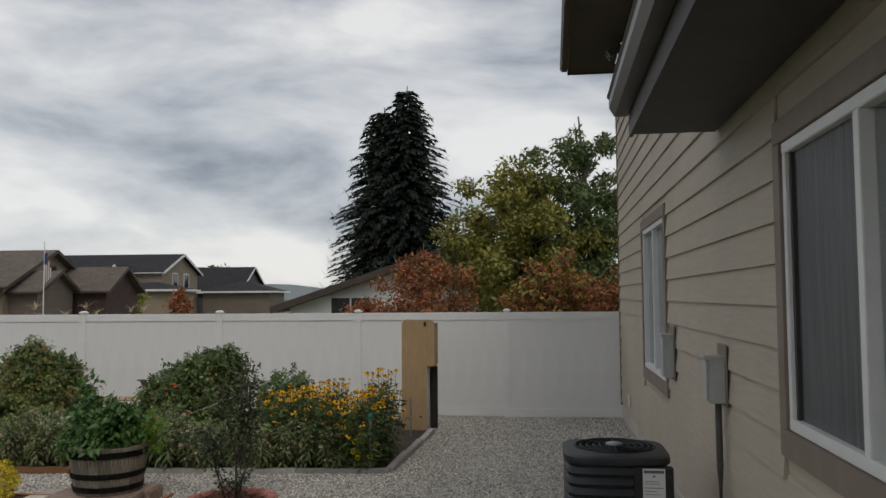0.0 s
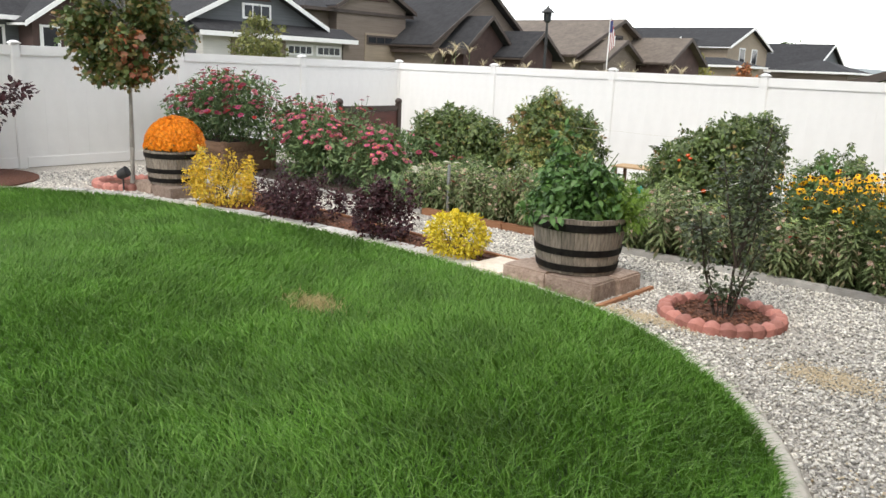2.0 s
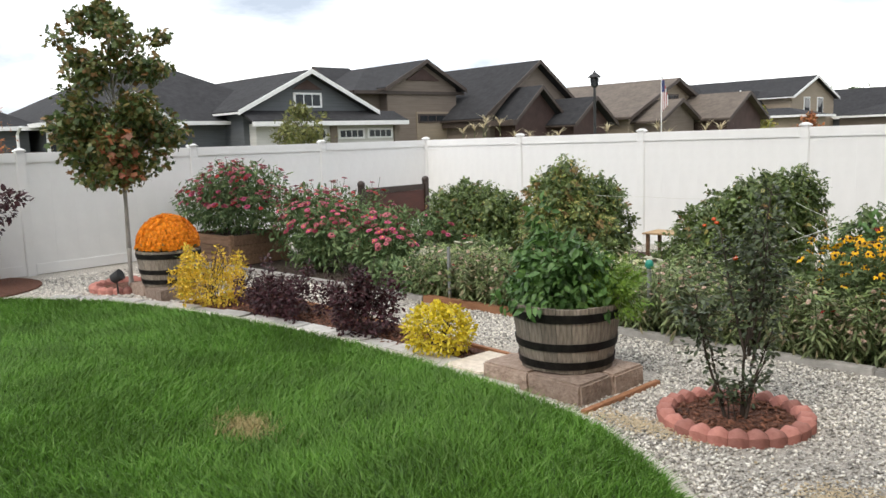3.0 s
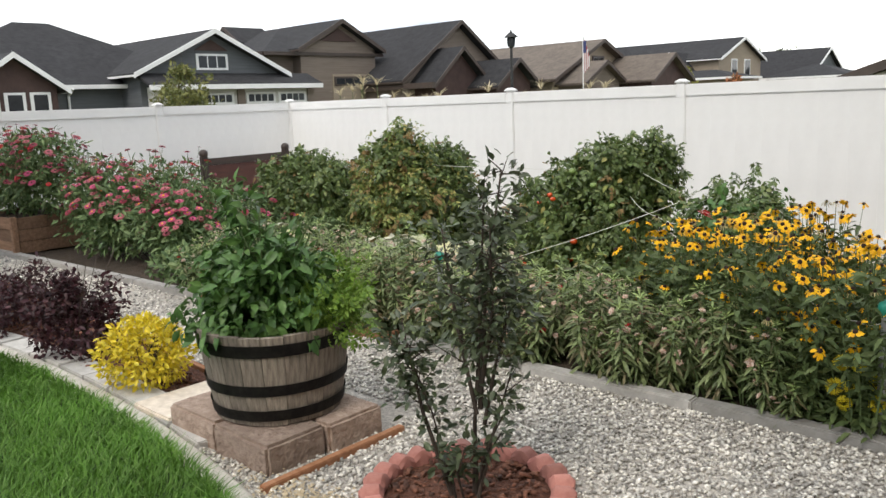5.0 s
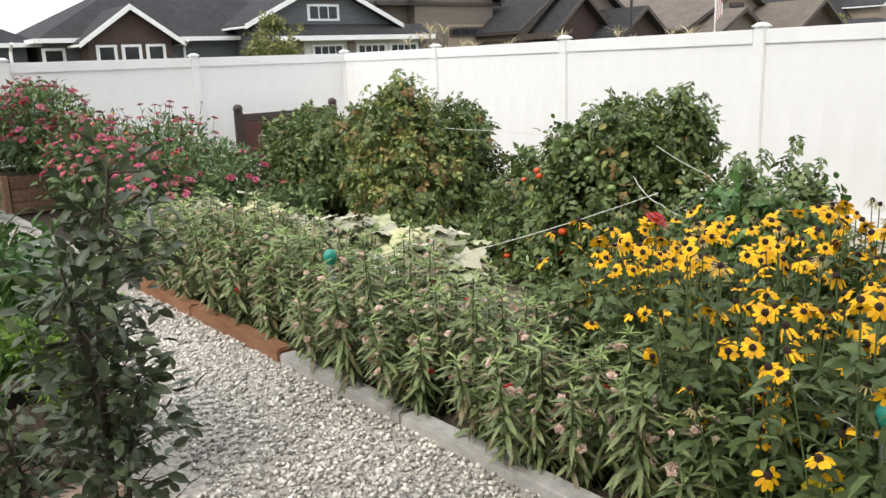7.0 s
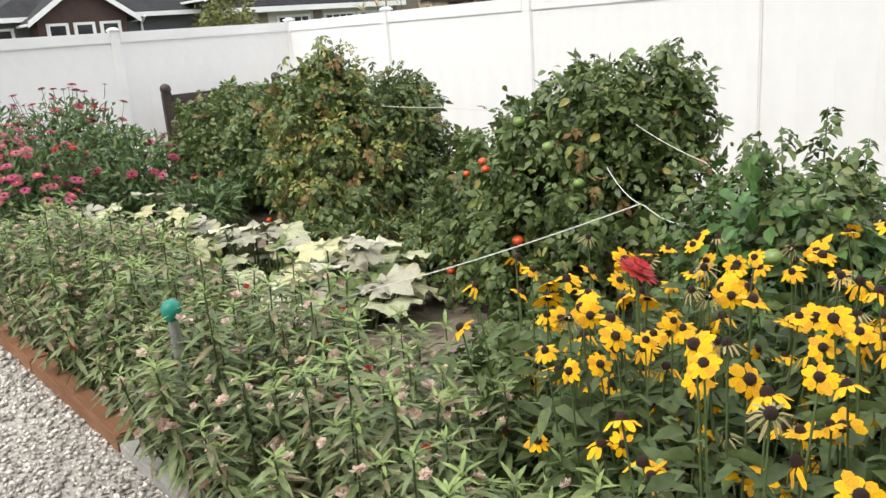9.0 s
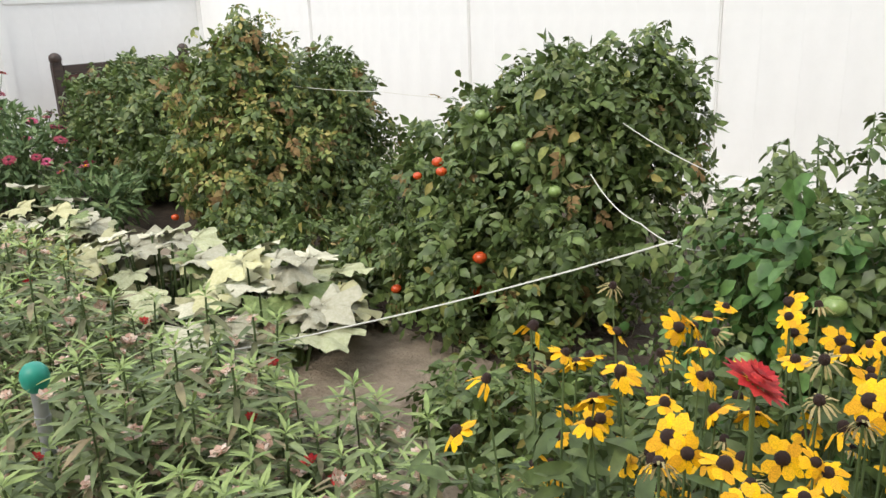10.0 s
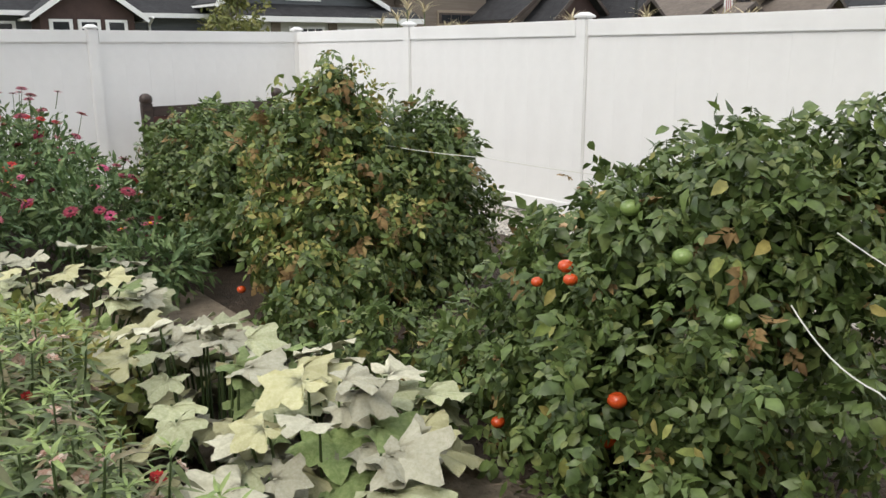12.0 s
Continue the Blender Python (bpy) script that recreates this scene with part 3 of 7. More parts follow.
# the far ground is one sheet to the horizon, a little under the yard
far_v = [(-1500, -1500, -0.21), (1500, -1500, -0.21), (1500, 1500, -0.21), (-1500, 1500, -0.21)]
solid("ground", np_mesh("ground", far_v, [(0, 1, 2, 3)], [M["earth"]]), None, "dull green and brown open ground beyond the yard", "ground", "structure")
sheet("gravel_yard", -12.4, 4.0, -6.0, 15.1, 0.5, M["gravel_bed"], "grey crushed gravel yard between lawn, bed and house")
sheet("bed_soil", -10.4, -0.8, 9.3, 14.2, 0.1, M["soil"], "dark bare soil of the planted garden bed", 0.012, BED)
sheet("dry_path", -7.0, -2.7, 10.75, 11.5, 0.1, M["dry_soil"], "dry trodden sandy soil strip between plants", 0.02)
sheet("house_soil", 1.05, 2.2, 2.0, 6.6, 0.25, M["dry_soil"], "dry sandy soil strip along the house wall", 0.006)

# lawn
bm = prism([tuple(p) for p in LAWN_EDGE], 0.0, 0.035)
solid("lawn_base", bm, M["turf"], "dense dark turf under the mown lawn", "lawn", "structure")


def grass_blades():
    rng = np.random.default_rng(3)
    n = 480000
    x, y = rng.uniform(-11, -0.7, n), rng.uniform(1.5, 8.1, n)
    near = rng.random(n) < np.clip(1.25 - np.hypot(x + 0.5, y - 4.5) / 11, 0.22, 1)
    ok = inside(LAWN_EDGE, x, y) & near
    x, y = x[ok], y[ok]
    # thinner towards the start of the walk
    xs, ys = rng.uniform(-11, -0.7, 130000), rng.uniform(-5.6, 1.5, 130000)
    ok = inside(LAWN_EDGE, xs, ys)
    x, y = np.r_[x, xs[ok]], np.r_[y, ys[ok]]
    # shaggy rim that hangs over the kerb
    k = rng.integers(0, 14 * 6, 9000)
    rim = LAWN_EDGE[k] + (LAWN_EDGE[(k + 1) % len(LAWN_EDGE)] - LAWN_EDGE[k]) * rng.random((9000, 1)) + rng.normal(0, 0.012, (9000, 2))
    x, y = np.r_[x, rim[:, 0]], np.r_[y, rim[:, 1]]
    m = len(x)
    patch = np.array([noise.noise(Vector((a * 1.1, b * 1.1, 0))) for a, b in zip(x[::40], y[::40])])
    tall = np.repeat(patch, 40)[:m]
    h = (0.055 + 0.022 * rng.random(m)) * (1 + 0.18 * tall)
    sway = np.stack([0.35 * np.sin(1.7 * x + 0.6 * y), 0.35 * np.cos(1.3 * y - 0.8 * x)], 1)
    lean = rng.normal(0, 0.6, (m, 2)) + sway
    a = rng.uniform(0, 2 * np.pi, m)
    w = (0.0024 + 0.0018 * rng.random(m)) * np.where(y < 1.5, 2.0, 1.0)
    side = np.stack([np.cos(a), np.sin(a), 0 * a], 1) * w[:, None]
    base = np.stack([x, y, np.full(m, 0.03)], 1)
    mid = base + np.stack([lean[:, 0] * h * 0.35, lean[:, 1] * h * 0.35, h * 0.6], 1)
    top = base + np.stack([lean[:, 0] * h * 1.05, lean[:, 1] * h * 1.05, h], 1)
    v = np.stack([base - side, base + side, mid + side * 0.8, mid - side * 0.8, top], 1).reshape(-1, 3)
    b = (np.arange(m) * 5)[:, None]
    f = np.concatenate([b + [[0, 1, 2]], b + [[0, 2, 3]], b + [[3, 2, 4]]], 1).reshape(-1, 3)
    # one worn, straw-coloured patch
    dry = (np.hypot((x + 4.0) / 0.22, (y - 6.45) / 0.13) + rng.normal(0, 0.3, m)) < 0.9
    idx = np.repeat(dry.astype(int), 3)
    me = np_mesh("grass", v, f, [M["blade"], M["straw"]], idx)
    solid("grass", me, None, "lush green mown lawn grass with one dry patch", "grass", "stuff")


grass_blades()

# concrete kerb round the lawn
def kerb():
    ring = LAWN_EDGE[: 15 * 6]
    d = unit(np.gradient(ring, axis=0))
    nrm = np.stack([d[:, 1], -d[:, 0]], 1)
    prof = [(0.0, -0.05), (0.0, 0.045), (0.02, 0.062), (0.10, 0.060), (0.135, 0.03), (0.145, -0.05)]
    v = [(*(p + q * o), z) for p, q in zip(ring, nrm) for o, z in prof]
    k = len(prof)
    f = [(i * k + j, i * k + (j + 1) % k, (i + 1) * k + (j + 1) % k, (i + 1) * k + j) for i in range(len(ring) - 1) for j in range(k)]
    me = np_mesh("lawn_kerb", v, f, [M["concrete"]])
    me.polygons.foreach_set("use_smooth", [True] * len(me.polygons))
    me.set_sharp_from_angle(angle=radians(50))
    solid("lawn_kerb", me, None, "pale poured concrete kerb curving round the lawn", "kerb", "structure")


kerb()

# garden bed edging: concrete, then orange timber, then concrete again
edging = thing("bed_edging", "low concrete and timber edging round the garden bed", "edging", kind="structure")
def edge_run(name, a, b, material, pieces, h=0.055, w=0.09, label=""):
    a, b = np.array(a), np.array(b)
    ang = math.degrees(math.atan2(b[1] - a[1], b[0] - a[0]))
    L = np.linalg.norm(b - a) / pieces
    me = bm_mesh(name, box(0.002, -w / 2, -0.08, L - 0.002, w / 2, h, 0.008), material)
    for i in range(pieces):
        p = a + (b - a) * i / pieces
        part(name, me, material, edging, label, at=pose(p[0], p[1], fall(*p), 0, 0, ang))
edge_run("concrete_edge", (-0.96, 9.89), (-3.95, 9.745), M["grey_concrete"], 3)
edge_run("timber_edge", (-3.96, 9.745), (-6.1, 9.645), M["orange_wood"], 2, 0.07, 0.09, "orange weathered timber edging")
edge_run("concrete_edge", (-6.11, 9.645), (-10.3, 9.45), M["grey_concrete"], 4)
edge_run("concrete_edge", (-0.96, 9.94), (-0.76, 12.9), M["grey_concrete"], 3)


# vinyl fence: posts with caps, rails and boards
def fence_run(name, a, b, stations, label, top=1.60):
    ob = thing(name, label, "fence", kind="structure")
    a, b = np.array(a, float), np.array(b, float)
    d = (b - a) / np.linalg.norm(b - a)
    ang = math.degrees(math.atan2(d[1], d[0]))
    post = bm_mesh("post", box(-0.060, -0.046, -0.3, 0.060, 0.046, top + 0.015, 0.010), M["vinyl"])
    bm = box(-0.070, -0.060, top + 0.015, 0.070, 0.060, top + 0.034, 0.005)
    r = bmesh.ops.create_cone(bm, cap_ends=True, segments=4, radius1=0.085, radius2=0.035, depth=0.026, matrix=Matrix.Translation((0, 0, top + 0.047)) @ Matrix.Rotation(radians(45), 4, "Z"))
    cap = bm_mesh("post_cap", bm, M["vinyl"])
    for s in stations:
        p = a + d * s
        part("post", post, None, ob, at=pose(p[0], p[1], 0, 0, 0, ang))
        part("post_cap", cap, None, ob, at=pose(p[0], p[1], 0, 0, 0, ang))
    for s0, s1 in zip(stations, stations[1:]):
        L = s1 - s0 - 0.12
        p = a + d * (s0 + 0.06)
        m = pose(p[0], p[1], 0, 0, 0, ang)
        g = fall(*(a + d * (s0 + s1) / 2))
        part("top_rail", box(0, -0.035, top - 0.13, L, 0.035, top, 0.006), M["vinyl"], ob, at=m)
        part("bottom_rail", box(0, -0.035, g + 0.01, L, 0.035, g + 0.15, 0.006), M["vinyl"], ob, at=m)
        n = max(1, round(L / 0.28))
        board = bm_mesh("board", box(0.0003, -0.019, g + 0.14, L / n - 0.0003, 0.019, top - 0.12), M["vinyl"])
        for i in range(n):
            part("board", board, None, ob, at=m @ pose(L * i / n, 0, 0))


CORNER = (-11.96, 14.96)
fence_run("fence_north", CORNER, (2.45, 14.96), [0, 2.44, 4.88, 7.33, 9.76, 12.30, 14.25], "white vinyl privacy fence with capped posts")
wd = np.array((0.063, -1.0)) / np.hypot(0.063, 1.0)
fence_run("fence_west", CORNER, (CORNER[0] + wd[0] * 22, CORNER[1] + wd[1] * 22), [0, 2.55, 5.0, 7.44, 9.88, 12.32, 14.76, 17.2, 19.64], "white vinyl privacy fence with capped posts")


# ---- the house beside the yard: local y runs along its wall, local x into it ----
home = thing("house", "two-storey house with taupe lap siding and dark eaves", "house", (1.70, 6.0, 0.0), -math.degrees(math.atan(0.06)), kind="structure")
V0, V1, TOP = -11.0, 8.93, 5.78
WINDOWS = [(-2.78, -0.83, 1.22, 2.60), (3.40, 5.30, 1.0, 2.66)]


def house_wall():
    wall = part("wall", box(0.02, V0, -0.3, 0.14, V1, 0.06), M["concrete"], home, "concrete foundation under taupe siding")
    # sheathing pieces round the two window openings
    cuts = [V0, *[w for o in WINDOWS for w in o[:2]], V1]
    for a, b in zip(cuts[0::2], cuts[1::2]):
        part("sheathing", box(0.018, a, 0.06, 0.14, b, TOP), M["siding"], wall)
    for a, b, z0, z1 in WINDOWS:
        part("sheathing", box(0.018, a, 0.06, 0.14, b, z0), M["siding"], wall)
        part("sheathing", box(0.018, a, z1, 0.14, b, TOP), M["siding"], wall)
    # lap boards, each proud at its foot
    z, step = 0.113, 0.212
    while z < TOP - 0.05:
        h = min(step + 0.02, TOP - z)
        spans = [(V0, V1)]
        for a, b, z0, z1 in WINDOWS:
            if z < z1 + 0.11 and z + step > z0 - 0.12:
                spans = [t for s in spans for t in ([(s[0], a - 0.13), (b + 0.13, s[1])] if s[0] < a < s[1] else [s])]
        for a, b in spans:
            prof = [(0.017, z + h), (0.012, z + h), (-0.010, z), (0.017, z)]
            part("siding_board", extrude_profile(prof, a, b), M["siding"], wall)
        z += step
    part("corner_board", box(-0.018, V1 - 0.0, 0.06, 0.1, V1 + 0.02, TOP), M["trim"], wall)
    # the other sides close the house in
    part("end_wall", box(0.1, V1 - 0.14, -0.3, 9.0, V1 - 0.002, TOP), M["siding"], wall)
    part("end_wall", box(0.1, V0 + 0.002, -0.3, 9.0, V0 + 0.14, TOP), M["siding"], wall)
    part("end_wall", box(9.0, V0, -0.3, 9.14, V1, TOP), M["siding"], wall)
    # plain inner surfaces, coloured dark to read as an unlit room
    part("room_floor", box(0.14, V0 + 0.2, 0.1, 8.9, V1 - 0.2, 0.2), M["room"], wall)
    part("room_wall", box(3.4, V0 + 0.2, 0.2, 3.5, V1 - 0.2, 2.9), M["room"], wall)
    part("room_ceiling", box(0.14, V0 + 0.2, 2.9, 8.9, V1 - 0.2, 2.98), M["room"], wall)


house_wall()


def house_window(a, b, z0, z1, mullions, screened):
    win = part("window", box(-0.02, a - 0.12, z0 - 0.14, 0.016, b + 0.12, z0 - 0.004, 0.003), M["trim"], home, "white vinyl window in a brown painted surround")
    part("surround", box(-0.02, a - 0.12, z1 + 0.004, 0.016, b + 0.12, z1 + 0.12, 0.003), M["trim"], win)
    part("surround", box(-0.02, a - 0.12, z0 - 0.002, 0.016, a - 0.004, z1 + 0.002, 0.003), M["trim"], win)
    part("surround", box(-0.02, b + 0.004, z0 - 0.002, 0.016, b + 0.12, z1 + 0.002, 0.003), M["trim"], win)
    t = 0.055
    for y0, y1, c0, c1 in ((a, b, z0, z0 + t), (a, b, z1 - t, z1)):
        part("window_frame", box(-0.008, y0, c0, 0.10, y1, c1, 0.004), M["winframe"], win)
    stops = [a, *mullions, b]
    for y in stops:
        lo, hi = max(a, y - t / 2 - 0.003), min(b, y + t / 2 + 0.003)
        if y == a:
            lo, hi = a, a + t
        if y == b:
            lo, hi = b - t, b
        part("window_frame", box(-0.006, lo, z0 + t, 0.10, hi, z1 - t, 0.004), M["winframe"], win)
    for i, (y0, y1) in enumerate(zip(stops, stops[1:])):
        pane = part("pane", box(0.05, y0 + t * 0.5, z0 + t, 0.056, y1 - t * 0.5, z1 - t), M["glass"], win)
        pane.visible_shadow = False
        if i in screened:
            part("insect_screen", box(0.030, y0 + t * 0.5, z0 + t, 0.033, y1 - t * 0.5, z1 - t), M["screen"], win, "dark grey insect screen")
            part("sash", box(0.012, y1 - t - 0.03, z0 + t, 0.028, y1 - t, z1 - t), M["soffit"], win)


house_window(*WINDOWS[0], [-1.80], [1])
house_window(*WINDOWS[1], [4.35], [])


def house_roofs():
    # lower eave along the near part of the wall
    e0, e1 = V0 - 0.3, 0.70
    roof = part("lower_roof", extrude_profile([(0.0, 3.52), (-0.60, 3.24), (-0.60, 3.30), (0.0, 3.58)], e0, e1), M["shingle"], home, "dark shingled pent roof")
    part("soffit", box(-0.56, e0, 2.97, -0.012, e1, 2.985), M["soffit"], roof)
    part("fascia", box(-0.585, e0, 2.95, -0.562, e1, 3.22), M["soffit"], roof)
    part("end_cap", extrude_profile([(-0.56, 2.99), (-0.012, 2.99), (-0.012, 3.5), (-0.56, 3.24)], e1 - 0.02, e1), M["soffit"], roof)
    prof = [(-0.59, 3.10), (-0.68, 3.10), (-0.715, 3.16), (-0.715, 3.22), (-0.73, 3.235), (-0.59, 3.235)]
    part("gutter", extrude_profile(prof, e0, e1 + 0.02), M["gutter"], roof, "dark bronze eaves gutter")
    # upper eave and roof
    top = part("upper_roof", extrude_profile([(-0.80, 5.98), (4.5, 8.2), (9.8, 5.98), (9.8, 5.92), (4.5, 8.1), (-0.80, 5.92)], V0 - 0.45, V1 + 0.45), M["shingle"], home, "dark shingled main roof")
    part("soffit", box(-0.78, V0 - 0.42, 5.785, -0.012, V1 + 0.42, 5.80), M["soffit"], top)
    part("soffit", box(-0.012, V1 + 0.022, 5.785, 9.7, V1 + 0.42, 5.80), M["soffit"], top)
    part("fascia", box(-0.80, V0 - 0.44, 5.76, -0.782, V1 + 0.44, 5.93), M["soffit"], top)
    part("fascia", box(-0.80, V1 + 0.422, 5.76, 9.7, V1 + 0.44, 5.93), M["soffit"], top)
    part("gutter", extrude_profile([(-0.805, 5.82), (-0.90, 5.82), (-0.93, 5.87), (-0.93, 5.95), (-0.805, 5.95)], V0 - 0.4, V1 + 0.44), M["gutter"], top, "dark bronze eaves gutter")
    bm = bmesh.new()
    vs = [bm.verts.new(p) for p in ((0.0, V1 - 0.1, 5.8), (9.0, V1 - 0.1, 5.8), (4.5, V1 - 0.1, 8.05))]
    bm.faces.new(vs)
    bmesh.ops.solidify(bm, geom=bm.faces[:], thickness=0.1)
    part("gable", bm, M["siding"], top)


house_roofs()


def house_point(x, y, z):
    return home.matrix_basis @ Vector((x, y, z))


def wall_box(name, v, z0, z1, w, d, label, category):
    p = house_point(-0.012 - d, v, 0)
    ob = thing(name, label, category, (p.x, p.y, 0), -3.43)
    part("body", box(0.0, 0, z0, d, w, z1, 0.008), M["meter"], ob)
    part("cover", box(-0.012, 0.008, z0 + 0.02, -0.001, w - 0.008, z1 - 0.02, 0.004), M["meter"], ob)
    part("hood", box(-0.025, -0.004, z1 - 0.018, d, w + 0.004, z1 + 0.004, 0.003), M["meter"], ob)
    part("backplate", box(d - 0.008, -0.05, z0 - 0.02, d, w + 0.05, z1 + 0.08), M["trim"], ob)
    return ob


wall_box("utility_box", 2.82, 1.10, 1.50, 0.2, 0.09, "grey plastic utility box on the siding", "utility box")
wall_box("disconnect_box", 0.57, 1.16, 1.46, 0.17, 0.11, "grey electrical disconnect box on the house wall", "electrical box")
p = house_point(-0.012, 7.36, 0.3)
solid("wall_vent_tag", box(-0.02, -0.04, 0.24, 0.0, 0.04, 0.42, 0.004), M["winframe"], "small white plastic plate low on the wall", "plate", at=pose(p.x, p.y, 0, 0, 0, -3.43))
p = house_point(-0.012, 7.6, 5.5)
flood = thing("flood_light", "dark twin flood light under the upper eave", "lamp", tuple(p), -3.43)
part("base", box(-0.06, -0.06, 0.1, 0, 0.06, 0.22, 0.01), M["black"], flood)
for s in (-0.09, 0.09):
    part("lamp_head", lathe([(0.03, 0), (0.065, 0.05), (0.07, 0.14), (0.06, 0.15)], 12), M["gutter"], flood, at=pose(-0.08, s, 0.14, 0, -125, 0))

# flower/electric conduit from the box down to the unit
cond = thing("conduit", "dark wrapped pipes from the wall to the cooling unit", "pipe")
def hp(x, v, z):
    q = house_point(x, v, z)
    return (q.x, q.y, q.z)
part("riser", tube([hp(-0.05, 0.65, 1.17), hp(-0.05, 0.64, 0.75), hp(-0.05, 0.63, 0.32), hp(-0.08, 0.66, 0.24), hp(-0.16, 0.85, 0.20), hp(-0.28, 1.0, 0.27), hp(-0.36, 1.12, 0.33)], 0.022, 8), M["foam"], cond, smooth=True)
part("line_set", tube([hp(0.0, 0.55, 0.16), hp(-0.09, 0.56, 0.15), hp(-0.18, 0.66, 0.10), hp(-0.26, 0.9, 0.10), hp(-0.36, 1.05, 0.16)], 0.034, 8), M["black"], cond, smooth=True)
part("line_set", tube([hp(-0.01, 0.50, 0.20), hp(-0.10, 0.52, 0.19), hp(-0.2, 0.7, 0.17), hp(-0.36, 1.1, 0.2)], 0.016, 8), M["steel"], cond, smooth=True)
part("wall_flange", box(0.0, 0, 0.08, 0.05, 0.16, 0.26, 0.01), M["meter"], cond, at=Matrix.Translation(hp(-0.06, 0.46, 0)) @ Matrix.Rotation(radians(-3.43), 4, "Z"))


# ---- cooling unit ----
def cooling_unit():
    ob = thing("air_conditioner", "black louvred outdoor cooling unit on a concrete pad", "air conditioner", (1.055, 7.02, 0.055), -3.4)
    w, h = 0.355, 0.74
    def ring(r, z, bulge=0.10, bm=None):
        pts = []
        for i in range(32):
            a = 2 * math.pi * (i + 0.5) / 32
            c, s = math.cos(a), math.sin(a)
            k = 1 / (abs(c) ** 6 + abs(s) ** 6) ** (1 / 6)
            pts.append((r * k * c, r * k * s, z))
        return pts
    def shell(levels, mat, name, cap=True):
        bm = bmesh.new()
        rings = [[bm.verts.new(p) for p in ring(r, z)] for r, z in levels]
        for a, b in zip(rings, rings[1:]):
            for i in range(32):
                bm.faces.new((a[i], a[(i + 1) % 32], b[(i + 1) % 32], b[i]))
        if cap:
            bm.faces.new(rings[0][::-1])
            bm.faces.new(rings[-1])
        return part(name, bm, mat, ob, smooth=True)
    shell([(w * 0.98, 0.0), (w * 0.98, 0.05), (w * 0.90, 0.055), (w * 0.90, h - 0.05)], M["black"], "core")
    n = 9
    for i in range(n):
        z = 0.06 + (h - 0.12) * i / n
        d = (h - 0.12) / n
        shell([(w * 0.955, z + 0.004), (w, z + 0.012), (w * 0.985, z + d * 0.42), (w * 0.945, z + d * 0.8)], M["ac_black"], "louvre", True)
    shell([(w * 1.0, h - 0.055), (w * 1.015, h - 0.04), (w * 1.0, h - 0.01), (w * 0.93, h)], M["ac_top"], "top_cover", False)
    bm = bmesh.new()
    outer = [bm.verts.new(p) for p in ring(w * 0.93, h)]
    inner = [bm.verts.new((0.285 * math.cos(2 * math.pi * (i + 0.5) / 32), 0.285 * math.sin(2 * math.pi * (i + 0.5) / 32), h + 0.012)) for i in range(32)]
    low = [bm.verts.new((0.27 * math.cos(2 * math.pi * (i + 0.5) / 32), 0.27 * math.sin(2 * math.pi * (i + 0.5) / 32), h - 0.06)) for i in range(32)]
    for i in range(32):
        j = (i + 1) % 32
        bm.faces.new((outer[i], outer[j], inner[j], inner[i]))
        bm.faces.new((inner[i], inner[j], low[j], low[i]))
    bm.faces.new(low)
    part("fan_shroud", bm, M["ac_top"], ob, smooth=True)
    for r in (0.06, 0.105, 0.15, 0.195, 0.24, 0.275):
        part("grille_ring", tube([(r * math.cos(a), r * math.sin(a), h + 0.016) for a in np.linspace(0, 2 * math.pi, 25)], 0.0045, 5), M["ac_black"], ob)
    for k in range(8):
        a = 2 * math.pi * k / 8
        part("grille_bar", tube([(0.05 * math.cos(a), 0.05 * math.sin(a), h + 0.018), (0.28 * math.cos(a), 0.28 * math.sin(a), h + 0.014)], 0.004, 5), M["ac_black"], ob)
    part("fan_hub", lathe([(0.06, 0), (0.06, 0.02), (0.03, 0.03)], 14, centre=(0, 0, h + 0.01)), M["steel"], ob)
    # plain service panel with labels on the corner towards the patio
    part("service_panel", box(0.10, -w * 1.03, 0.06, w * 1.0, -w * 0.9, h - 0.06, 0.006), M["ac_black"], ob)
    def sticker(x0, x1, z0, z1, bars):
        lb = part("rating_label", box(x0, -w * 1.03 - 0.003, z0, x1, -w * 1.03 - 0.001, z1), M["label"], ob, "white printed label")
        for bx0, bx1, bz0, bz1 in bars:
            part("print_bar", box(x0 + (x1 - x0) * bx0, -w * 1.03 - 0.0045, z0 + (z1 - z0) * bz0, x0 + (x1 - x0) * bx1, -w * 1.03 - 0.0035, z0 + (z1 - z0) * bz1), M["ink"], lb)
    sticker(0.155, 0.30, 0.46, 0.67, [(0.05, 0.95, 0.86, 0.95), (0.45, 0.55, 0.74, 0.80), (0.08, 0.92, 0.40, 0.42), (0.1, 0.7, 0.6, 0.615), (0.1, 0.8, 0.53, 0.545), (0.1, 0.6, 0.3, 0.315), (0.1, 0.75, 0.2, 0.215)])
    sticker(0.15, 0.235, 0.10, 0.27, [(0.1, 0.9, 0.64, 0.66), (0.1, 0.9, 0.34, 0.36), (0.15, 0.8, 0.5, 0.52)])
    solid("unit_pad", box(0.60, 6.52, -0.03, 1.50, 7.60, 0.055, 0.012), M["concrete"], "pale concrete pad under the cooling unit", "pad", "structure")


cooling_unit()

# stepping slabs by the unit
for i, (y0, y1, z, t) in enumerate(((6.02, 6.50, 0.060, 0.4), (5.74, 6.015, 0.052, -0.8), (5.50, 5.735, 0.066, 0.6), (5.02, 5.49, 0.05, -0.3), (4.5, 5.0, 0.055, 0.2))):
    solid("stepping_slab", box(-0.235, 0, -0.04, 0.235, y1 - y0, z, 0.006), M["paver"], "beige concrete stepping slab on gravel beside the house", "paving slab", group="stepping slabs", at=pose(1.12 - (6.3 - y0) * 0.03, y0, 0, 0, t, -1.5))
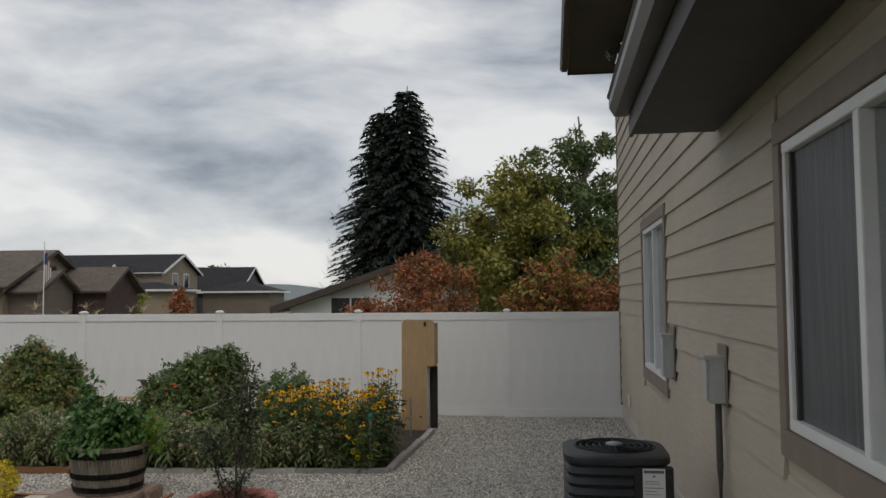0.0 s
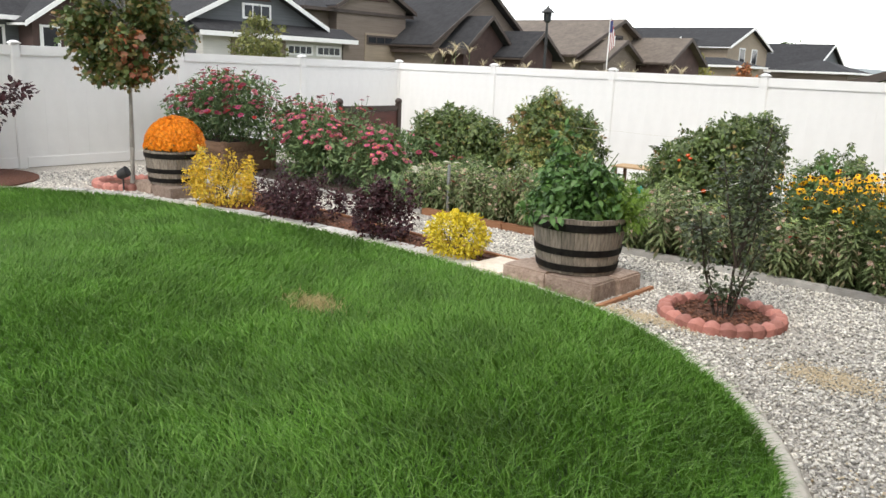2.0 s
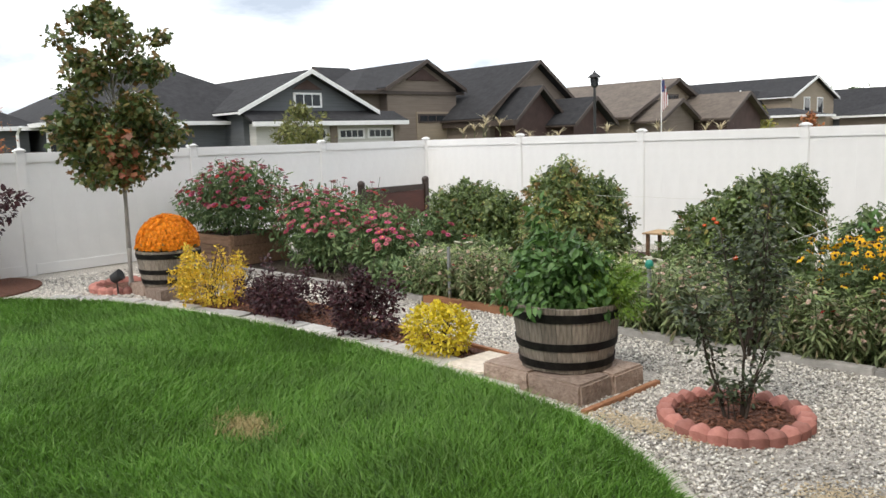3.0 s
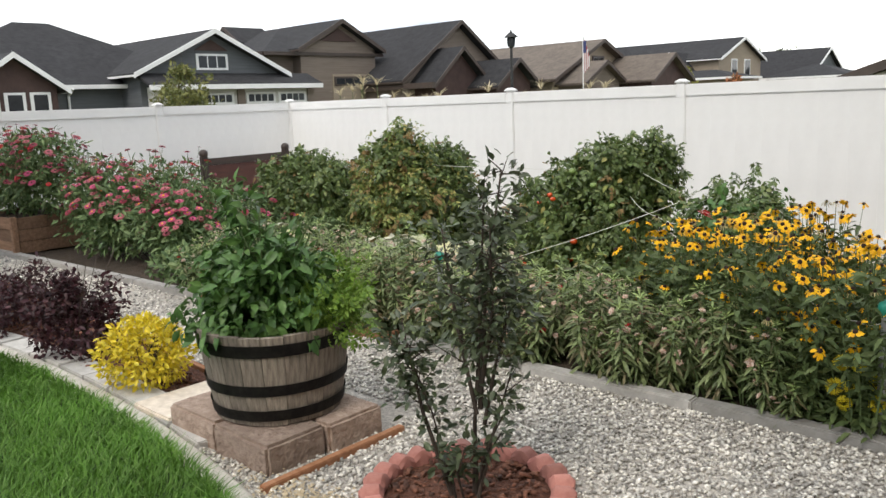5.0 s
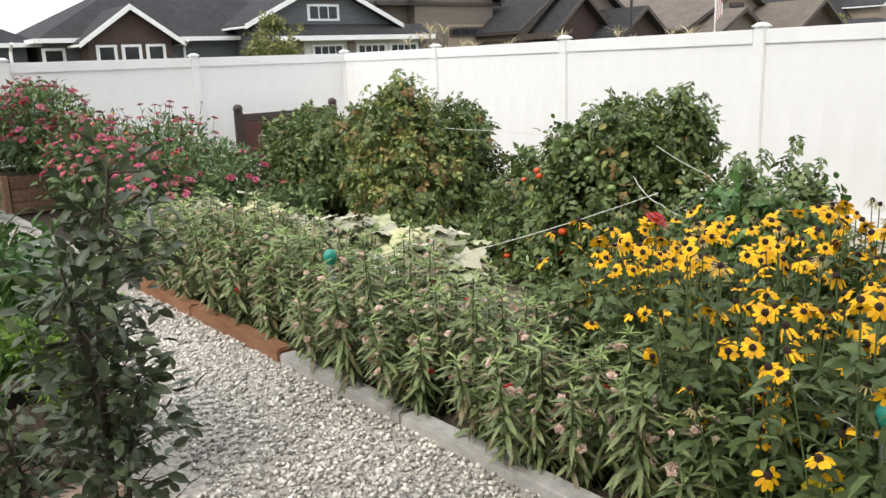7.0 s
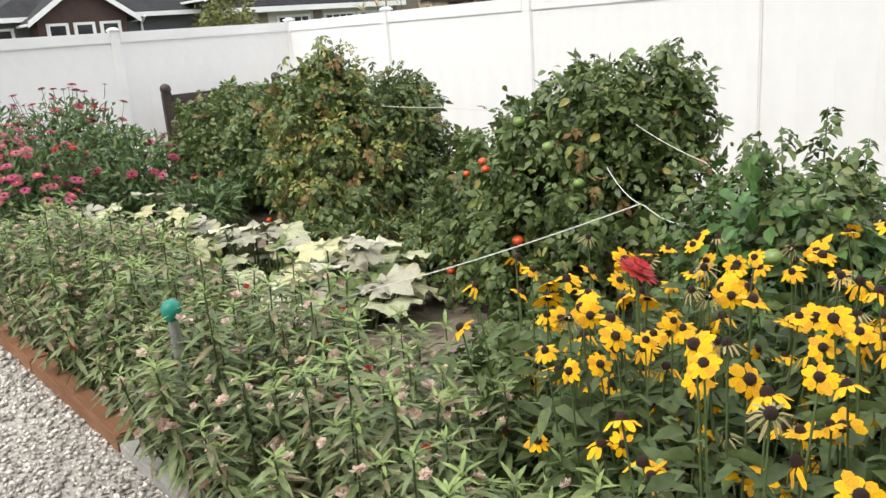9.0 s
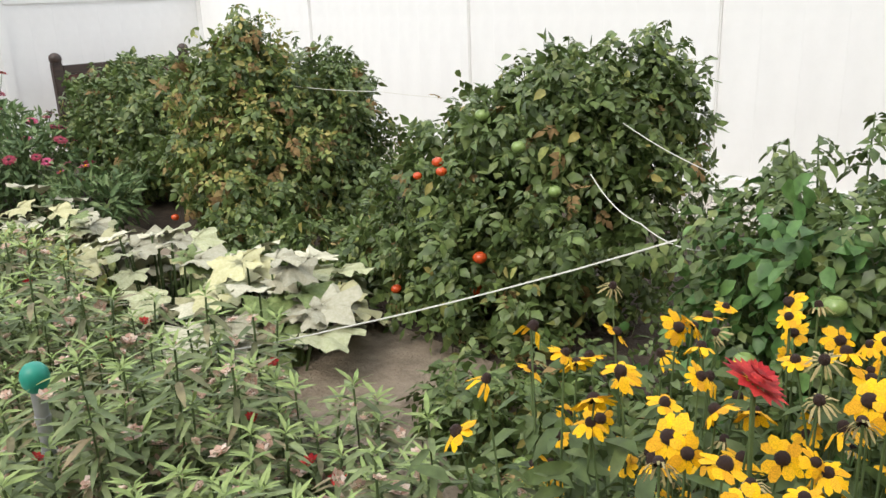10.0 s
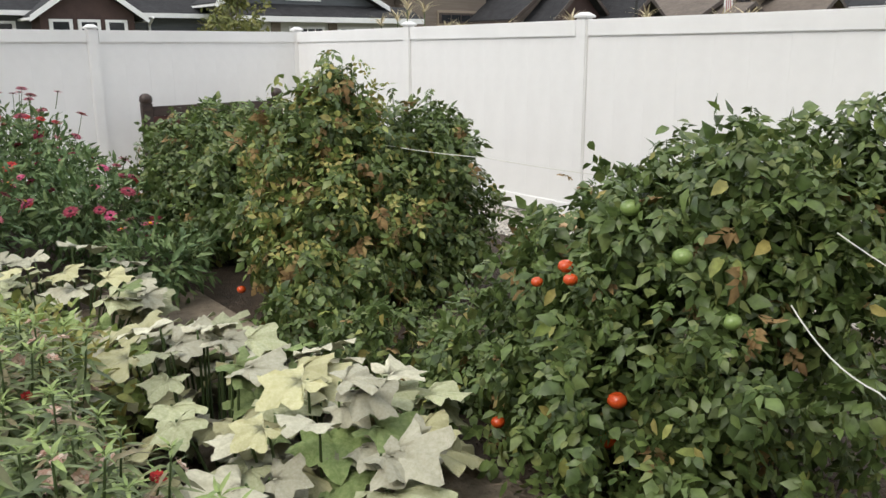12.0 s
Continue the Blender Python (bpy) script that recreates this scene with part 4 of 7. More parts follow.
# square drain box let into the soil by the wall
drain = thing("drain_box", "grey concrete window-well drain box by the wall", "drain", (1.56, 5.55, 0), -3.4)
for q in ((-0.16, -0.22, -0.12, 0.22), (0.12, -0.22, 0.16, 0.22), (-0.12, -0.22, 0.12, -0.18), (-0.12, 0.18, 0.12, 0.22)):
    part("rim", box(q[0], q[1], -0.1, q[2], q[3], 0.03, 0.005), M["grey_concrete"], drain)
part("well", box(-0.12, -0.18, -0.08, 0.12, 0.18, -0.02 + 0.03), M["black"], drain)

# patio of square pavers on which the walk begins
patio = thing("patio", "beige square concrete pavers laid in rows", "patio", kind="structure")
slab = bm_mesh("paver", box(0.003, 0.003, -0.04, 0.397, 0.397, 0.022, 0.006), M["paver"])
for i in range(6):
    for j in range(18):
        part("paver", slab, None, patio, at=pose(-1.0 + 0.4 * i, 4.75 - 0.4 * j, 0))


# ---- things in the yard ----
def half_barrel(loc, r, h, label, spin=0.0):
    ob = thing("barrel_planter", label, "planter", loc, spin)
    n = 22
    def rad(z):
        t = z / h
        return r * (0.83 + 0.205 * t - 0.035 * t * t)
    bm = bmesh.new()
    a0, a1 = -math.pi / n * 0.97, math.pi / n * 0.97
    zs = [0, h * 0.35, h * 0.7, h]
    cols = []
    for d in (0, -0.028):
        for a in (a0, a1):
            cols.append([bm.verts.new(((rad(z) + d) * math.cos(a), (rad(z) + d) * math.sin(a), z)) for z in zs])
    o0, o1, i0, i1 = cols
    for k in range(3):
        bm.faces.new((o0[k], o1[k], o1[k + 1], o0[k + 1]))
        bm.faces.new((i1[k], i0[k], i0[k + 1], i1[k + 1]))
        bm.faces.new((o1[k], i1[k], i1[k + 1], o1[k + 1]))
        bm.faces.new((i0[k], o0[k], o0[k + 1], i0[k + 1]))
    bm.faces.new((o0[3], o1[3], i1[3], i0[3]))
    bm.faces.new((o1[0], o0[0], i0[0], i1[0]))
    stave = bm_mesh("stave", bm, M["oak"])
    rng = random.Random(int(loc[0] * 100))
    for i in range(n):
        part("stave", stave, None, ob, at=pose(0, 0, rng.uniform(-0.004, 0.004) + 0.004, 0, 0, 360 * i / n))
    for z, w in ((0.03, 0.05), (h * 0.36, 0.05), (h * 0.80, 0.055)):
        prof = [(rad(z) + 0.001, z), (rad(z) + 0.006, z), (rad(z + w) + 0.006, z + w), (rad(z + w) + 0.001, z + w)]
        bm = lathe([prof[1], prof[2]], 44, close=False)
        bmesh.ops.solidify(bm, geom=bm.faces[:], thickness=0.004)
        part("hoop", bm, M["hoop"], ob, "rusty black iron hoop", smooth=True)
    part("potting_soil", lathe([(rad(h * 0.5) - 0.032, h * 0.5), (rad(h * 0.85) - 0.032, h * 0.85), (0.02, h * 0.9)], 24), M["soil"], ob)
    return ob


# barrel on its block base
BX, BY = -3.32, 8.39
for x0, x1, y0, y1 in ((-3.76, -3.36, 8.06, 8.365), (-3.355, -2.95, 8.05, 8.36), (-3.75, -3.35, 8.37, 8.68), (-3.345, -2.93, 8.365, 8.68)):
    bm = box(x0, y0, -0.02, x1, y1, 0.135, 0.014)
    bmesh.ops.subdivide_edges(bm, edges=bm.edges[:], cuts=2, use_grid_fill=True)
    for v in bm.verts:
        v.co += Vector((noise.noise(v.co * 23), noise.noise(v.co * 23 + Vector((9, 0, 0))), 0.4 * noise.noise(v.co * 19))) * 0.006
    solid("concrete_block", bm, M["block"], "rough tan-pink concrete block under the barrel planter", "block", group="blocks under the barrel")
half_barrel((BX, BY, 0.137), 0.350, 0.41, "weathered oak half barrel with black iron hoops", 12)
solid("flat_slab", box(-4.14, 8.06, -0.02, -3.78, 8.52, 0.05, 0.008), M["paver"], "pale flat stone slab beside the blocks", "paving slab")
solid("timber_strip", box(-0.02, 0, -0.03, 0.02, 0.78, 0.03, 0.004), M["orange_wood"], "thin orange timber strip edging the gravel", "timber", at=pose(-2.86, 7.96, 0, 0, 0, 0.5))
solid("timber_strip", box(-2.2, -0.02, -0.03, 0, 0.02, 0.035, 0.004), M["orange_wood"], "thin orange timber strip behind the mulch", "timber", at=pose(-4.0, 8.60, 0, 0, 0, -3.4))
solid("timber_strip", box(-1.9, -0.02, -0.03, 0, 0.02, 0.035, 0.004), M["orange_wood"], "thin orange timber strip behind the mulch", "timber", at=pose(-6.22, 8.73, 0, 0, 0, -3.0))


def stems(rng, n, spread, h, r, lean=1.0, z0=-0.02, base=0.05, bm=None, sides=5, split=True):
    """Wavy stalks that rise and spread from one foot. Returns the mesh and the tips."""
    bm = bm or bmesh.new()
    tips = []
    for i in range(n):
        a = rng.uniform(0, 2 * math.pi)
        q = rng.uniform(0.25, 1.0) ** 0.7 * spread
        b = Vector((rng.uniform(-base, base), rng.uniform(-base, base), z0))
        t = Vector((q * math.cos(a), q * math.sin(a), h * rng.uniform(0.75, 1.0)))
        mid = b.lerp(t, 0.5) + Vector((rng.uniform(-1, 1), rng.uniform(-1, 1), 0)) * 0.06 * h - Vector((t.x, t.y, 0)) * 0.15 * lean
        tube([b, b.lerp(mid, 0.6), mid, mid.lerp(t, 0.6), t], r, sides, bm, r * 0.45)
        tips.append(t)
        if split:
            for _ in range(2):
                s = mid.lerp(t, rng.uniform(0.1, 0.6))
                e = s + Vector((rng.uniform(-1, 1), rng.uniform(-1, 1), rng.uniform(0.4, 1.0))) * h * 0.2
                tube([s, s.lerp(e, 0.5) + Vector((0, 0, 0.01)), e], r * 0.5, 4, bm, r * 0.25)
    return bm, tips


LEAF, WIDE, SLIM, LANCE = leaf_shape(0.55), leaf_shape(0.75, 0.1, 0.2), slim_shape(0.2), leaf_shape(0.29, 0.05, 0.24)
FEATHER, PALM, MAPLE = feather_shape(3), lobed_shape(5, 0.26, 0.16), lobed_shape(5, 0.45, 0.08)


def bush(name, label, category, loc, lobes, n, shape, size, material, seed, stem=(7, 0.3, 0.5, 0.008), bark="dark_bark", extra=(), shell=0.5, up=0.6, hang=0.0, jitter=0.7, group="", gaps=0.0, lump=0.25):
    rng, rr = np.random.default_rng(seed), random.Random(seed)
    ob = thing(name, label, category, loc, 0, group)
    bm, _ = stems(rr, *stem)
    part("branch_frame", bm, M[bark], ob)
    part("foliage", foliage("foliage", rng, lobes, n, shape, size, M[material], shell, up, hang, jitter, gaps, lump), None, ob)
    for key, cnt, ex_lobes, ex_shape, ex_size, ex_hang in extra:
        part("foliage", foliage("foliage", rng, ex_lobes or lobes, cnt, ex_shape, ex_size, M[key], shell, up, ex_hang, jitter, gaps, lump), None, ob)
    return ob


def flowers_on(ob, rng, lobes, n, shape, mats, size, up_only=0.15, name="flower_head", reach=0.16):
    """Single blossoms on the upper surface of rounded masses, each a part of its own."""
    meshes = [flower_mesh(name, shape, M[p], M[c]) for p, c in mats]
    bm = bmesh.new()
    c = 0
    while c < n:
        l = rng.choice(lobes)
        d = Vector((rng.gauss(0, 1), rng.gauss(0, 1), abs(rng.gauss(0, 1)))).normalized()
        if d.z < up_only:
            continue
        k = rng.uniform(0.96, 1.16) + (reach * rng.random() if d.z > 0.6 else 0)
        p = Vector((l[0] + d.x * l[3] * k, l[1] + d.y * l[4] * k, l[2] + d.z * l[5] * k))
        s = size * rng.uniform(0.75, 1.2)
        tilt = Vector((d.x, d.y, d.z + 0.9)).normalized()
        m = Matrix.Translation(p) @ tilt.to_track_quat("Z", "Y").to_matrix().to_4x4() @ Matrix.Rotation(rng.uniform(0, 6), 4, "Z") @ Matrix.Diagonal((s, s, s, 1))
        part(name, rng.choice(meshes), None, ob, at=m)
        f = Vector((p.x * 0.86 + l[0] * 0.14, p.y * 0.86 + l[1] * 0.14, p.z - rng.uniform(0.12, 0.25)))
        tube([f, f.lerp(p, 0.5) + Vector((0.008, 0, 0)), p], 0.003, 4, bm)
        c += 1
    st = part("branch_frame", bm, M["green_stem"], ob)
    st["kind"] = "stuff"


# leafy plant in the barrel
bush("leafy_plant", "bushy deep green leafy plant growing in the oak barrel", "plant", (BX, BY, 0.47),
     [(-0.04, 0, 0.18, 0.29, 0.29, 0.20), (-0.08, 0, 0.32, 0.23, 0.23, 0.17), (-0.03, -0.04, 0.09, 0.34, 0.33, 0.12), (-0.20, -0.04, 0.10, 0.18, 0.18, 0.18), (-0.17, -0.03, 0.52, 0.05, 0.05, 0.17), (0.08, 0.04, 0.28, 0.18, 0.18, 0.14)], 3300, leaf_shape(0.58, 0.10, 0.30), 0.062, "lf_barrel", 11, (9, 0.25, 0.6, 0.007), "green_stem", hang=0.75, shell=0.45, gaps=0.25, lump=0.2)
bush("fern_leaf_plant", "lime green feathery plant spilling over the barrel rim", "plant", (BX + 0.22, BY + 0.06, 0.47),
     [(0.02, 0.08, 0.12, 0.18, 0.18, 0.13), (0.06, 0.07, 0.15, 0.14, 0.14, 0.11), (-0.04, 0.14, 0.20, 0.16, 0.16, 0.12)], 620, FEATHER, 0.075, "lf_lime", 12, (6, 0.18, 0.2, 0.004), "green_stem", hang=0.3, shell=0.3, gaps=0.2, lump=0.15)


# scalloped ring with the dark shrub
def scallop_ring(cx, cy, r, n, label):
    ob = thing("scalloped_edging", label, "edging", (cx, cy, 0.0))
    seg = 2 * math.pi / n
    pts = []
    for k in range(7):
        a = -seg / 2 + seg * k / 6
        out = 0.022 * math.sin(math.pi * k / 6)
        pts.append((a, r + 0.035 + out, 0.058 + 0.022 * math.sin(math.pi * k / 6)))
    bm = bmesh.new()
    rows = []
    for a, ro, zt in pts:
        c, s = math.cos(a * 0.985), math.sin(a * 0.985)
        rows.append([bm.verts.new((q * c, q * s, z)) for q, z in ((ro, -0.03), (ro + 0.004, zt * 0.7), (ro - 0.018, zt), (r - 0.02, zt), (r - 0.035, zt * 0.75), (r - 0.035, -0.03))])
    for a, b in zip(rows, rows[1:]):
        for j in range(6):
            bm.faces.new((a[j], b[j], b[(j + 1) % 6], a[(j + 1) % 6]))
    bm.faces.new(rows[0])
    bm.faces.new(rows[-1][::-1])
    me = bm_mesh("edging_brick", bm, M["terracotta"], True)
    for i in range(n):
        part("edging_brick", me, None, ob, at=pose(0, 0, 0, 0, 0, 360 * i / n))
    return ob


def bark_mulch(cx, cy, rx, ry, n, seed, label):
    rng = np.random.default_rng(seed)
    a, q = rng.uniform(0, 2 * np.pi, n), np.sqrt(rng.random(n))
    p = np.stack([cx + rx * q * np.cos(a), cy + ry * q * np.sin(a), 0.022 + 0.018 * rng.random(n)], 1)
    tv = np.array([(-0.5, -0.2, 0), (0.5, -0.15, 0.04), (0.45, 0.2, 0), (-0.4, 0.16, 0.05), (-0.45, -0.2, -0.15), (0.5, -0.1, -0.14), (0.45, 0.2, -0.15), (-0.4, 0.2, -0.12)])
    tf = np.array([(0, 1, 2), (0, 2, 3), (0, 4, 5), (0, 5, 1), (1, 5, 6), (1, 6, 2), (2, 6, 7), (2, 7, 3), (3, 7, 4), (3, 4, 0)])
    R = frames(np.stack([np.cos(a * 7), np.sin(a * 7), rng.normal(0, 0.25, n)], 1), np.stack([rng.normal(0, 0.3, n), rng.normal(0, 0.3, n), np.ones(n)], 1))
    solid("bark_mulch", scatter("bark_mulch", (tv, tf), p, R, 0.025 + 0.03 * rng.random(n), [M["chip"]]), None, label, "mulch", "stuff")


RX, RY = -2.19, 8.43
scallop_ring(RX, RY, 0.355, 24, "terracotta scalloped edging ring round a dark shrub")
solid("mulch_bed", lathe([(0.33, -0.02), (0.33, 0.02), (0.1, 0.032)], 24), M["mulch"], "dark red bark mulch inside the scalloped ring", "mulch", "structure", at=pose(RX, RY, 0))
bark_mulch(RX, RY, 0.32, 0.32, 420, 5, "red-brown bark chips inside the scalloped ring")


def dark_shrub():
    rng, rr = np.random.default_rng(21), random.Random(21)
    ob = thing("dark_shrub", "upright dark green small-leaved shrub with bare lower stems", "shrub", (RX + 0.02, RY - 0.03, 0.02))
    pts, outs = [], []

    def branch(b, t, r, n, first, puff):
        b, t = Vector(b), Vector(t)
        m = b.lerp(t, 0.5) + Vector((rr.uniform(-0.03, 0.03), rr.uniform(-0.03, 0.03), 0.02))
        bm = tube([b, b.lerp(m, 0.5), m, m.lerp(t, 0.5), t], r, 6, None, 0.003)
        for k in range(n):
            u = first + (1 - first) * rr.random() ** 0.85
            p = b.lerp(m, u / 0.5) if u < 0.5 else m.lerp(t, (u - 0.5) / 0.5)
            side = Vector((rr.gauss(0, 1), rr.gauss(0, 1), rr.gauss(0.2, 0.6))).normalized()
            q = p + side * rr.uniform(0.01, puff)
            if k % 7 == 0:
                tube([p, p.lerp(q, 0.6), q], 0.0028, 4, bm, 0.0012)
            pts.append(q)
            outs.append(side)
        part("branch", bm, M["dark_bark"], ob)

    # main stems, forking from about knee height
    branch((0.03, 0.02, -0.04), (0.05, 0.04, 0.60), 0.014, 60, 0.55, 0.13)
    branch((0.05, 0.04, 0.36), (0.13, 0.10, 1.24), 0.010, 260, 0.30, 0.13)
    branch((0.05, 0.04, 0.42), (0.05, 0.10, 1.16), 0.010, 260, 0.20, 0.15)
    branch((0.04, 0.03, 0.34), (-0.13, 0.06, 1.02), 0.009, 240, 0.25, 0.14)
    branch((0.05, 0.04, 0.40), (0.17, -0.02, 1.06), 0.009, 220, 0.25, 0.14)
    branch((0.06, 0.05, 0.30), (0.19, 0.09, 0.82), 0.008, 180, 0.40, 0.12)
    branch((-0.03, -0.02, -0.04), (-0.17, -0.13, 0.70), 0.011, 190, 0.52, 0.13)
    branch((-0.09, -0.08, 0.36), (-0.24, -0.10, 0.62), 0.006, 120, 0.30, 0.11)
    branch((0.05, -0.01, -0.04), (0.15, 0.10, 0.50), 0.009, 70, 0.62, 0.10)
    # short shoots at the foot
    for x, y, z in ((0.13, 0.07, 0.34), (-0.06, -0.10, 0.22), (0.05, -0.05, 0.24), (-0.12, -0.05, 0.36), (0.09, 0.12, 0.26)):
        branch((x * 0.3, y * 0.3, -0.03), (x, y, z), 0.005, 46, 0.40, 0.06)
    P, A = np.array(pts), np.array(outs)
    R = frames(A + rng.normal(0, 0.4, A.shape), np.array([0, 0, 1.0]) + rng.normal(0, 0.6, A.shape))
    part("foliage", scatter("foliage", LEAF, P, R, 0.031 + 0.020 * rng.random(len(P)), [M["lf_shrub"]]), None, ob)


dark_shrub()

# flat edging slabs beside the lawn kerb and the mulch strip
edge_pts = LAWN_EDGE[8 * 6 + 2: 13 * 6]
seg = np.r_[0, np.cumsum(np.linalg.norm(np.diff(edge_pts, axis=0), axis=1))]
strip = thing("edging_slabs", "row of flat weathered grey stone slabs beside the lawn kerb", "edging", kind="structure")
s = 0.1
rr = random.Random(4)
while s < seg[-1] - 0.4:
    L = rr.uniform(0.3, 0.42)
    x = np.interp([s, s + L - 0.012], seg, edge_pts[:, 0])
    y = np.interp([s, s + L - 0.012], seg, edge_pts[:, 1])
    d = np.array([x[1] - x[0], y[1] - y[0]])
    ang = math.degrees(math.atan2(d[1], d[0]))
    part("slab", box(0, -0.335, -0.03, np.hypot(*d), -0.152, 0.040 + rr.uniform(-0.006, 0.008), 0.006), M["grey_concrete"], strip, at=pose(x[0], y[0], 0, rr.uniform(-1, 1), 0, ang))
    s += L
mstrip = [(-4.05, 8.15), (-4.05, 8.57), (-6.2, 8.70), (-8.0, 8.78), (-8.0, 7.72), (-6.95, 8.04), (-5.5, 8.24)]
solid("mulch_strip", prism(mstrip, -0.02, 0.018), M["mulch"], "red-brown bark mulch strip planted with small shrubs", "mulch", "structure")
bark_mulch(-5.2, 8.38, 1.15, 0.19, 900, 6, "red-brown bark chips along the shrub strip")
bark_mulch(-7.0, 8.36, 0.9, 0.26, 500, 8, "red-brown bark chips along the shrub strip")

bush("golden_shrub", "low round bright yellow shrub in bark mulch", "shrub", (-4.42, 8.28, 0.0),
     [(0, 0, 0.20, 0.28, 0.24, 0.18), (0.12, 0, 0.26, 0.14, 0.14, 0.14), (-0.12, 0.05, 0.24, 0.16, 0.15, 0.14)], 2700, LEAF, 0.034, "lf_yellow", 31, (12, 0.22, 0.36, 0.004), shell=0.6)
def spiky(n, r, z0, h, seed):
    q = random.Random(seed)
    out = []
    for i in range(n):
        a = q.uniform(0, 6.28)
        d = r * q.random() ** 0.5
        out.append((d * math.cos(a), d * math.sin(a), z0 + q.uniform(0.3, 1.0) * h * (1.1 - d / r * 0.7), 0.055, 0.055, 0.15))
    return out
bush("amber_shrub", "upright feathery amber-yellow shrub in bark mulch", "shrub", (-7.66, 8.14, 0.0),
     [(0, 0, 0.18, 0.40, 0.28, 0.18)] + spiky(22, 0.40, 0.06, 0.62, 7), 4200, LEAF, 0.034, "lf_gold", 32, (14, 0.28, 0.6, 0.004), shell=0.5)
bush("purple_shrub", "dark purple arching shrub in bark mulch", "shrub", (-6.62, 8.28, 0.0),
     [(0, 0, 0.18, 0.40, 0.28, 0.17)] + spiky(20, 0.58, 0.06, 0.42, 8), 3600, LEAF, 0.038, "lf_purple", 33, (16, 0.5, 0.5, 0.004), shell=0.35)
bush("purple_shrub", "dark purple upright shrub in bark mulch", "shrub", (-5.32, 8.30, 0.0),
     [(0, 0, 0.18, 0.30, 0.25, 0.18)] + spiky(20, 0.36, 0.10, 0.52, 9), 3200, LEAF, 0.038, "lf_purple", 34, (16, 0.34, 0.66, 0.004), shell=0.35)

# orange mum in its barrel, on two blocks
MX, MY = -8.66, 8.16
for dx, w in ((-0.42, 0.40), (0.0, 0.42)):
    solid("concrete_block", box(MX + dx, MY - 0.3, -0.02, MX + dx + w, MY + 0.3, 0.12, 0.012), M["block"], "rough tan concrete block under the flower barrel", "block", group="blocks under the mum barrel")
half_barrel((MX, MY, 0.122), 0.345, 0.38, "dark weathered half barrel holding an orange mum", 30)
mum = thing("orange_mum", "dense dome of orange mum blossoms in a barrel", "flowering plant", (MX, MY, 0.46))
rng = np.random.default_rng(41)
part("foliage", foliage("foliage", rng, [(0, 0, 0.06, 0.31, 0.31, 0.23)], 700, LEAF, 0.05, M["lf_rud"], 0.7), None, mum)
d = unit(rng.normal(size=(2600, 3)))
d[:, 2] = np.abs(d[:, 2])
pp = np.array([0, 0, 0.07]) + d * np.array([0.325, 0.325, 0.34]) * (0.96 + 0.08 * rng.random((2600, 1)))
fs = flower_shape(9, 0.26, -0.05, 0.12, 0.08, 2)
Rm = frames(np.cross(d, rng.normal(size=d.shape)), d + rng.normal(0, 0.25, d.shape))
part("blossom_dome", scatter("blossom_dome", (fs[0], fs[1]), pp, Rm, 0.044 + 0.016 * rng.random(2600), [M["petal_orange"], M["petal_orange"]], fs[2]), None, mum, "dense orange blossoms")
part("branch_frame", stems(random.Random(3), 12, 0.2, 0.2, 0.005)[0], M["green_stem"], mum)

# young maple with its ring and a garden spot lamp
TX, TY = -9.42, 8.02
scallop_ring(TX, TY, 0.40, 26, "terracotta scalloped edging ring round a young maple")
solid("mulch_bed", lathe([(0.37, -0.02), (0.37, 0.02), (0.1, 0.03)], 24), M["mulch"], "dark bark mulch inside the maple's ring", "mulch", "structure", at=pose(TX, TY, 0))


def leafy_tree(name, label, loc, trunk, limbs, crown, n, shape, size, material, seed, bark="bark", extra=(), hang=0.25, clump=0.35):
    rng, rr = np.random.default_rng(seed), random.Random(seed)
    ob = thing(name, label, "tree", loc)
    h, r = trunk
    bm = bmesh.new()
    top = crown[2] + crown[5] * 0.85
    tube([(0, 0, -0.05), (0.02 * h, 0, h * 0.4), (0, 0.015 * h, h), (crown[0] * 0.6, crown[1] * 0.6, (h + top) / 2), (crown[0], crown[1], top)], r, 9, bm, r * 0.15)
    clumps = []
    for i in range(limbs):
        a = 2.4 * i + rr.uniform(-0.4, 0.4)
        u = (i + 0.5) / limbs
        z0 = h * 0.95 + (top - h) * u * 0.75
        # wider low down, narrowing to the top
        env = math.sin(math.pi * min(1, 0.22 + 0.78 * u)) ** 0.7
        q = rr.uniform(0.55, 1.0) * env
        e = Vector((crown[0] + crown[3] * q * math.cos(a), crown[1] + crown[4] * q * math.sin(a), z0 + (top - h) * rr.uniform(0.08, 0.25)))
        b = Vector((crown[0] * u, crown[1] * u, z0))
        m = b.lerp(e, 0.5) + Vector((0, 0, 0.05 * (top - h)))
        tube([b, m, e], r * 0.4 * (1.1 - u * 0.7), 5, bm, r * 0.06)
        for k in range(3):
            p = b.lerp(e, rr.uniform(0.35, 1.05))
            s = clump * rr.uniform(0.6, 1.15) * (1.15 - 0.5 * u)
            clumps.append((p.x, p.y, p.z + rr.uniform(-0.3, 0.3) * s, s, s, s * 0.75))
            t = p + Vector((rr.uniform(-1, 1), rr.uniform(-1, 1), rr.uniform(-0.2, 1))) * s
            tube([b.lerp(e, 0.5), p, t], r * 0.12, 4, bm, r * 0.04)
    part("trunk", bm, M[bark], ob, smooth=True)
    part("crown", foliage("crown", rng, clumps, n, shape, size, M[material], 0.1, 0.5, hang, 0.9), None, ob)
    for key, cnt, pick, sz in extra:
        sub = [c for c in clumps if pick(c)]
        if sub:
            part("crown", foliage("crown", rng, sub, cnt, shape, sz, M[key], 0.1, 0.5, hang, 0.9), None, ob)
    return ob


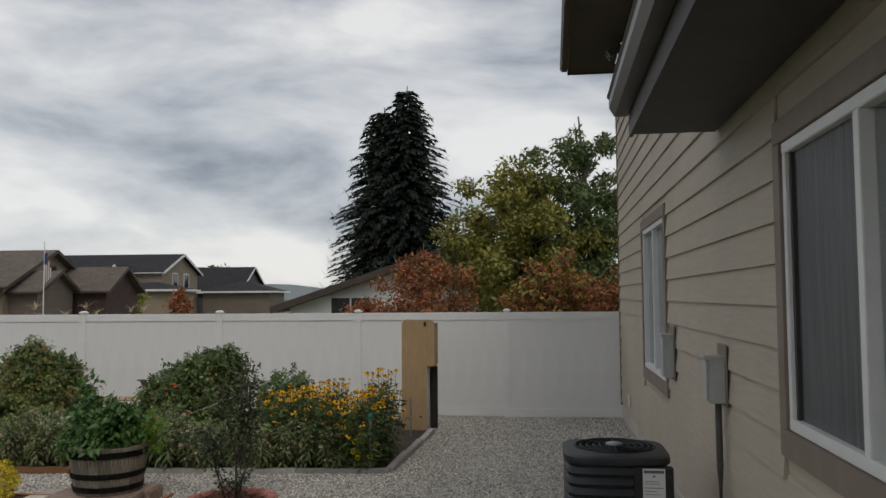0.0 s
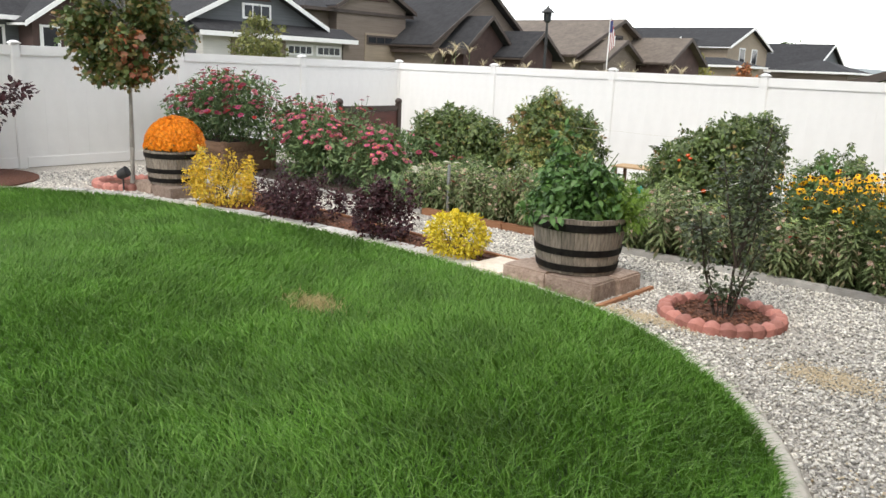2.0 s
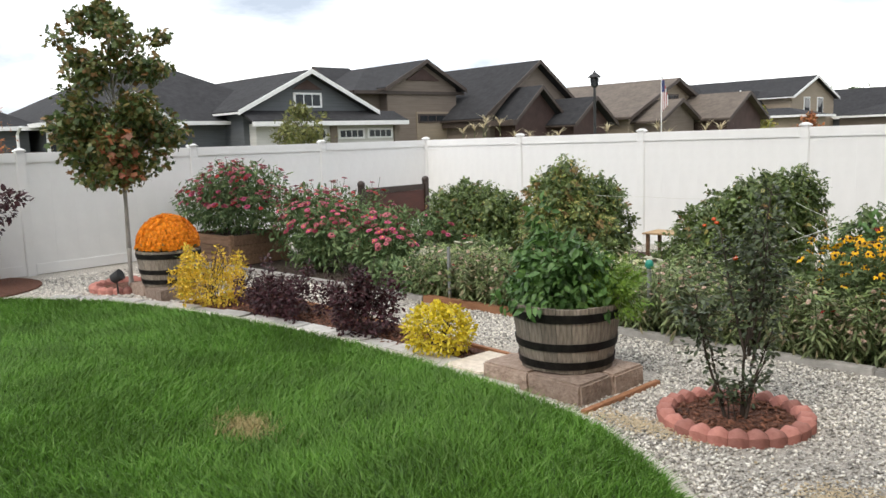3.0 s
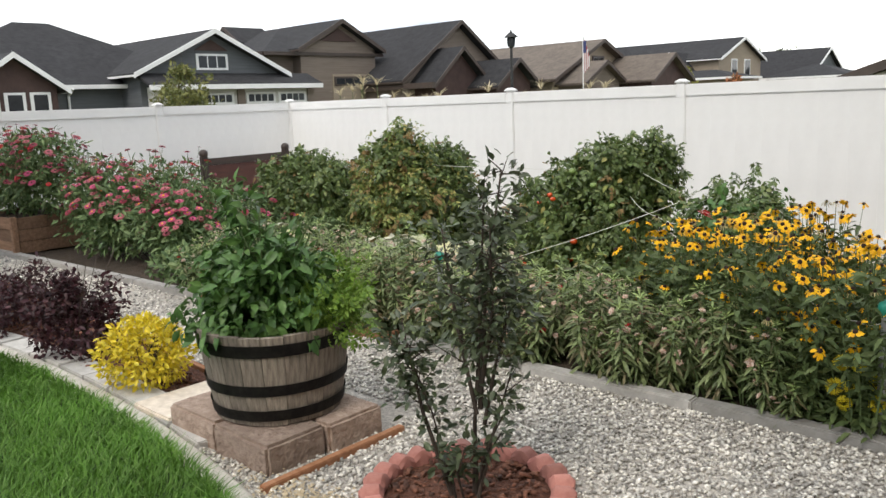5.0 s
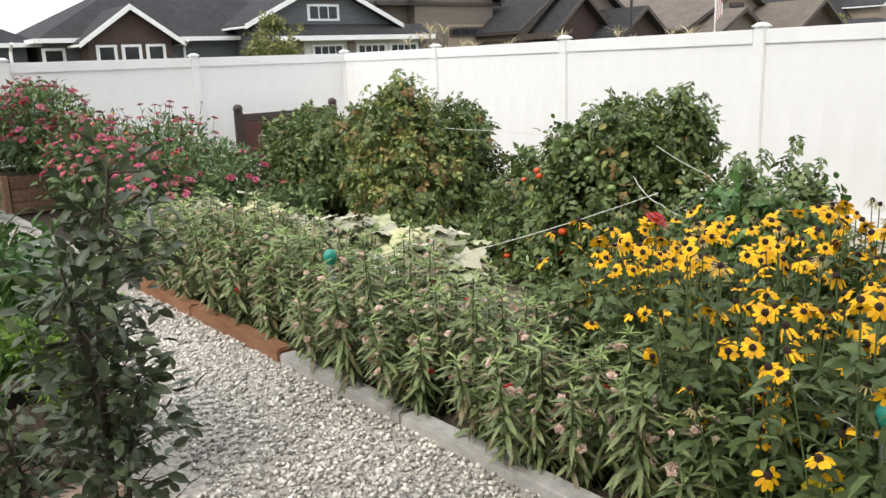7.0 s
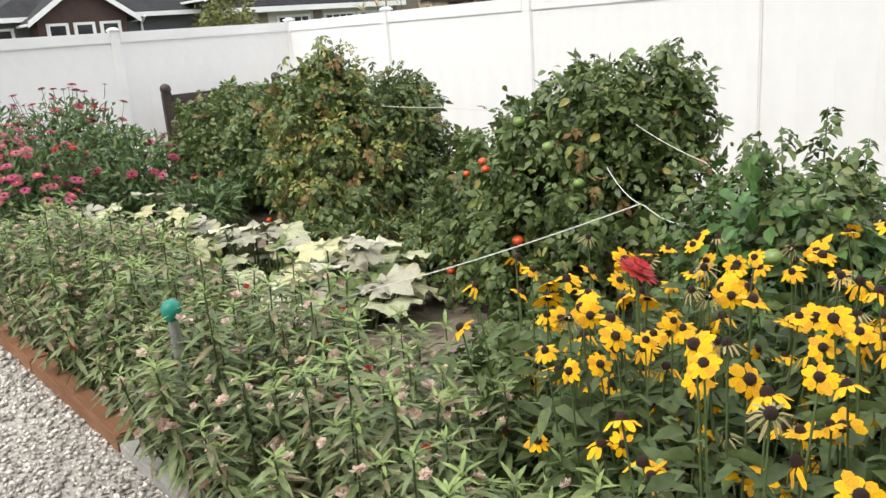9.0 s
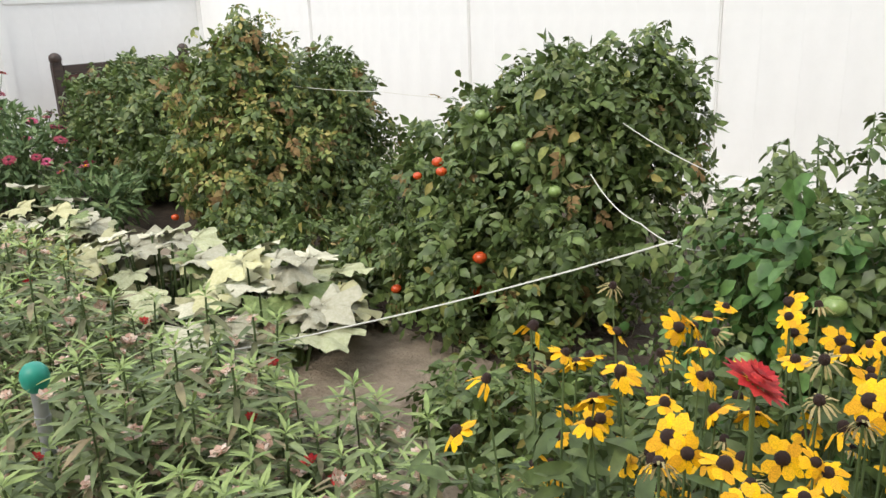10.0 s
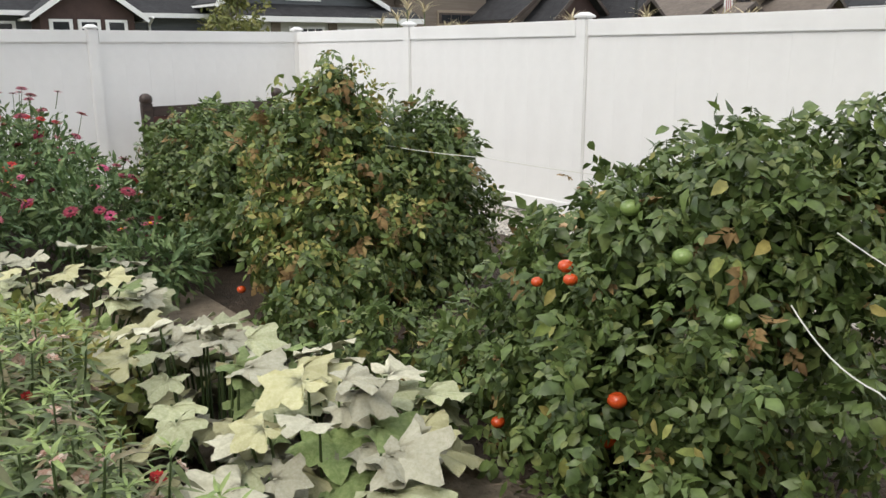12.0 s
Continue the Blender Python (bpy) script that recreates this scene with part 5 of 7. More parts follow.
leafy_tree("maple_tree", "young maple with green leaves reddening at one side", (TX, TY, 0.02), (1.12, 0.038), 34, (-0.12, 0, 2.25, 0.86, 0.82, 1.6), 10500, MAPLE, 0.060, "lf_maple", 51, "pale_bark",
           extra=[("lf_maple_red", 110, lambda c: c[0] > 0.30 and 1.3 < c[2] < 1.9, 0.075)], clump=0.21)
spot = thing("garden_spot_lamp", "small black garden spot lamp on a stake", "lamp", (-9.05, 7.72, 0.0), 40)
part("stake", tube([(0, 0, -0.08), (0, 0, 0.17)], 0.011, 6), M["black"], spot)
part("head", lathe([(0.03, -0.07), (0.055, -0.05), (0.065, 0.06), (0.05, 0.06)], 14), M["black"], spot, at=pose(0, 0, 0.21, 0, 60, 0))

# purple smoke tree by the west fence
bush("purple_smoke_tree", "dark purple smoke tree with long loose branches", "shrub", (-10.98, 6.55, 0.0),
     [(-0.1, 0, 0.5, 0.45, 0.5, 0.45), (-0.05, 0.1, 1.15, 0.28, 0.3, 0.35), (0.42, 0.25, 0.72, 0.2, 0.2, 0.12), (0.72, 0.36, 0.92, 0.18, 0.18, 0.10), (0.98, 0.45, 1.10, 0.16, 0.16, 0.09), (-0.1, 0.1, 1.6, 0.16, 0.16, 0.22), (0.15, 0.0, 1.42, 0.14, 0.14, 0.14)], 2000, WIDE, 0.07, "lf_purple", 61, (12, 0.55, 1.5, 0.011), shell=0.15)
solid("mulch_bed", lathe([(0.95, -0.02), (0.95, 0.018), (0.2, 0.03)], 28), M["mulch"], "dark red bark mulch under the smoke tree", "mulch", "structure", at=pose(-10.9, 6.5, 0))

# zinnias: some in a cedar box, more in the bed
box_ob = thing("cedar_planter", "weathered cedar plank planter box", "planter", (-10.33, 9.88, 0.0), 4)
for z in (0.02, 0.155, 0.29):
    for q in ((-0.55, -0.42, 0.55, -0.385), (-0.55, 0.385, 0.55, 0.42), (-0.55, -0.38, -0.515, 0.38), (0.515, -0.38, 0.55, 0.38)):
        part("plank", box(q[0], q[1], z, q[2], q[3], z + 0.13, 0.004), M["cedar"], box_ob)
for x in (-0.57, 0.57):
    for y in (-0.43, 0.43):
        part("corner_post", box(x - 0.03, y - 0.03, -0.02, x + 0.03, y + 0.03, 0.44, 0.005), M["cedar"], box_ob)
part("potting_soil", box(-0.51, -0.38, 0.0, 0.51, 0.38, 0.38), M["soil"], box_ob)
ZIN = flower_shape(12, 0.2, -0.02, 0.13, 0.12, 2)


def zinnia(loc, lobes, n, blooms, seed, label, mats, stem_h, reach=0.25):
    ob = bush("zinnia", label, "flowering plant", loc, lobes, n, leaf_shape(0.36, 0.06, 0.24), 0.078, "lf_zinnia", seed, (18, 0.45, stem_h, 0.005), "green_stem", shell=0.3, group="zinnia clump", gaps=0.3, lump=0.26)
    flowers_on(ob, random.Random(seed), lobes, blooms, ZIN, mats, 0.095, reach=reach)


PINKS = [("petal_dusk", "cone"), ("petal_red", "cone"), ("petal_pink", "cone"), ("petal_wine", "cone"), ("petal_wine", "cone"), ("petal_dusk", "cone")]
ROSES = [("petal_pink", "cone"), ("petal_dusk", "cone"), ("petal_dusk", "cone"), ("petal_pink", "petal_yellow"), ("petal_wine", "cone")]
zinnia((-10.42, 9.95, 0.36), [(0, 0, 0.36, 0.62, 0.45, 0.32), (-0.42, -0.1, 0.36, 0.40, 0.42, 0.32), (-0.62, -0.2, 0.46, 0.36, 0.34, 0.28), (0.5, 0.1, 0.36, 0.42, 0.42, 0.32), (0.35, 0.1, 0.68, 0.50, 0.40, 0.28), (-0.15, 0, 0.74, 0.40, 0.36, 0.26)], 5200, 250, 71, "tall dusky pink and wine zinnias in a cedar box", PINKS, 0.95)
zinnia((-8.75, 10.15, 0.0), [(0, 0, 0.46, 0.52, 0.45, 0.38), (0.4, 0, 0.44, 0.42, 0.4, 0.34), (-0.35, 0.1, 0.66, 0.46, 0.4, 0.36)], 4300, 190, 72, "rose-pink zinnias in full leaf in the garden bed", ROSES, 0.85)
zinnia((-7.75, 10.35, 0.0), [(0, 0, 0.42, 0.46, 0.42, 0.34), (0.32, -0.1, 0.34, 0.35, 0.35, 0.28)], 2700, 90, 73, "rose-pink zinnias in full leaf in the garden bed", ROSES, 0.7)
zinnia((-9.3, 11.05, 0.0), [(0, 0, 0.48, 0.55, 0.45, 0.40), (0.35, 0.1, 0.50, 0.4, 0.4, 0.38), (-0.5, 0.1, 0.5, 0.4, 0.4, 0.42)], 2800, 64, 74, "red zinnias at the back of the garden bed", [("petal_red", "cone"), ("petal_wine", "cone"), ("petal_red", "cone"), ("petal_dusk", "cone")], 0.95, 0.6)
zinnia((-7.95, 11.25, 0.0), [(0, 0, 0.32, 0.5, 0.4, 0.30), (-0.4, 0, 0.38, 0.4, 0.4, 0.32)], 2100, 26, 75, "pink and red zinnias beside the tomato plants", [("petal_pink", "cone"), ("petal_red", "cone"), ("petal_wine", "cone")], 0.65)
zinnia((-7.0, 11.35, 0.0), [(0, 0, 0.2, 0.36, 0.3, 0.2)], 700, 7, 76, "low pink zinnias beside the tomato plants", [("petal_pink", "cone"), ("petal_pink", "petal_yellow")], 0.4)

# low mixed plants along the front of the bed
for i, (x, y, w, h, key) in enumerate(((-6.35, 9.85, 0.42, 0.30, "lf_zinnia"), (-5.75, 9.95, 0.40, 0.34, "lf_balsam"), (-6.0, 10.35, 0.5, 0.34, "lf_tomato_y"), (-6.9, 9.95, 0.4, 0.28, "lf_zinnia"), (-5.15, 10.0, 0.38, 0.38, "lf_balsam"))):
    bush("low_plant", "low pale green bushy plant in the garden bed", "plant", (x, y, fall(x, y)), [(0, 0, h * 0.6, w, w * 0.8, h * 0.55), (w * 0.4, 0, h * 0.7, w * 0.5, w * 0.5, h * 0.45)], 650, LEAF, 0.06, key, 80 + i, (8, w * 0.8, h, 0.004), "green_stem", shell=0.4)
bush("low_plant", "low yellowish bushy plant in the garden bed", "plant", (-5.55, 10.35, -0.02), [(0, 0, 0.22, 0.42, 0.3, 0.2), (0.3, 0.05, 0.22, 0.3, 0.3, 0.18)], 800, LEAF, 0.06, "lf_tomato_y", 88, (8, 0.35, 0.34, 0.004), "green_stem", shell=0.4)


# garden balsam: bushy plants of many shoots, each with drooping narrow leaves and a pale young tuft
def balsam(seed, h):
    rng, rr = np.random.default_rng(seed), random.Random(seed)
    ob = thing("garden_balsam", "bushy balsam with narrow leaves and faded blossoms", "flowering plant", group="row of garden balsam")
    P, A, Nn, S, fl = [], [], [], [], []
    tp, ta, ts = [], [], []
    for k in range(11):
        a = 2.4 * k + rr.uniform(-0.5, 0.5)
        q = rr.uniform(0.03, 0.25)
        t = Vector((q * math.cos(a), q * math.sin(a), h * rr.uniform(0.45, 1.0) * (1.05 - 0.9 * q)))
        b = Vector((q * 0.25 * math.cos(a), q * 0.25 * math.sin(a), -0.03))
        bend = b.lerp(t, 0.5) + Vector((math.cos(a), math.sin(a), 0)) * 0.03
        part("stem", tube([b, bend, t], 0.006, 5, None, 0.003), M["green_stem"], ob)
        m = 46
        for i in range(m):
            u = 0.22 + 0.76 * (i / m) ** 0.75
            p = b.lerp(bend, u * 2) if u < 0.5 else bend.lerp(t, u * 2 - 1)
            ang = 2.4 * i + rr.uniform(-0.4, 0.4)
            rise = -0.75 + 1.0 * u + rr.uniform(-0.35, 0.3)
            P.append(p)
            A.append((math.cos(ang), math.sin(ang), rise))
            Nn.append((-0.4 * math.cos(ang), -0.4 * math.sin(ang), 1))
            S.append(rr.uniform(0.07, 0.118) * (1.1 - 0.25 * u))
            if 0.45 < u < 0.97 and rr.random() < 0.20:
                fl.append(p + Vector((math.cos(ang), math.sin(ang), 0)) * rr.uniform(0.03, 0.07) + Vector((0, 0, 0.012)))
        for i in range(7):
            ang = 2.4 * i + rr.uniform(-0.3, 0.3)
            tp.append(t + Vector((0, 0, 0.002 * i)))
            ta.append((math.cos(ang), math.sin(ang), 0.25 + 0.14 * i))
            ts.append(rr.uniform(0.04, 0.068))
    P, A, Nn = np.array(P), np.array(A), np.array(Nn)
    narrow = leaf_shape(0.235, 0.045, 0.30)
    part("foliage", scatter("foliage", narrow, P, frames(A, Nn + rng.normal(0, 0.25, Nn.shape)), np.array(S), [M["lf_balsam"]]), None, ob)
    tp, ta = np.array(tp), np.array(ta)
    part("young_growth", scatter("young_growth", narrow, tp, frames(ta, np.array([0, 0, 1.0]) + rng.normal(0, 0.2, ta.shape)), np.array(ts), [M["lf_balsam_tip"]]), None, ob, "pale yellow-green young leaf tufts")["kind"] = "stuff"
    fs = flower_shape(5, 0.42, -0.12, 0.1, 0.1, 2)
    me = {k: flower_mesh("blossom", fs, M[k], M[k]) for k in ("petal_blush", "petal_red")}
    rr.shuffle(fl)
    for j, p in enumerate(fl[:32]):
        part("blossom", me["petal_red" if j == 13 else "petal_blush"], None, ob, at=up_pose(p, rr.uniform(0.026, 0.058), rr.uniform(10, 80), rr.uniform(0, 6)))
    return ob


rr = random.Random(9)
protos = [balsam(91, 0.64), balsam(92, 0.70), balsam(93, 0.58)]
spots = []
for r_, y0 in enumerate((10.02, 10.21, 10.40)):
    x = (-1.62, -1.72, -2.30)[r_]
    while x > -6.5:
        spots.append((x + rr.uniform(-0.07, 0.07), y0 + (x + 1.0) * 0.045 + rr.uniform(-0.06, 0.06)))
        x -= 0.26
for i, (x, y) in enumerate(spots):
    s = (0.88 if x > -3.0 else 1.02 if x > -5.0 else 0.90) * rr.uniform(0.86, 1.1)
    m = Matrix.Translation((x, y, fall(x, y))) @ Matrix.Rotation(rr.uniform(0, 6.28), 4, "Z") @ Matrix.Diagonal((s, s, s, 1))
    if i < 3:
        protos[i].matrix_basis = m
    else:
        c = copy_thing(protos[i % 3], Matrix.Translation((x, y, fall(x, y))) @ Matrix.Rotation(rr.uniform(0, 6.28), 4, "Z"))
        c.scale = (s, s, s)

# black-eyed susans
def ragged_flower(seed, petals, width, droop, cone=0.15, rise=0.20, missing=0):
    """A daisy whose petals differ in length, lift and width, round a domed dark cone."""
    q = random.Random(seed)
    v, f, idx = [], [], []
    skip = set(q.sample(range(petals), missing))
    for i in range(petals):
        if i in skip:
            continue
        a = 2 * math.pi * (i + q.uniform(-0.25, 0.25)) / petals
        c, s = math.cos(a), math.sin(a)
        L, w, dz = 0.5 * q.uniform(0.82, 1.08), width * q.uniform(0.8, 1.2) / 2, droop + q.uniform(-0.07, 0.09)
        b = len(v)
        for x, y, h in ((0.09, 0, 0.02), (0.26, -w, 0.03 - dz * 0.2), (0.26, w, 0.03 - dz * 0.2), (L * 0.86, -w * 0.8, -dz * 0.8), (L * 0.86, w * 0.8, -dz * 0.8), (L, 0, -dz)):
            v.append((x * c - y * s, x * s + y * c, h))
        f += [(b, b + 1, b + 2), (b + 1, b + 3, b + 2), (b + 2, b + 3, b + 4), (b + 3, b + 5, b + 4)]
        idx += [0, 0, 0, 0]
    b, n = len(v), 9
    for h, r in ((0.0, cone), (rise * 0.55, cone * 0.95), (rise * 0.9, cone * 0.6)):
        for i in range(n):
            a = 2 * math.pi * i / n
            v.append((r * math.cos(a), r * math.sin(a), h + 0.01))
    v.append((0, 0, rise + 0.01))
    for lev in range(2):
        for i in range(n):
            j, o = (i + 1) % n, b + lev * n
            f += [(o + i, o + j, o + n + j), (o + i, o + n + j, o + n + i)]
            idx += [1, 1]
    for i in range(n):
        f.append((b + 2 * n + i, b + 2 * n + (i + 1) % n, b + 3 * n))
        idx.append(1)
    return np.array(v), np.array(f), np.array(idx)


GOOD = [flower_mesh("flower_head", ragged_flower(1, 10, 0.22, 0.10), M["petal_yellow"], M["cone"]),
        flower_mesh("flower_head", ragged_flower(2, 11, 0.20, 0.17), M["petal_yellow"], M["cone"]),
        flower_mesh("flower_head", ragged_flower(3, 10, 0.22, 0.05, missing=1), M["petal_yellow"], M["cone"]),
        flower_mesh("flower_head", ragged_flower(4, 9, 0.20, 0.20, missing=2), M["petal_yellow"], M["cone"])]
SPENT = [flower_mesh("flower_head", ragged_flower(5, 12, 0.07, 0.22, 0.14, 0.22), M["straw"], M["cone"]),
         flower_mesh("flower_head", ragged_flower(6, 8, 0.13, 0.30, 0.14, 0.24, 3), M["petal_yellow"], M["cone"])]


def susan(seed, h, heads):
    rng, rr = np.random.default_rng(seed), random.Random(seed)
    ob = thing("black_eyed_susan", "black-eyed susan with golden petals and dark cones", "flowering plant", group="black-eyed susans")
    P, A = [], []
    for k in range(heads):
        a = rr.uniform(0, 6.28)
        q = rr.uniform(0.02, 0.25)
        t = Vector((q * math.cos(a), q * math.sin(a), h * (1 - 0.55 * rr.random() ** 1.8)))
        b = Vector((q * 0.3 * math.cos(a), q * 0.3 * math.sin(a), -0.03))
        part("stem", tube([b, b.lerp(t, 0.5) + Vector((0.01, 0, 0)), t], 0.0035, 4, None, 0.002), M["green_stem"], ob)
        for i in range(26):
            u = 0.08 + 0.8 * rr.random() ** 0.8
            ang = rr.uniform(0, 6.28)
            P.append(b.lerp(t, u) + Vector((math.cos(ang), math.sin(ang), 0)) * rr.uniform(0, 0.05))
            A.append((math.cos(ang), math.sin(ang), rr.uniform(-0.5, 0.6)))
        head = rr.choice(GOOD) if rr.random() < 0.74 else rr.choice(SPENT)
        part("flower_head", head, None, ob, at=up_pose(t, rr.uniform(0.054, 0.080), rr.uniform(5, 70), rr.uniform(0, 6)))
    P, A = np.array(P), np.array(A)
    part("foliage", scatter("foliage", leaf_shape(0.40, 0.07, 0.32), P, frames(A, np.array([0, 0, 1.0]) + rng.normal(0, 0.5, A.shape)), 0.045 + 0.042 * rng.random(len(P)), [M["lf_rud"]]), None, ob)
    return ob


protos = [susan(101, 0.86, 19), susan(102, 0.78, 20), susan(103, 0.90, 18), susan(104, 0.82, 19)]
spots = []
for j in range(6):
    for i in range(6):
        x, y = -1.2 - 0.25 * i + rr.uniform(-0.08, 0.08), 9.98 + 0.24 * j + rr.uniform(-0.08, 0.08)
        if x > -2.6 and not (j == 0 and i > 2) and not (j < 2 and i == 5) and not (x < -2.0 and y > 10.95):
            spots.append((x, y))
for i, (x, y) in enumerate(spots):
    s = rr.uniform(0.86, 1.06) * (0.80 if y < 10.15 else 1.12 if x > -1.55 and y > 10.6 else 1.0)
    if i < 4:
        protos[i].matrix_basis = Matrix.Translation((x, y, fall(x, y)))
    else:
        c = copy_thing(protos[i % 4], Matrix.Translation((x, y, fall(x, y))) @ Matrix.Rotation(rr.uniform(0, 6.28), 4, "Z"))
        c.scale = (s, s, s)
red = thing("red_zinnia", "single scarlet zinnia among the black-eyed susans", "flowering plant", (-2.155, 10.338, -0.03))
part("stem", tube([(0.02, 0, -0.02), (0.01, 0.01, 0.4), (0, 0, 0.88)], 0.004, 5), M["green_stem"], red)
part("flower_head", flower_mesh("flower_head", flower_shape(13, 0.2, -0.02, 0.12, 0.12, 3), M["petal_red"], M["petal_red"]), None, red, at=up_pose((0, 0, 0.89), 0.105, 30, 4.2))
part("foliage", scatter("foliage", LANCE, np.array([(0, 0, 0.3 + 0.1 * i) for i in range(5)]), frames(np.array([(math.cos(2.4 * i), math.sin(2.4 * i), 0.4) for i in range(5)]), np.array([(0, 0, 1.0)] * 5)), 0.1, [M["lf_zinnia"]]), None, red)
lem = thing("lemon_marigold", "low marigold with pale lemon pompon blossoms", "flowering plant", (-1.28, 10.06, -0.02))
rng = np.random.default_rng(5)
part("foliage", foliage("foliage", rng, [(0, 0, 0.12, 0.2, 0.18, 0.12)], 320, SLIM, 0.07, M["lf_rud"], 0.3), None, lem)


def pompon(n=90):
    """A ball of short broad petals that point outwards."""
    k = np.arange(n) + 0.5
    z = 1 - 2 * k / n
    a = k * 2.39996
    d = np.stack([np.sqrt(1 - z * z) * np.cos(a), np.sqrt(1 - z * z) * np.sin(a), z], 1)
    s = unit(np.cross(d, np.array([0.3, 0.2, 1.0])))
    u = np.cross(s, d)
    v = np.stack([d * 0.2, d * 0.42 + s * 0.09 - u * 0.02, d * 0.5 + u * 0.04, d * 0.42 - s * 0.09 - u * 0.02], 1).reshape(-1, 3)
    b = (np.arange(n) * 4)[:, None]
    return v, np.concatenate([b + [[0, 1, 2]], b + [[0, 2, 3]]], 1).reshape(-1, 3)


pm = np_mesh("flower_head", *pompon(), [M["petal_lemon"]])
bm = bmesh.new()
for i, (dx, dy, z) in enumerate(((0.02, -0.1, 0.30), (-0.06, -0.08, 0.29), (0.09, -0.06, 0.22), (0.0, -0.12, 0.20), (0.14, -0.02, 0.24), (-0.07, -0.12, 0.19), (-0.02, -0.14, 0.13), (0.10, -0.10, 0.14))):
    part("flower_head", pm, None, lem, at=up_pose((dx, dy, z + 0.03), 0.072 + 0.006 * (i % 3), 45, -0.6 + i))
    tube([(dx * 0.4, dy * 0.4, -0.02), (dx, dy, z)], 0.003, 4, bm)
part("branch_frame", bm, M["green_stem"], lem)


# tomato plants
def drooping_leaf(seed, pairs=2):
    """A compound leaf of broad, curled, unequal leaflets that hang from a bent stalk."""
    q = random.Random(seed)
    v, f = [], []
    def leaflet(ox, oy, oz, ang, size):
        b = len(v)
        c, s = math.cos(ang), math.sin(ang)
        w, fold, sag = q.uniform(0.24, 0.34), q.uniform(-0.14, 0.16), q.uniform(0.15, 0.5)
        for px, py, pz in ((0, 0, 0), (-w, 0.38, fold), (w, 0.42, fold), (0, 0.5, -0.04), (-w * 0.55, 0.78, fold * 0.5 - sag * 0.5), (w * 0.5, 0.74, fold * 0.5 - sag * 0.5), (q.uniform(-0.1, 0.1), 1, -sag)):
            v.append((ox + size * (px * c + py * s), oy + size * (py * c - px * s), oz + size * pz))
        f.extend([(b, b + 3, b + 1), (b, b + 2, b + 3), (b + 1, b + 3, b + 4), (b + 3, b + 2, b + 5), (b + 4, b + 3, b + 6), (b + 3, b + 5, b + 6)])
    for i in range(pairs):
        y = 0.12 + 0.5 * i / pairs
        for side in (1, -1):
            leaflet(0, y + q.uniform(-0.05, 0.05), -0.25 * y * y, side * radians(q.uniform(45, 85)), q.uniform(0.34, 0.52))
    leaflet(0, 0.55, -0.10, radians(q.uniform(-15, 15)), q.uniform(0.45, 0.6))
    return np.array(v), np.array(f)


DROOP_A, DROOP_B = drooping_leaf(1), drooping_leaf(2, 3)


def tomato(name, label, loc, lobes, n, seed, mats, fruits, stem, sprays):
    rng, rr = np.random.default_rng(seed), random.Random(seed)
    ob = thing(name, label, "tomato plant", loc)
    bm, tips = stems(rr, *stem)
    p0 = []
    tall = [l for l in lobes if l[2] + l[5] > 0.75]
    for l in tall:
        for k in range(4):
            a, q = rr.uniform(0, 6.28), rr.uniform(0.1, 0.7)
            sprays = sprays + [(l[0] + l[3] * q * math.cos(a), l[1] + l[4] * q * math.sin(a), l[2] + l[5] * (1 - 0.4 * q * q) + rr.uniform(0.04, 0.14))]
    for (x, y, z) in sprays:
        b = Vector((x * 0.8, y * 0.8, z - 0.34))
        e = Vector((x, y, z))
        tube([b, b.lerp(e, 0.6), e], 0.005, 5, bm, 0.002)
        for i in range(9):
            p0.append(b.lerp(e, 0.2 + 0.8 * i / 8))
    part("branch_frame", bm, M["green_stem"], ob)
    for key, frac, shp, size in mats:
        part("foliage", foliage("foliage", rng, lobes, int(n * frac), shp, size, M[key], 0.40, 0.4, 1.05, 0.8, 0.45, 0.34), None, ob)
    if p0:
        p0 = np.array(p0)
        d = unit(rng.normal(size=p0.shape))
        d[:, 2] = 0.1
        part("foliage", scatter("foliage", DROOP_B, p0, frames(d - np.array([0, 0, 0.5]), np.array([0, 0, 1.0]) + rng.normal(0, 0.3, d.shape)), 0.075 + 0.035 * rng.random(len(p0)), [M["lf_tomato"]]), None, ob)
    ball = {k: bm_mesh("fruit", lathe([(0.012, -0.88), (0.55, -0.75), (0.93, -0.3), (1.0, 0.05), (0.85, 0.5), (0.45, 0.78), (0.08, 0.70)], 14), M[k], True) for k in ("tomato_red", "tomato_green")}
    for key, x, y, z, r in fruits:
        part("fruit", ball[key], None, ob, "ripe orange-red tomato" if key == "tomato_red" else "unripe green tomato", at=Matrix.Translation((x, y, z)) @ Matrix.Diagonal((r * 0.88, r * 0.88, r * 0.8, 1)))
    return ob


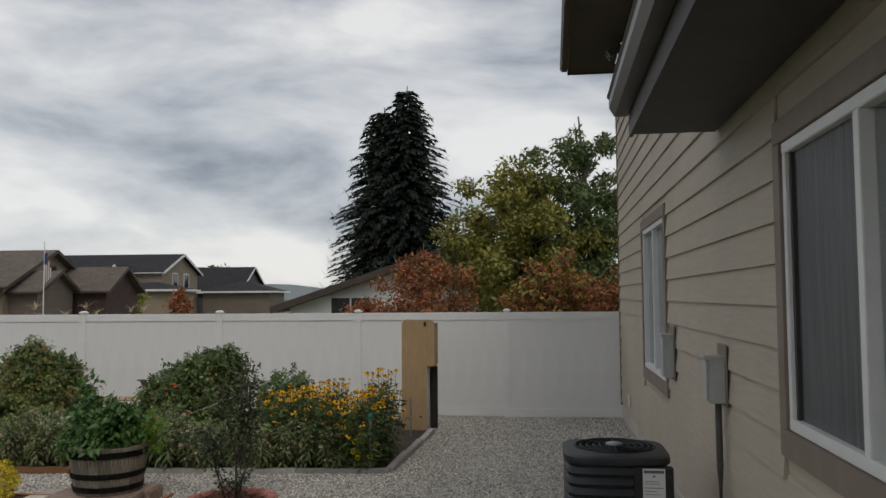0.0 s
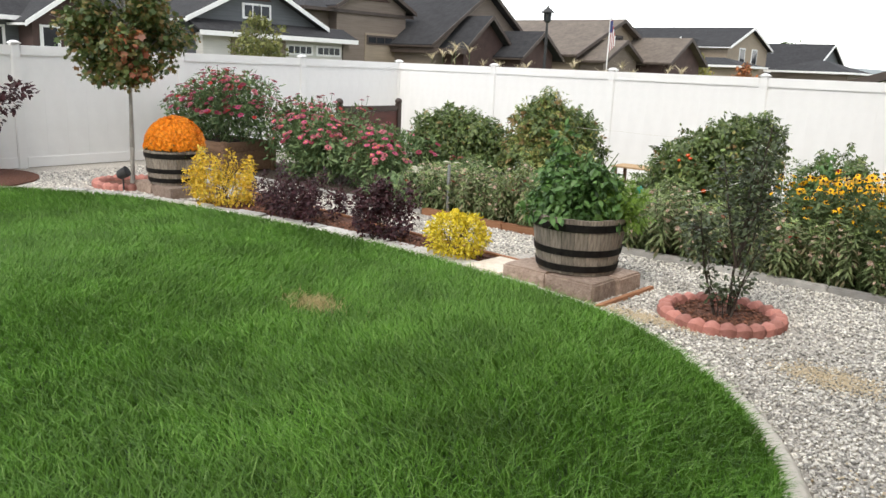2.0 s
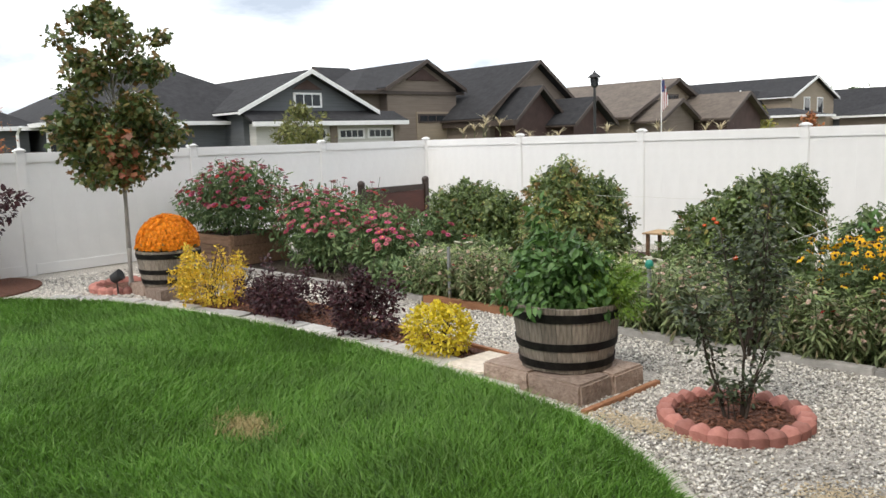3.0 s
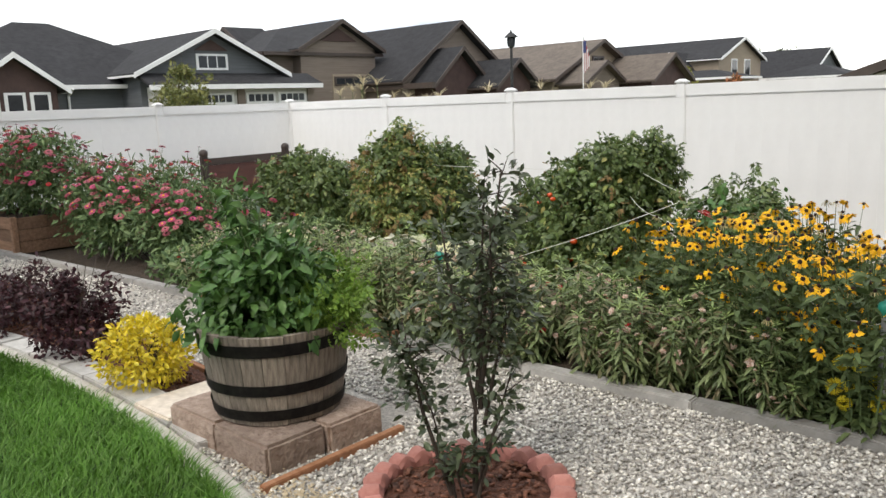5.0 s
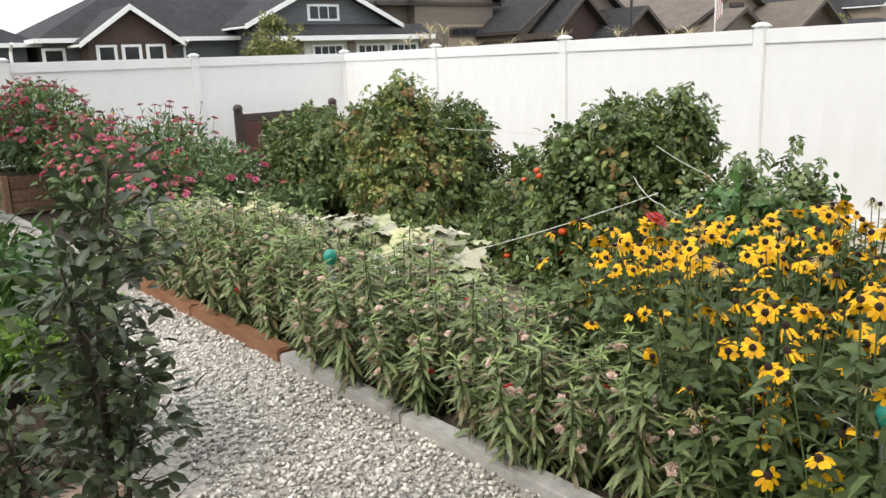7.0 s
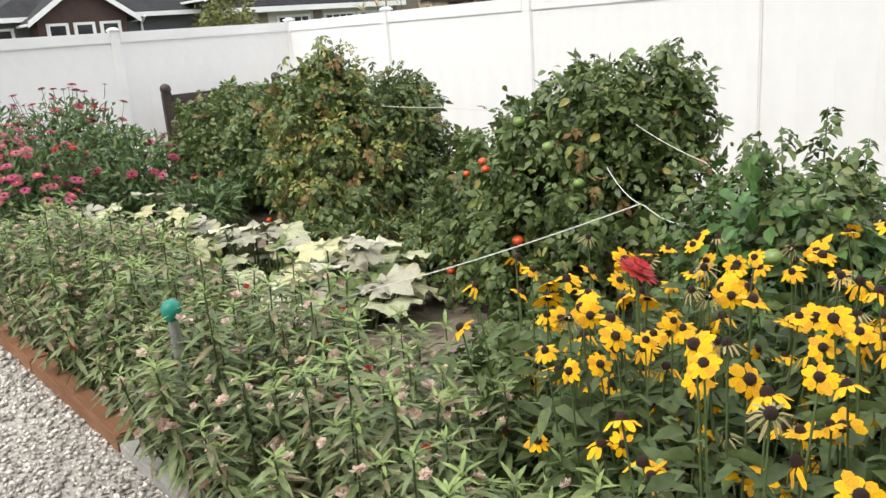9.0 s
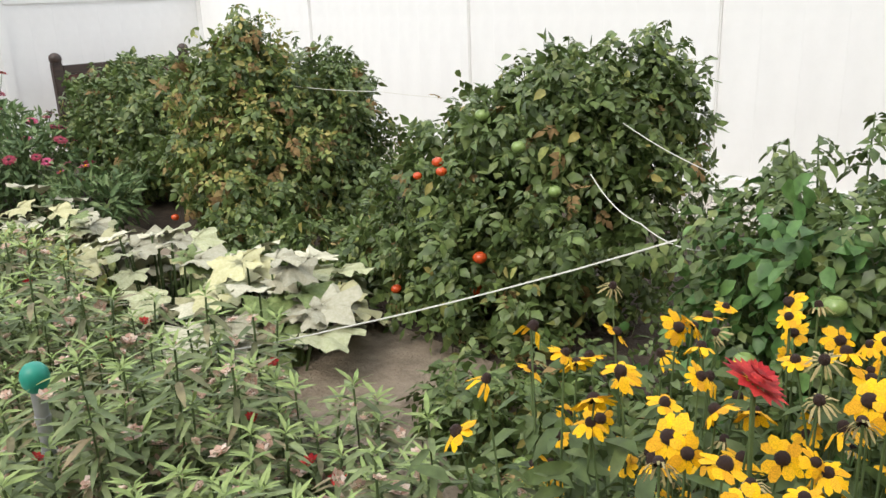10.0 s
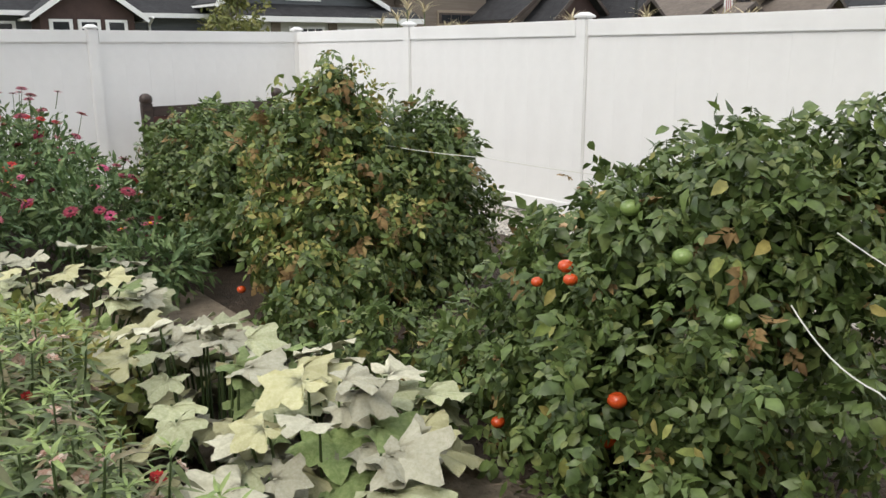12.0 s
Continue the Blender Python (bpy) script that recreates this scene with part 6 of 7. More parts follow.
T = [("lf_tomato", 0.95, DROOP_A, 0.088), ("lf_tomato", 0.85, DROOP_B, 0.092), ("lf_tomato", 0.5, WIDE, 0.042), ("lf_tomato_y", 0.3, LEAF, 0.06), ("lf_dry", 0.07, DROOP_B, 0.075)]
TY_ = [("lf_tomato_y", 0.85, DROOP_A, 0.088), ("lf_tomato", 0.7, DROOP_B, 0.09), ("lf_tomato_y", 0.5, LEAF, 0.058), ("lf_dry", 0.16, DROOP_B, 0.08)]
tomato("tomato_plant", "large sprawling tomato plant with a few ripe fruits", (-3.83, 12.15, -0.06),
       [(-0.06, 0, 0.52, 0.55, 0.54, 0.50), (0.07, 0.1, 0.80, 0.40, 0.42, 0.32), (-0.5, -0.15, 0.45, 0.40, 0.42, 0.34), (-0.15, -0.35, 0.28, 0.5, 0.36, 0.28), (0.26, 0.2, 0.98, 0.20, 0.25, 0.22), (-0.80, -0.2, 0.22, 0.30, 0.3, 0.20), (-0.30, -0.05, 0.74, 0.38, 0.40, 0.30), (0.02, -0.05, 0.93, 0.32, 0.34, 0.22)], 3300, 111, T,
       [("tomato_red", 0.0, -0.56, 0.44, 0.034), ("tomato_red", -0.05, -0.54, 0.29, 0.034), ("tomato_red", -0.22, -0.56, 0.80, 0.028), ("tomato_red", -0.18, -0.58, 0.77, 0.026), ("tomato_red", -0.30, -0.6, 0.74, 0.022), ("tomato_green", 0.02, -0.5, 0.30, 0.03), ("tomato_green", 0.12, -0.46, 0.88, 0.033), ("tomato_green", 0.26, -0.42, 0.72, 0.032), ("tomato_green", -0.1, -0.42, 0.98, 0.035), ("tomato_red", -0.45, -0.62, 0.22, 0.028)],
       (12, 0.6, 0.95, 0.009), [(0.30, 0.40, 1.24), (0.20, 0.3, 1.20), (0.36, 0.25, 1.16), (0.42, 0.3, 1.10), (0.44, 0.2, 0.90), (-0.25, 0.1, 1.08)])
tomato("tomato_plant", "tall yellowing tomato plant beside a dark tomato plant", (-6.25, 12.1, -0.04),
       [(-0.02, 0, 0.50, 0.54, 0.48, 0.46), (-0.1, 0, 0.86, 0.40, 0.4, 0.34), (-0.05, 0.0, 1.08, 0.22, 0.22, 0.2), (0.18, -0.15, 0.3, 0.38, 0.36, 0.28)], 2300, 112, TY_,
       [("tomato_red", -0.1, -0.55, 0.18, 0.028), ("tomato_green", 0.1, -0.5, 0.55, 0.03)], (10, 0.5, 1.05, 0.008), [(-0.12, 0.05, 1.42), (-0.3, 0.1, 1.28), (0.15, 0.1, 1.25)])
tomato("tomato_plant", "dark green tomato plant in deep leaf", (-6.22, 12.6, -0.06),
       [(0, 0, 0.48, 0.40, 0.46, 0.46), (-0.05, 0.05, 0.80, 0.32, 0.34, 0.28), (0.10, -0.05, 0.30, 0.32, 0.4, 0.28)], 1900, 113, T,
       [("tomato_green", 0.1, -0.5, 0.5, 0.032), ("tomato_green", 0.3, -0.4, 0.3, 0.03)], (10, 0.5, 0.95, 0.008), [(0.05, 0.1, 1.22), (0.26, 0, 1.12), (-0.2, 0, 1.22)])
tomato("tomato_plant", "broad green tomato plant before the old headboard", (-7.75, 12.1, -0.04),
       [(0, 0, 0.5, 0.66, 0.5, 0.46), (-0.35, 0, 0.64, 0.42, 0.4, 0.34), (0.4, 0, 0.54, 0.4, 0.4, 0.34), (0, 0.1, 0.70, 0.36, 0.3, 0.24)], 2500, 114, T,
       [("tomato_red", -0.5, -0.45, 0.42, 0.03), ("tomato_green", 0, -0.48, 0.66, 0.03)], (10, 0.55, 0.8, 0.008), [(-0.1, 0, 1.0)])
tomato("pepper_plant", "broad-leaved green plant with unripe fruits", (-2.48, 11.68, -0.07),
       [(-0.03, 0, 0.42, 0.46, 0.42, 0.38), (-0.10, 0, 0.66, 0.34, 0.32, 0.26), (0.15, 0.1, 0.32, 0.32, 0.34, 0.28)], 1400, 115, [("lf_pepper", 1.0, WIDE, 0.062), ("lf_tomato", 1.2, DROOP_A, 0.09)],
       [("tomato_green", -0.1, -0.42, 0.5, 0.036), ("tomato_green", -0.38, -0.2, 0.62, 0.03), ("tomato_green", 0.1, -0.4, 0.7, 0.036)], (9, 0.45, 0.8, 0.008), [(-0.05, 0.2, 1.08), (0.1, 0.2, 0.98), (-0.25, 0.1, 1.0)])
tomato("tomato_plant", "low dark tomato seedlings along the dry path", (-2.95, 11.05, -0.06),
       [(0, 0, 0.16, 0.48, 0.32, 0.16), (-0.35, 0.1, 0.12, 0.3, 0.26, 0.12)], 620, 116, T, [("tomato_green", -0.05, -0.2, 0.2, 0.026)], (7, 0.4, 0.25, 0.006), [])


tomato("tomato_plant", "low straggling tomato growth beside the dry path", (-5.25, 11.75, -0.05),
       [(0, 0, 0.14, 0.42, 0.26, 0.14), (0.4, 0.05, 0.12, 0.34, 0.24, 0.12), (-0.45, -0.1, 0.12, 0.34, 0.22, 0.12)], 520, 117, T, [], (7, 0.45, 0.22, 0.006), [])


# squash: big pale lobed leaves on stalks, each a part
def broad_leaf(k):
    """A soft five-lobed leaf with a folded midrib, ruffled rim and a notch at the stalk."""
    q = random.Random(k)
    n = 36
    v, f = [(0, 0.10, 0)], []
    ph = q.uniform(0, 6)
    for ring in (0.5, 1.0):
        for i in range(n):
            t = -math.pi + 2 * math.pi * (i + 0.5) / n
            lob = 0.5 + 0.125 * math.cos(5 * t) + 0.03 * math.cos(10 * t + ph)
            notch = 1 - 0.75 * math.exp(-((abs(t) - math.pi) / 0.28) ** 2)
            r = ring * lob * notch * q.uniform(0.94, 1.05)
            z = 0.16 * abs(math.sin(t)) * ring - 0.24 * ring * ring * (0.6 + 0.4 * math.cos(t)) + (0.05 * math.sin(7 * t + ph) + 0.035 * math.sin(13 * t)) * ring ** 2
            v.append((r * math.sin(t), 0.38 + r * math.cos(t) - 0.28 * (1 - ring), z))
    for i in range(n):
        j = (i + 1) % n
        f += [(0, 1 + j, 1 + i), (1 + i, 1 + j, 1 + n + j), (1 + i, 1 + n + j, 1 + n + i)]
    return np.array(v), np.array(f)


def squash(loc, n, rx, ry, seed, label):
    rng, rr = np.random.default_rng(seed), random.Random(seed)
    ob = thing("squash_plant", label, "squash plant", loc)
    meshes = []
    for k in range(5):
        tv, tf = broad_leaf(k)
        meshes.append(np_mesh("leaf", tv, tf, [M["lf_squash_%d" % (k % 4)]]))
    bm = bmesh.new()
    for i in range(n):
        a, q = rr.uniform(0, 6.28), rr.random() ** 0.55
        x, y = rx * q * math.cos(a), ry * q * math.sin(a)
        h = (0.44 - 0.22 * q) * rr.uniform(0.25, 1.15)
        b = Vector((x * 0.75, y * 0.75, -0.02))
        t = Vector((x, y, h))
        tube([b, b.lerp(t, 0.6) + Vector((0, 0, 0.02)), t], 0.006, 5, bm, 0.004)
        s = rr.uniform(0.12, 0.225)
        d = Vector((x, y, 0)).normalized() if q > 0.05 else Vector((0, 1, 0))
        d = (d + Vector((rr.uniform(-0.8, 0.8), rr.uniform(-0.8, 0.8), rr.uniform(-0.5, 0.25)))).normalized()
        nrm = Vector((d.x * 0.3 + rr.uniform(-0.3, 0.3), d.y * 0.3 + rr.uniform(-0.45, 0.05), 1)).normalized()
        xx = d.cross(nrm).normalized()
        zz = xx.cross(d)
        m = Matrix((xx, d, zz)).transposed().to_4x4()
        part("leaf", rr.choice(meshes), None, ob, at=Matrix.Translation(t) @ m @ Matrix.Diagonal((s * 1.15, s, s, 1)))
    part("branch_frame", bm, M["green_stem"], ob)["kind"] = "stuff"


for k, c in enumerate(([(0.44, 0.43, 0.30), (0.62, 0.60, 0.47)], [(0.33, 0.36, 0.19), (0.52, 0.53, 0.35)], [(0.16, 0.25, 0.07), (0.34, 0.41, 0.17)], [(0.42, 0.41, 0.20), (0.54, 0.52, 0.32)])):
    M["lf_squash_%d" % k] = surface("mildewed_squash_leaf", c[0], c[1], 14, 0.75, 0.5, 45, stain=0.15, vary="object", depth=0.01)
squash((-5.08, 10.84, -0.03), 112, 0.78, 0.50, 121, "sprawling squash plant with mildewed pale leaves")
squash((-4.52, 10.98, -0.03), 60, 0.42, 0.44, 123, "squash plant with pale green lobed leaves")
squash((-6.72, 10.74, -0.02), 60, 0.62, 0.38, 122, "yellowing squash plant with pale leaves")

# stakes with teal caps, strings, headboard, board
def stake(x, y, h, cap, lean=0.0):
    ob = thing("garden_stake", "galvanised steel stake with a teal plastic cap" if cap else "bare galvanised steel stake at the bed edge", "stake", (x, y, fall(x, y)), 0, "bed stakes")
    part("rod", tube([(0, 0, -0.2), (lean, 0, h)], 0.017, 10), M["steel"], ob, smooth=True)
    for z in np.arange(0.1, h - 0.05, 0.09):
        part("collar", lathe([(0.019, 0), (0.019, 0.012)], 10, centre=(lean * z / h, 0, float(z))), M["steel"], ob)
    if cap:
        part("cap", lathe([(0.020, -0.036), (0.030, -0.022), (0.034, 0.0), (0.030, 0.018), (0.019, 0.030), (0.005, 0.035)], 14, centre=(lean, 0, h)), M["cap"], ob, smooth=True)


stake(-1.17, 9.97, 0.60, True)
stake(-3.66, 9.87, 0.575, True)
stake(-5.83, 9.73, 0.56, False)
stake(-1.02, 12.5, 0.55, False)
def twine(points, label, sag=0.03):
    pts = []
    for a, b in zip(points, points[1:]):
        a, b = Vector(a), Vector(b)
        for k in range(8):
            t = k / 8
            pts.append(a.lerp(b, t) - Vector((0, 0, sag * 4 * t * (1 - t))))
    pts.append(Vector(points[-1]))
    solid("twine", tube(pts, 0.0022, 5), M["string"], label, "string", group="support strings")
twine([(-1.17, 9.97, 0.52), (-1.3, 10.05, 0.48), (-1.55, 10.2, 0.5)], "white support string tied to the corner stake", 0.02)
twine([(-2.62, 10.95, 0.83), (-3.45, 10.6, 0.50), (-4.0, 10.36, 0.33)], "white support string strung across the bed", 0.01)
twine([(-3.42, 11.95, 0.90), (-3.1, 12.0, 0.75), (-2.7, 11.8, 0.62)], "white support string round the tomato plant", 0.01)
twine([(-3.42, 11.75, 0.74), (-3.15, 11.66, 0.62), (-2.85, 11.6, 0.60)], "white support string round the tomato plant", 0.03)
twine([(-6.9, 12.0, 0.92), (-6.2, 12.3, 0.88), (-5.4, 12.45, 0.86), (-4.4, 12.5, 0.86)], "white support string between tomato plants", 0.01)

hb = thing("old_headboard", "old dark wooden headboard with rounded posts and red panel", "headboard", (-11.18, 13.49, -0.05), 95)
for x in (-0.79, 0.79):
    bm = box(x - 0.055, -0.04, -0.05, x + 0.055, 0.04, 0.90, 0.01)
    part("post", bm, M["dark_wood"], hb)
    part("finial", lathe([(0.058, 0), (0.068, 0.03), (0.06, 0.07), (0.03, 0.095), (0.005, 0.10)], 14, centre=(x, 0, 0.90)), M["dark_wood"], hb, smooth=True)
part("top_rail", box(-0.735, -0.03, 0.76, 0.735, 0.03, 0.86, 0.008), M["dark_wood"], hb)
part("panel", box(-0.735, -0.015, 0.25, 0.735, 0.015, 0.757, 0.004), M["red_wood"], hb, "reddish stained panel")
bd = thing("wooden_board", "pale tan plywood board propped near the fence", "board", (-5.8, 13.75, -0.06), 6)
part("board_top", box(-0.34, -0.22, 0.33, 0.34, 0.22, 0.352, 0.004), M["tan"], bd)
for x in (-0.28, 0.28):
    for y in (-0.17, 0.17):
        part("leg", box(x - 0.02, y - 0.02, -0.03, x + 0.02, y + 0.02, 0.33), M["cedar"], bd)

# tall tan cupboard by the bed's corner: rounded top, open low on one side
def tan_cupboard():
    ob = thing("tan_cupboard", "tall tan plywood cupboard with rounded top and open hatch", "cupboard", (-0.98, 13.15, -0.13), -3.4)
    W, H, D, t = 0.245, 1.66, 0.36, 0.022
    r = 0.07
    out = [(-W, 0.0), (W * 0.52, 0.0), (W * 0.52, 0.98), (W, 0.98), (W, H - r)]
    out += [(W - r + r * math.cos(a), H - r + r * math.sin(a)) for a in (0.4, 0.8, 1.2, 1.57)]
    out += [(-W + r - r * math.sin(a), H - r + r * math.cos(a)) for a in (0.0, 0.4, 0.8, 1.2, 1.57)]
    part("front", extrude_profile([(x, z) for x, z in out], 0, t), M["tan"], ob)
    part("side", box(-W, t, 0, -W + t, D, H - 0.08), M["tan"], ob)
    part("side", box(W - t, t, 0.98, W, D, H - 0.08), M["tan"], ob)
    part("back", box(-W + t, D - t, 0, W - t, D, H - 0.09), M["black"], ob)
    part("top", box(-W, t, H - 0.078, W, D, H - 0.056, 0.004), M["tan"], ob)
    part("shelf", box(-W + t, t, 0.96, W - t, D - t, 0.978), M["tan"], ob)
    part("inner_side", box(W * 0.52 - t, t, 0, W * 0.52, D - t, 0.958), M["label"], ob, "white inner board")
    part("floor_board", box(-W + t, t, 0.0, W, D - t, 0.02), M["terracotta"], ob)
    part("dark_lining", box(W * 0.52 + 0.03, D - t - 0.02, 0.02, W - 0.0, D - t - 0.002, 0.95), M["black"], ob)
    part("latch", box(W * 0.35, -0.012, H - 0.10, W * 0.50, -0.001, H - 0.03, 0.003), M["black"], ob)
    part("knob", lathe([(0.012, 0), (0.016, 0.015), (0.008, 0.024)], 10), M["black"], ob, at=pose(W * 0.15, -0.001, 0.24, 90, 0, 0))


tan_cupboard()


# ---- beyond the fence: houses, trees, lamp, flag, corn ----
def gable_block(ob, x0, x1, y0, y1, ze, zr, wall, roof, trim, over=0.45, north=True):
    """A block with its ridge along x and gable ends east and west."""
    ym = (y0 + y1) / 2
    w = part("wall", extrude_profile([(y0, -0.3), (y1, -0.3), (y1, ze), (ym, zr), (y0, ze)], x0, x1, "x"), M[wall], ob)
    k = (zr - ze) / (ym - y0)
    t = 0.16
    for s, ye in ((-1, y0 - over), (1, y1 + over)):
        zo = ze - k * over
        prof = [(ye, zo + 0.02), (ym, zr + 0.02), (ym, zr + 0.02 + t), (ye, zo + 0.02 + t)]
        r = part("roof", extrude_profile(prof, x0 - over, x1 + over, "x"), M[roof], ob)
        bar = [(ye - 0.02 * -s, zo - 0.04), (ym, zr - 0.04), (ym, zr + t + 0.03), (ye, zo + t + 0.03)]
        part("rake_board", extrude_profile(bar, x1 + over + 0.003, x1 + over + 0.06, "x"), M[trim], r)
        part("gutter", box(x0 - over, ye - 0.06, zo + 0.02, x1 + over, ye + 0.06, zo + 0.11), M[trim], r)
    return w


def gable_block_y(ob, x0, x1, y0, y1, ze, zr, wall, roof, trim, over=0.4):
    """A block with its ridge along y and its gable end to the south."""
    xm = (x0 + x1) / 2
    part("wall", extrude_profile([(x0, -0.3), (x1, -0.3), (x1, ze), (xm, zr), (x0, ze)], y0, y1, "y"), M[wall], ob)
    k = (zr - ze) / (xm - x0)
    for xe in (x0 - over, x1 + over):
        zo = ze - k * over
        r = part("roof", extrude_profile([(xe, zo + 0.02), (xm, zr + 0.02), (xm, zr + 0.18), (xe, zo + 0.18)], y0 - over, y1, "y"), M[roof], ob)
        part("rake_board", extrude_profile([(xe, zo - 0.02), (xm, zr - 0.02), (xm, zr + 0.2), (xe, zo + 0.2)], y0 - over - 0.06, y0 - over - 0.003, "y"), M[trim], r)


def hip_block(ob, x0, x1, y0, y1, ze, zr, wall, roof, trim, over=0.5):
    part("wall", box(x0, y0, -0.3, x1, y1, ze), M[wall], ob)
    X0, X1, Y0, Y1 = x0 - over, x1 + over, y0 - over, y1 + over
    d = min(X1 - X0, Y1 - Y0) / 2
    bm = bmesh.new()
    e = [bm.verts.new(p) for p in ((X0, Y0, ze), (X1, Y0, ze), (X1, Y1, ze), (X0, Y1, ze))]
    if X1 - X0 >= Y1 - Y0:
        a, b = bm.verts.new((X0 + d, (Y0 + Y1) / 2, zr)), bm.verts.new((X1 - d - 0.01, (Y0 + Y1) / 2, zr))
        for f in ((e[0], e[1], b, a), (e[1], e[2], b), (e[2], e[3], a, b), (e[3], e[0], a)):
            bm.faces.new(f)
    else:
        a, b = bm.verts.new(((X0 + X1) / 2, Y0 + d, zr)), bm.verts.new(((X0 + X1) / 2, Y1 - d - 0.01, zr))
        for f in ((e[0], e[1], a), (e[1], e[2], b, a), (e[2], e[3], b), (e[3], e[0], a, b)):
            bm.faces.new(f)
    bm.faces.new(e[::-1])
    r = part("roof", bm, M[roof], ob)
    part("gutter", box(X1, Y0, ze - 0.16, X1 + 0.12, Y1, ze + 0.02), M[trim], r)
    part("gutter", box(X0, Y0 - 0.12, ze - 0.16, X1, Y0, ze + 0.02), M[trim], r)


def east_window(ob, x, y, z, w, h, cols, trim="white_trim"):
    win = part("window", box(x, y - w / 2 - 0.1, z - 0.1, x + 0.05, y + w / 2 + 0.1, z + h + 0.1), M[trim], ob)
    for i in range(cols):
        a = y - w / 2 + w * i / cols
        part("pane", box(x + 0.052, a + 0.03, z, x + 0.06, a + w / cols - 0.03, z + h), M["dark_pane"], win)


def south_window(ob, x, y, z, w, h, cols, trim="white_trim"):
    win = part("window", box(x - w / 2 - 0.1, y - 0.05, z - 0.1, x + w / 2 + 0.1, y, z + h + 0.1), M[trim], ob)
    for i in range(cols):
        a = x - w / 2 + w * i / cols
        part("pane", box(a + 0.03, y - 0.06, z, a + w / cols - 0.03, y - 0.052, z + h), M["dark_pane"], win)


# grey house with white trim, its garage gable to the east
g = thing("grey_house", "one-storey blue-grey house with white trim and charcoal roof", "house", kind="")
gable_block(g, -46, -35.2, 24.1, 31.5, 3.35, 5.15, "grey_wall", "shingle", "white_trim", 0.5)
hip_block(g, -48.5, -37.0, 16.0, 29.2, 2.85, 6.1, "grey_wall", "shingle", "white_trim")
hip_block(g, -47.5, -38.5, 9.5, 15.5, 2.75, 4.6, "grey_wall", "shingle", "white_trim")
gable_block(g, -42, -35.6, 17.2, 20.6, 2.75, 3.95, "maroon_wall", "shingle", "white_trim", 0.4)
part("skirt_roof", extrude_profile([(-35.2, 3.15), (-34.0, 2.68), (-34.0, 2.78), (-35.2, 3.3)], 23.9, 33.4, "y"), M["shingle"], g)
part("fascia", box(-34.02, 23.9, 2.52, -33.9, 33.4, 2.74), M["white_trim"], g)
part("garage_front", box(-35.2, 24.4, -0.3, -34.6, 33.0, 2.66), M["pale_wall"], g, "white garage front")
for y in (27.6, 30.0, 31.9):
    east_window(g, -34.6, y, 1.92, 1.5, 0.34, 4)
for y in (26.1, 28.85, 33.05):
    part("stone_pillar", box(-34.75, y - 0.2, -0.3, -34.5, y + 0.2, 2.5), M["brown_wall"], g)
east_window(g, -35.2, 27.8, 3.55, 1.5, 0.55, 3)
part("gable_panel", extrude_profile([(26.9, 4.35), (28.7, 4.35), (27.8, 4.85)], -35.19, -35.14, "x"), M["maroon_wall"], g)
for y in (17.9, 18.9, 19.9):
    east_window(g, -35.6, y, 1.7, 0.62, 0.75, 1)
for y in (14.6, 21.6):
    part("downpipe", tube([(-36.35, y, 2.7), (-36.9, y, 2.4), (-36.92, y, -0.2)], 0.06, 6), M["white_trim"], g)
east_window(g, -37.0, 16.2, 1.5, 0.7, 0.9, 1)
part("roof_vent", tube([(-42.5, 13.2, 3.8), (-42.5, 13.2, 4.5)], 0.07, 8), M["white_trim"], g)

# brown house with a tall garage
b2 = thing("brown_house", "brown house with tall garage and charcoal hip roof", "house")
hip_block(b2, -46, -37.0, 32.2, 39.2, 4.45, 6.1, "brown_wall", "shingle", "brown_trim", 0.7)
gable_block_y(b2, -43.8, -41.4, 33.6, 36, 5.35, 6.15, "maroon_wall", "shingle", "brown_trim", 0.3)
gable_block(b2, -43, -36.3, 33.9, 39.3, 4.7, 6.1, "brown_wall", "shingle", "brown_trim", 0.45)
part("gable_panel", extrude_profile([(35.3, 5.1), (37.9, 5.1), (36.6, 5.8)], -36.29, -36.22, "x"), M["maroon_wall"], b2)
east_window(b2, -36.24, 37.5, 2.75, 2.6, 0.32, 4, "brown_trim")
part("garage_door", box(-36.31, 36.0, -0.3, -36.24, 39.0, 3.3), M["tan_wall"], b2)
part("corner_post", box(-36.9, 35.2, -0.3, -36.6, 35.6, 4.1), M["brown_trim"], b2)

# dark-roofed house with the big gable
b3 = thing("dark_roof_house", "brown house with a large charcoal gable roof", "house")
gable_block(b3, -43.5, -33.2, 38.4, 47.6, 2.95, 6.05, "brown_wall", "shingle", "brown_trim", 0.5)
gable_block(b3, -36, -31.6, 39.4, 43.2, 2.8, 4.4, "maroon_wall", "shingle", "brown_trim", 0.5)
gable_block(b3, -34, -29.9, 42.6, 45.8, 2.5, 3.7, "maroon_wall", "shingle", "brown_trim", 0.5)
part("vent_pipe", tube([(-38.2, 40.8, 4.3), (-38.2, 40.8, 5.4)], 0.08, 8), M["black"], b3)
part("porch_beam", box(-37.5, 38.0, 2.3, -30.5, 38.3, 2.6), M["brown_trim"], b3)

# tan-roofed house
b4 = thing("tan_house", "tan house with a brown shingle gable roof", "house")
gable_block(b4, -40.5, -29.4, 47.4, 57.4, 2.7, 4.95, "tan_wall", "shingle_brown", "brown_trim", 0.5)
east_window(b4, -29.4, 52.4, 3.4, 1.2, 0.6, 2, "brown_trim")
gable_block(b4, -31, -27.6, 48.0, 52.0, 2.4, 3.5, "brown_wall", "shingle_brown", "brown_trim", 0.4)
gable_block(b4, -33, -25.6, 52.5, 57, 2.5, 3.9, "maroon_wall", "shingle_brown", "brown_trim", 0.4)

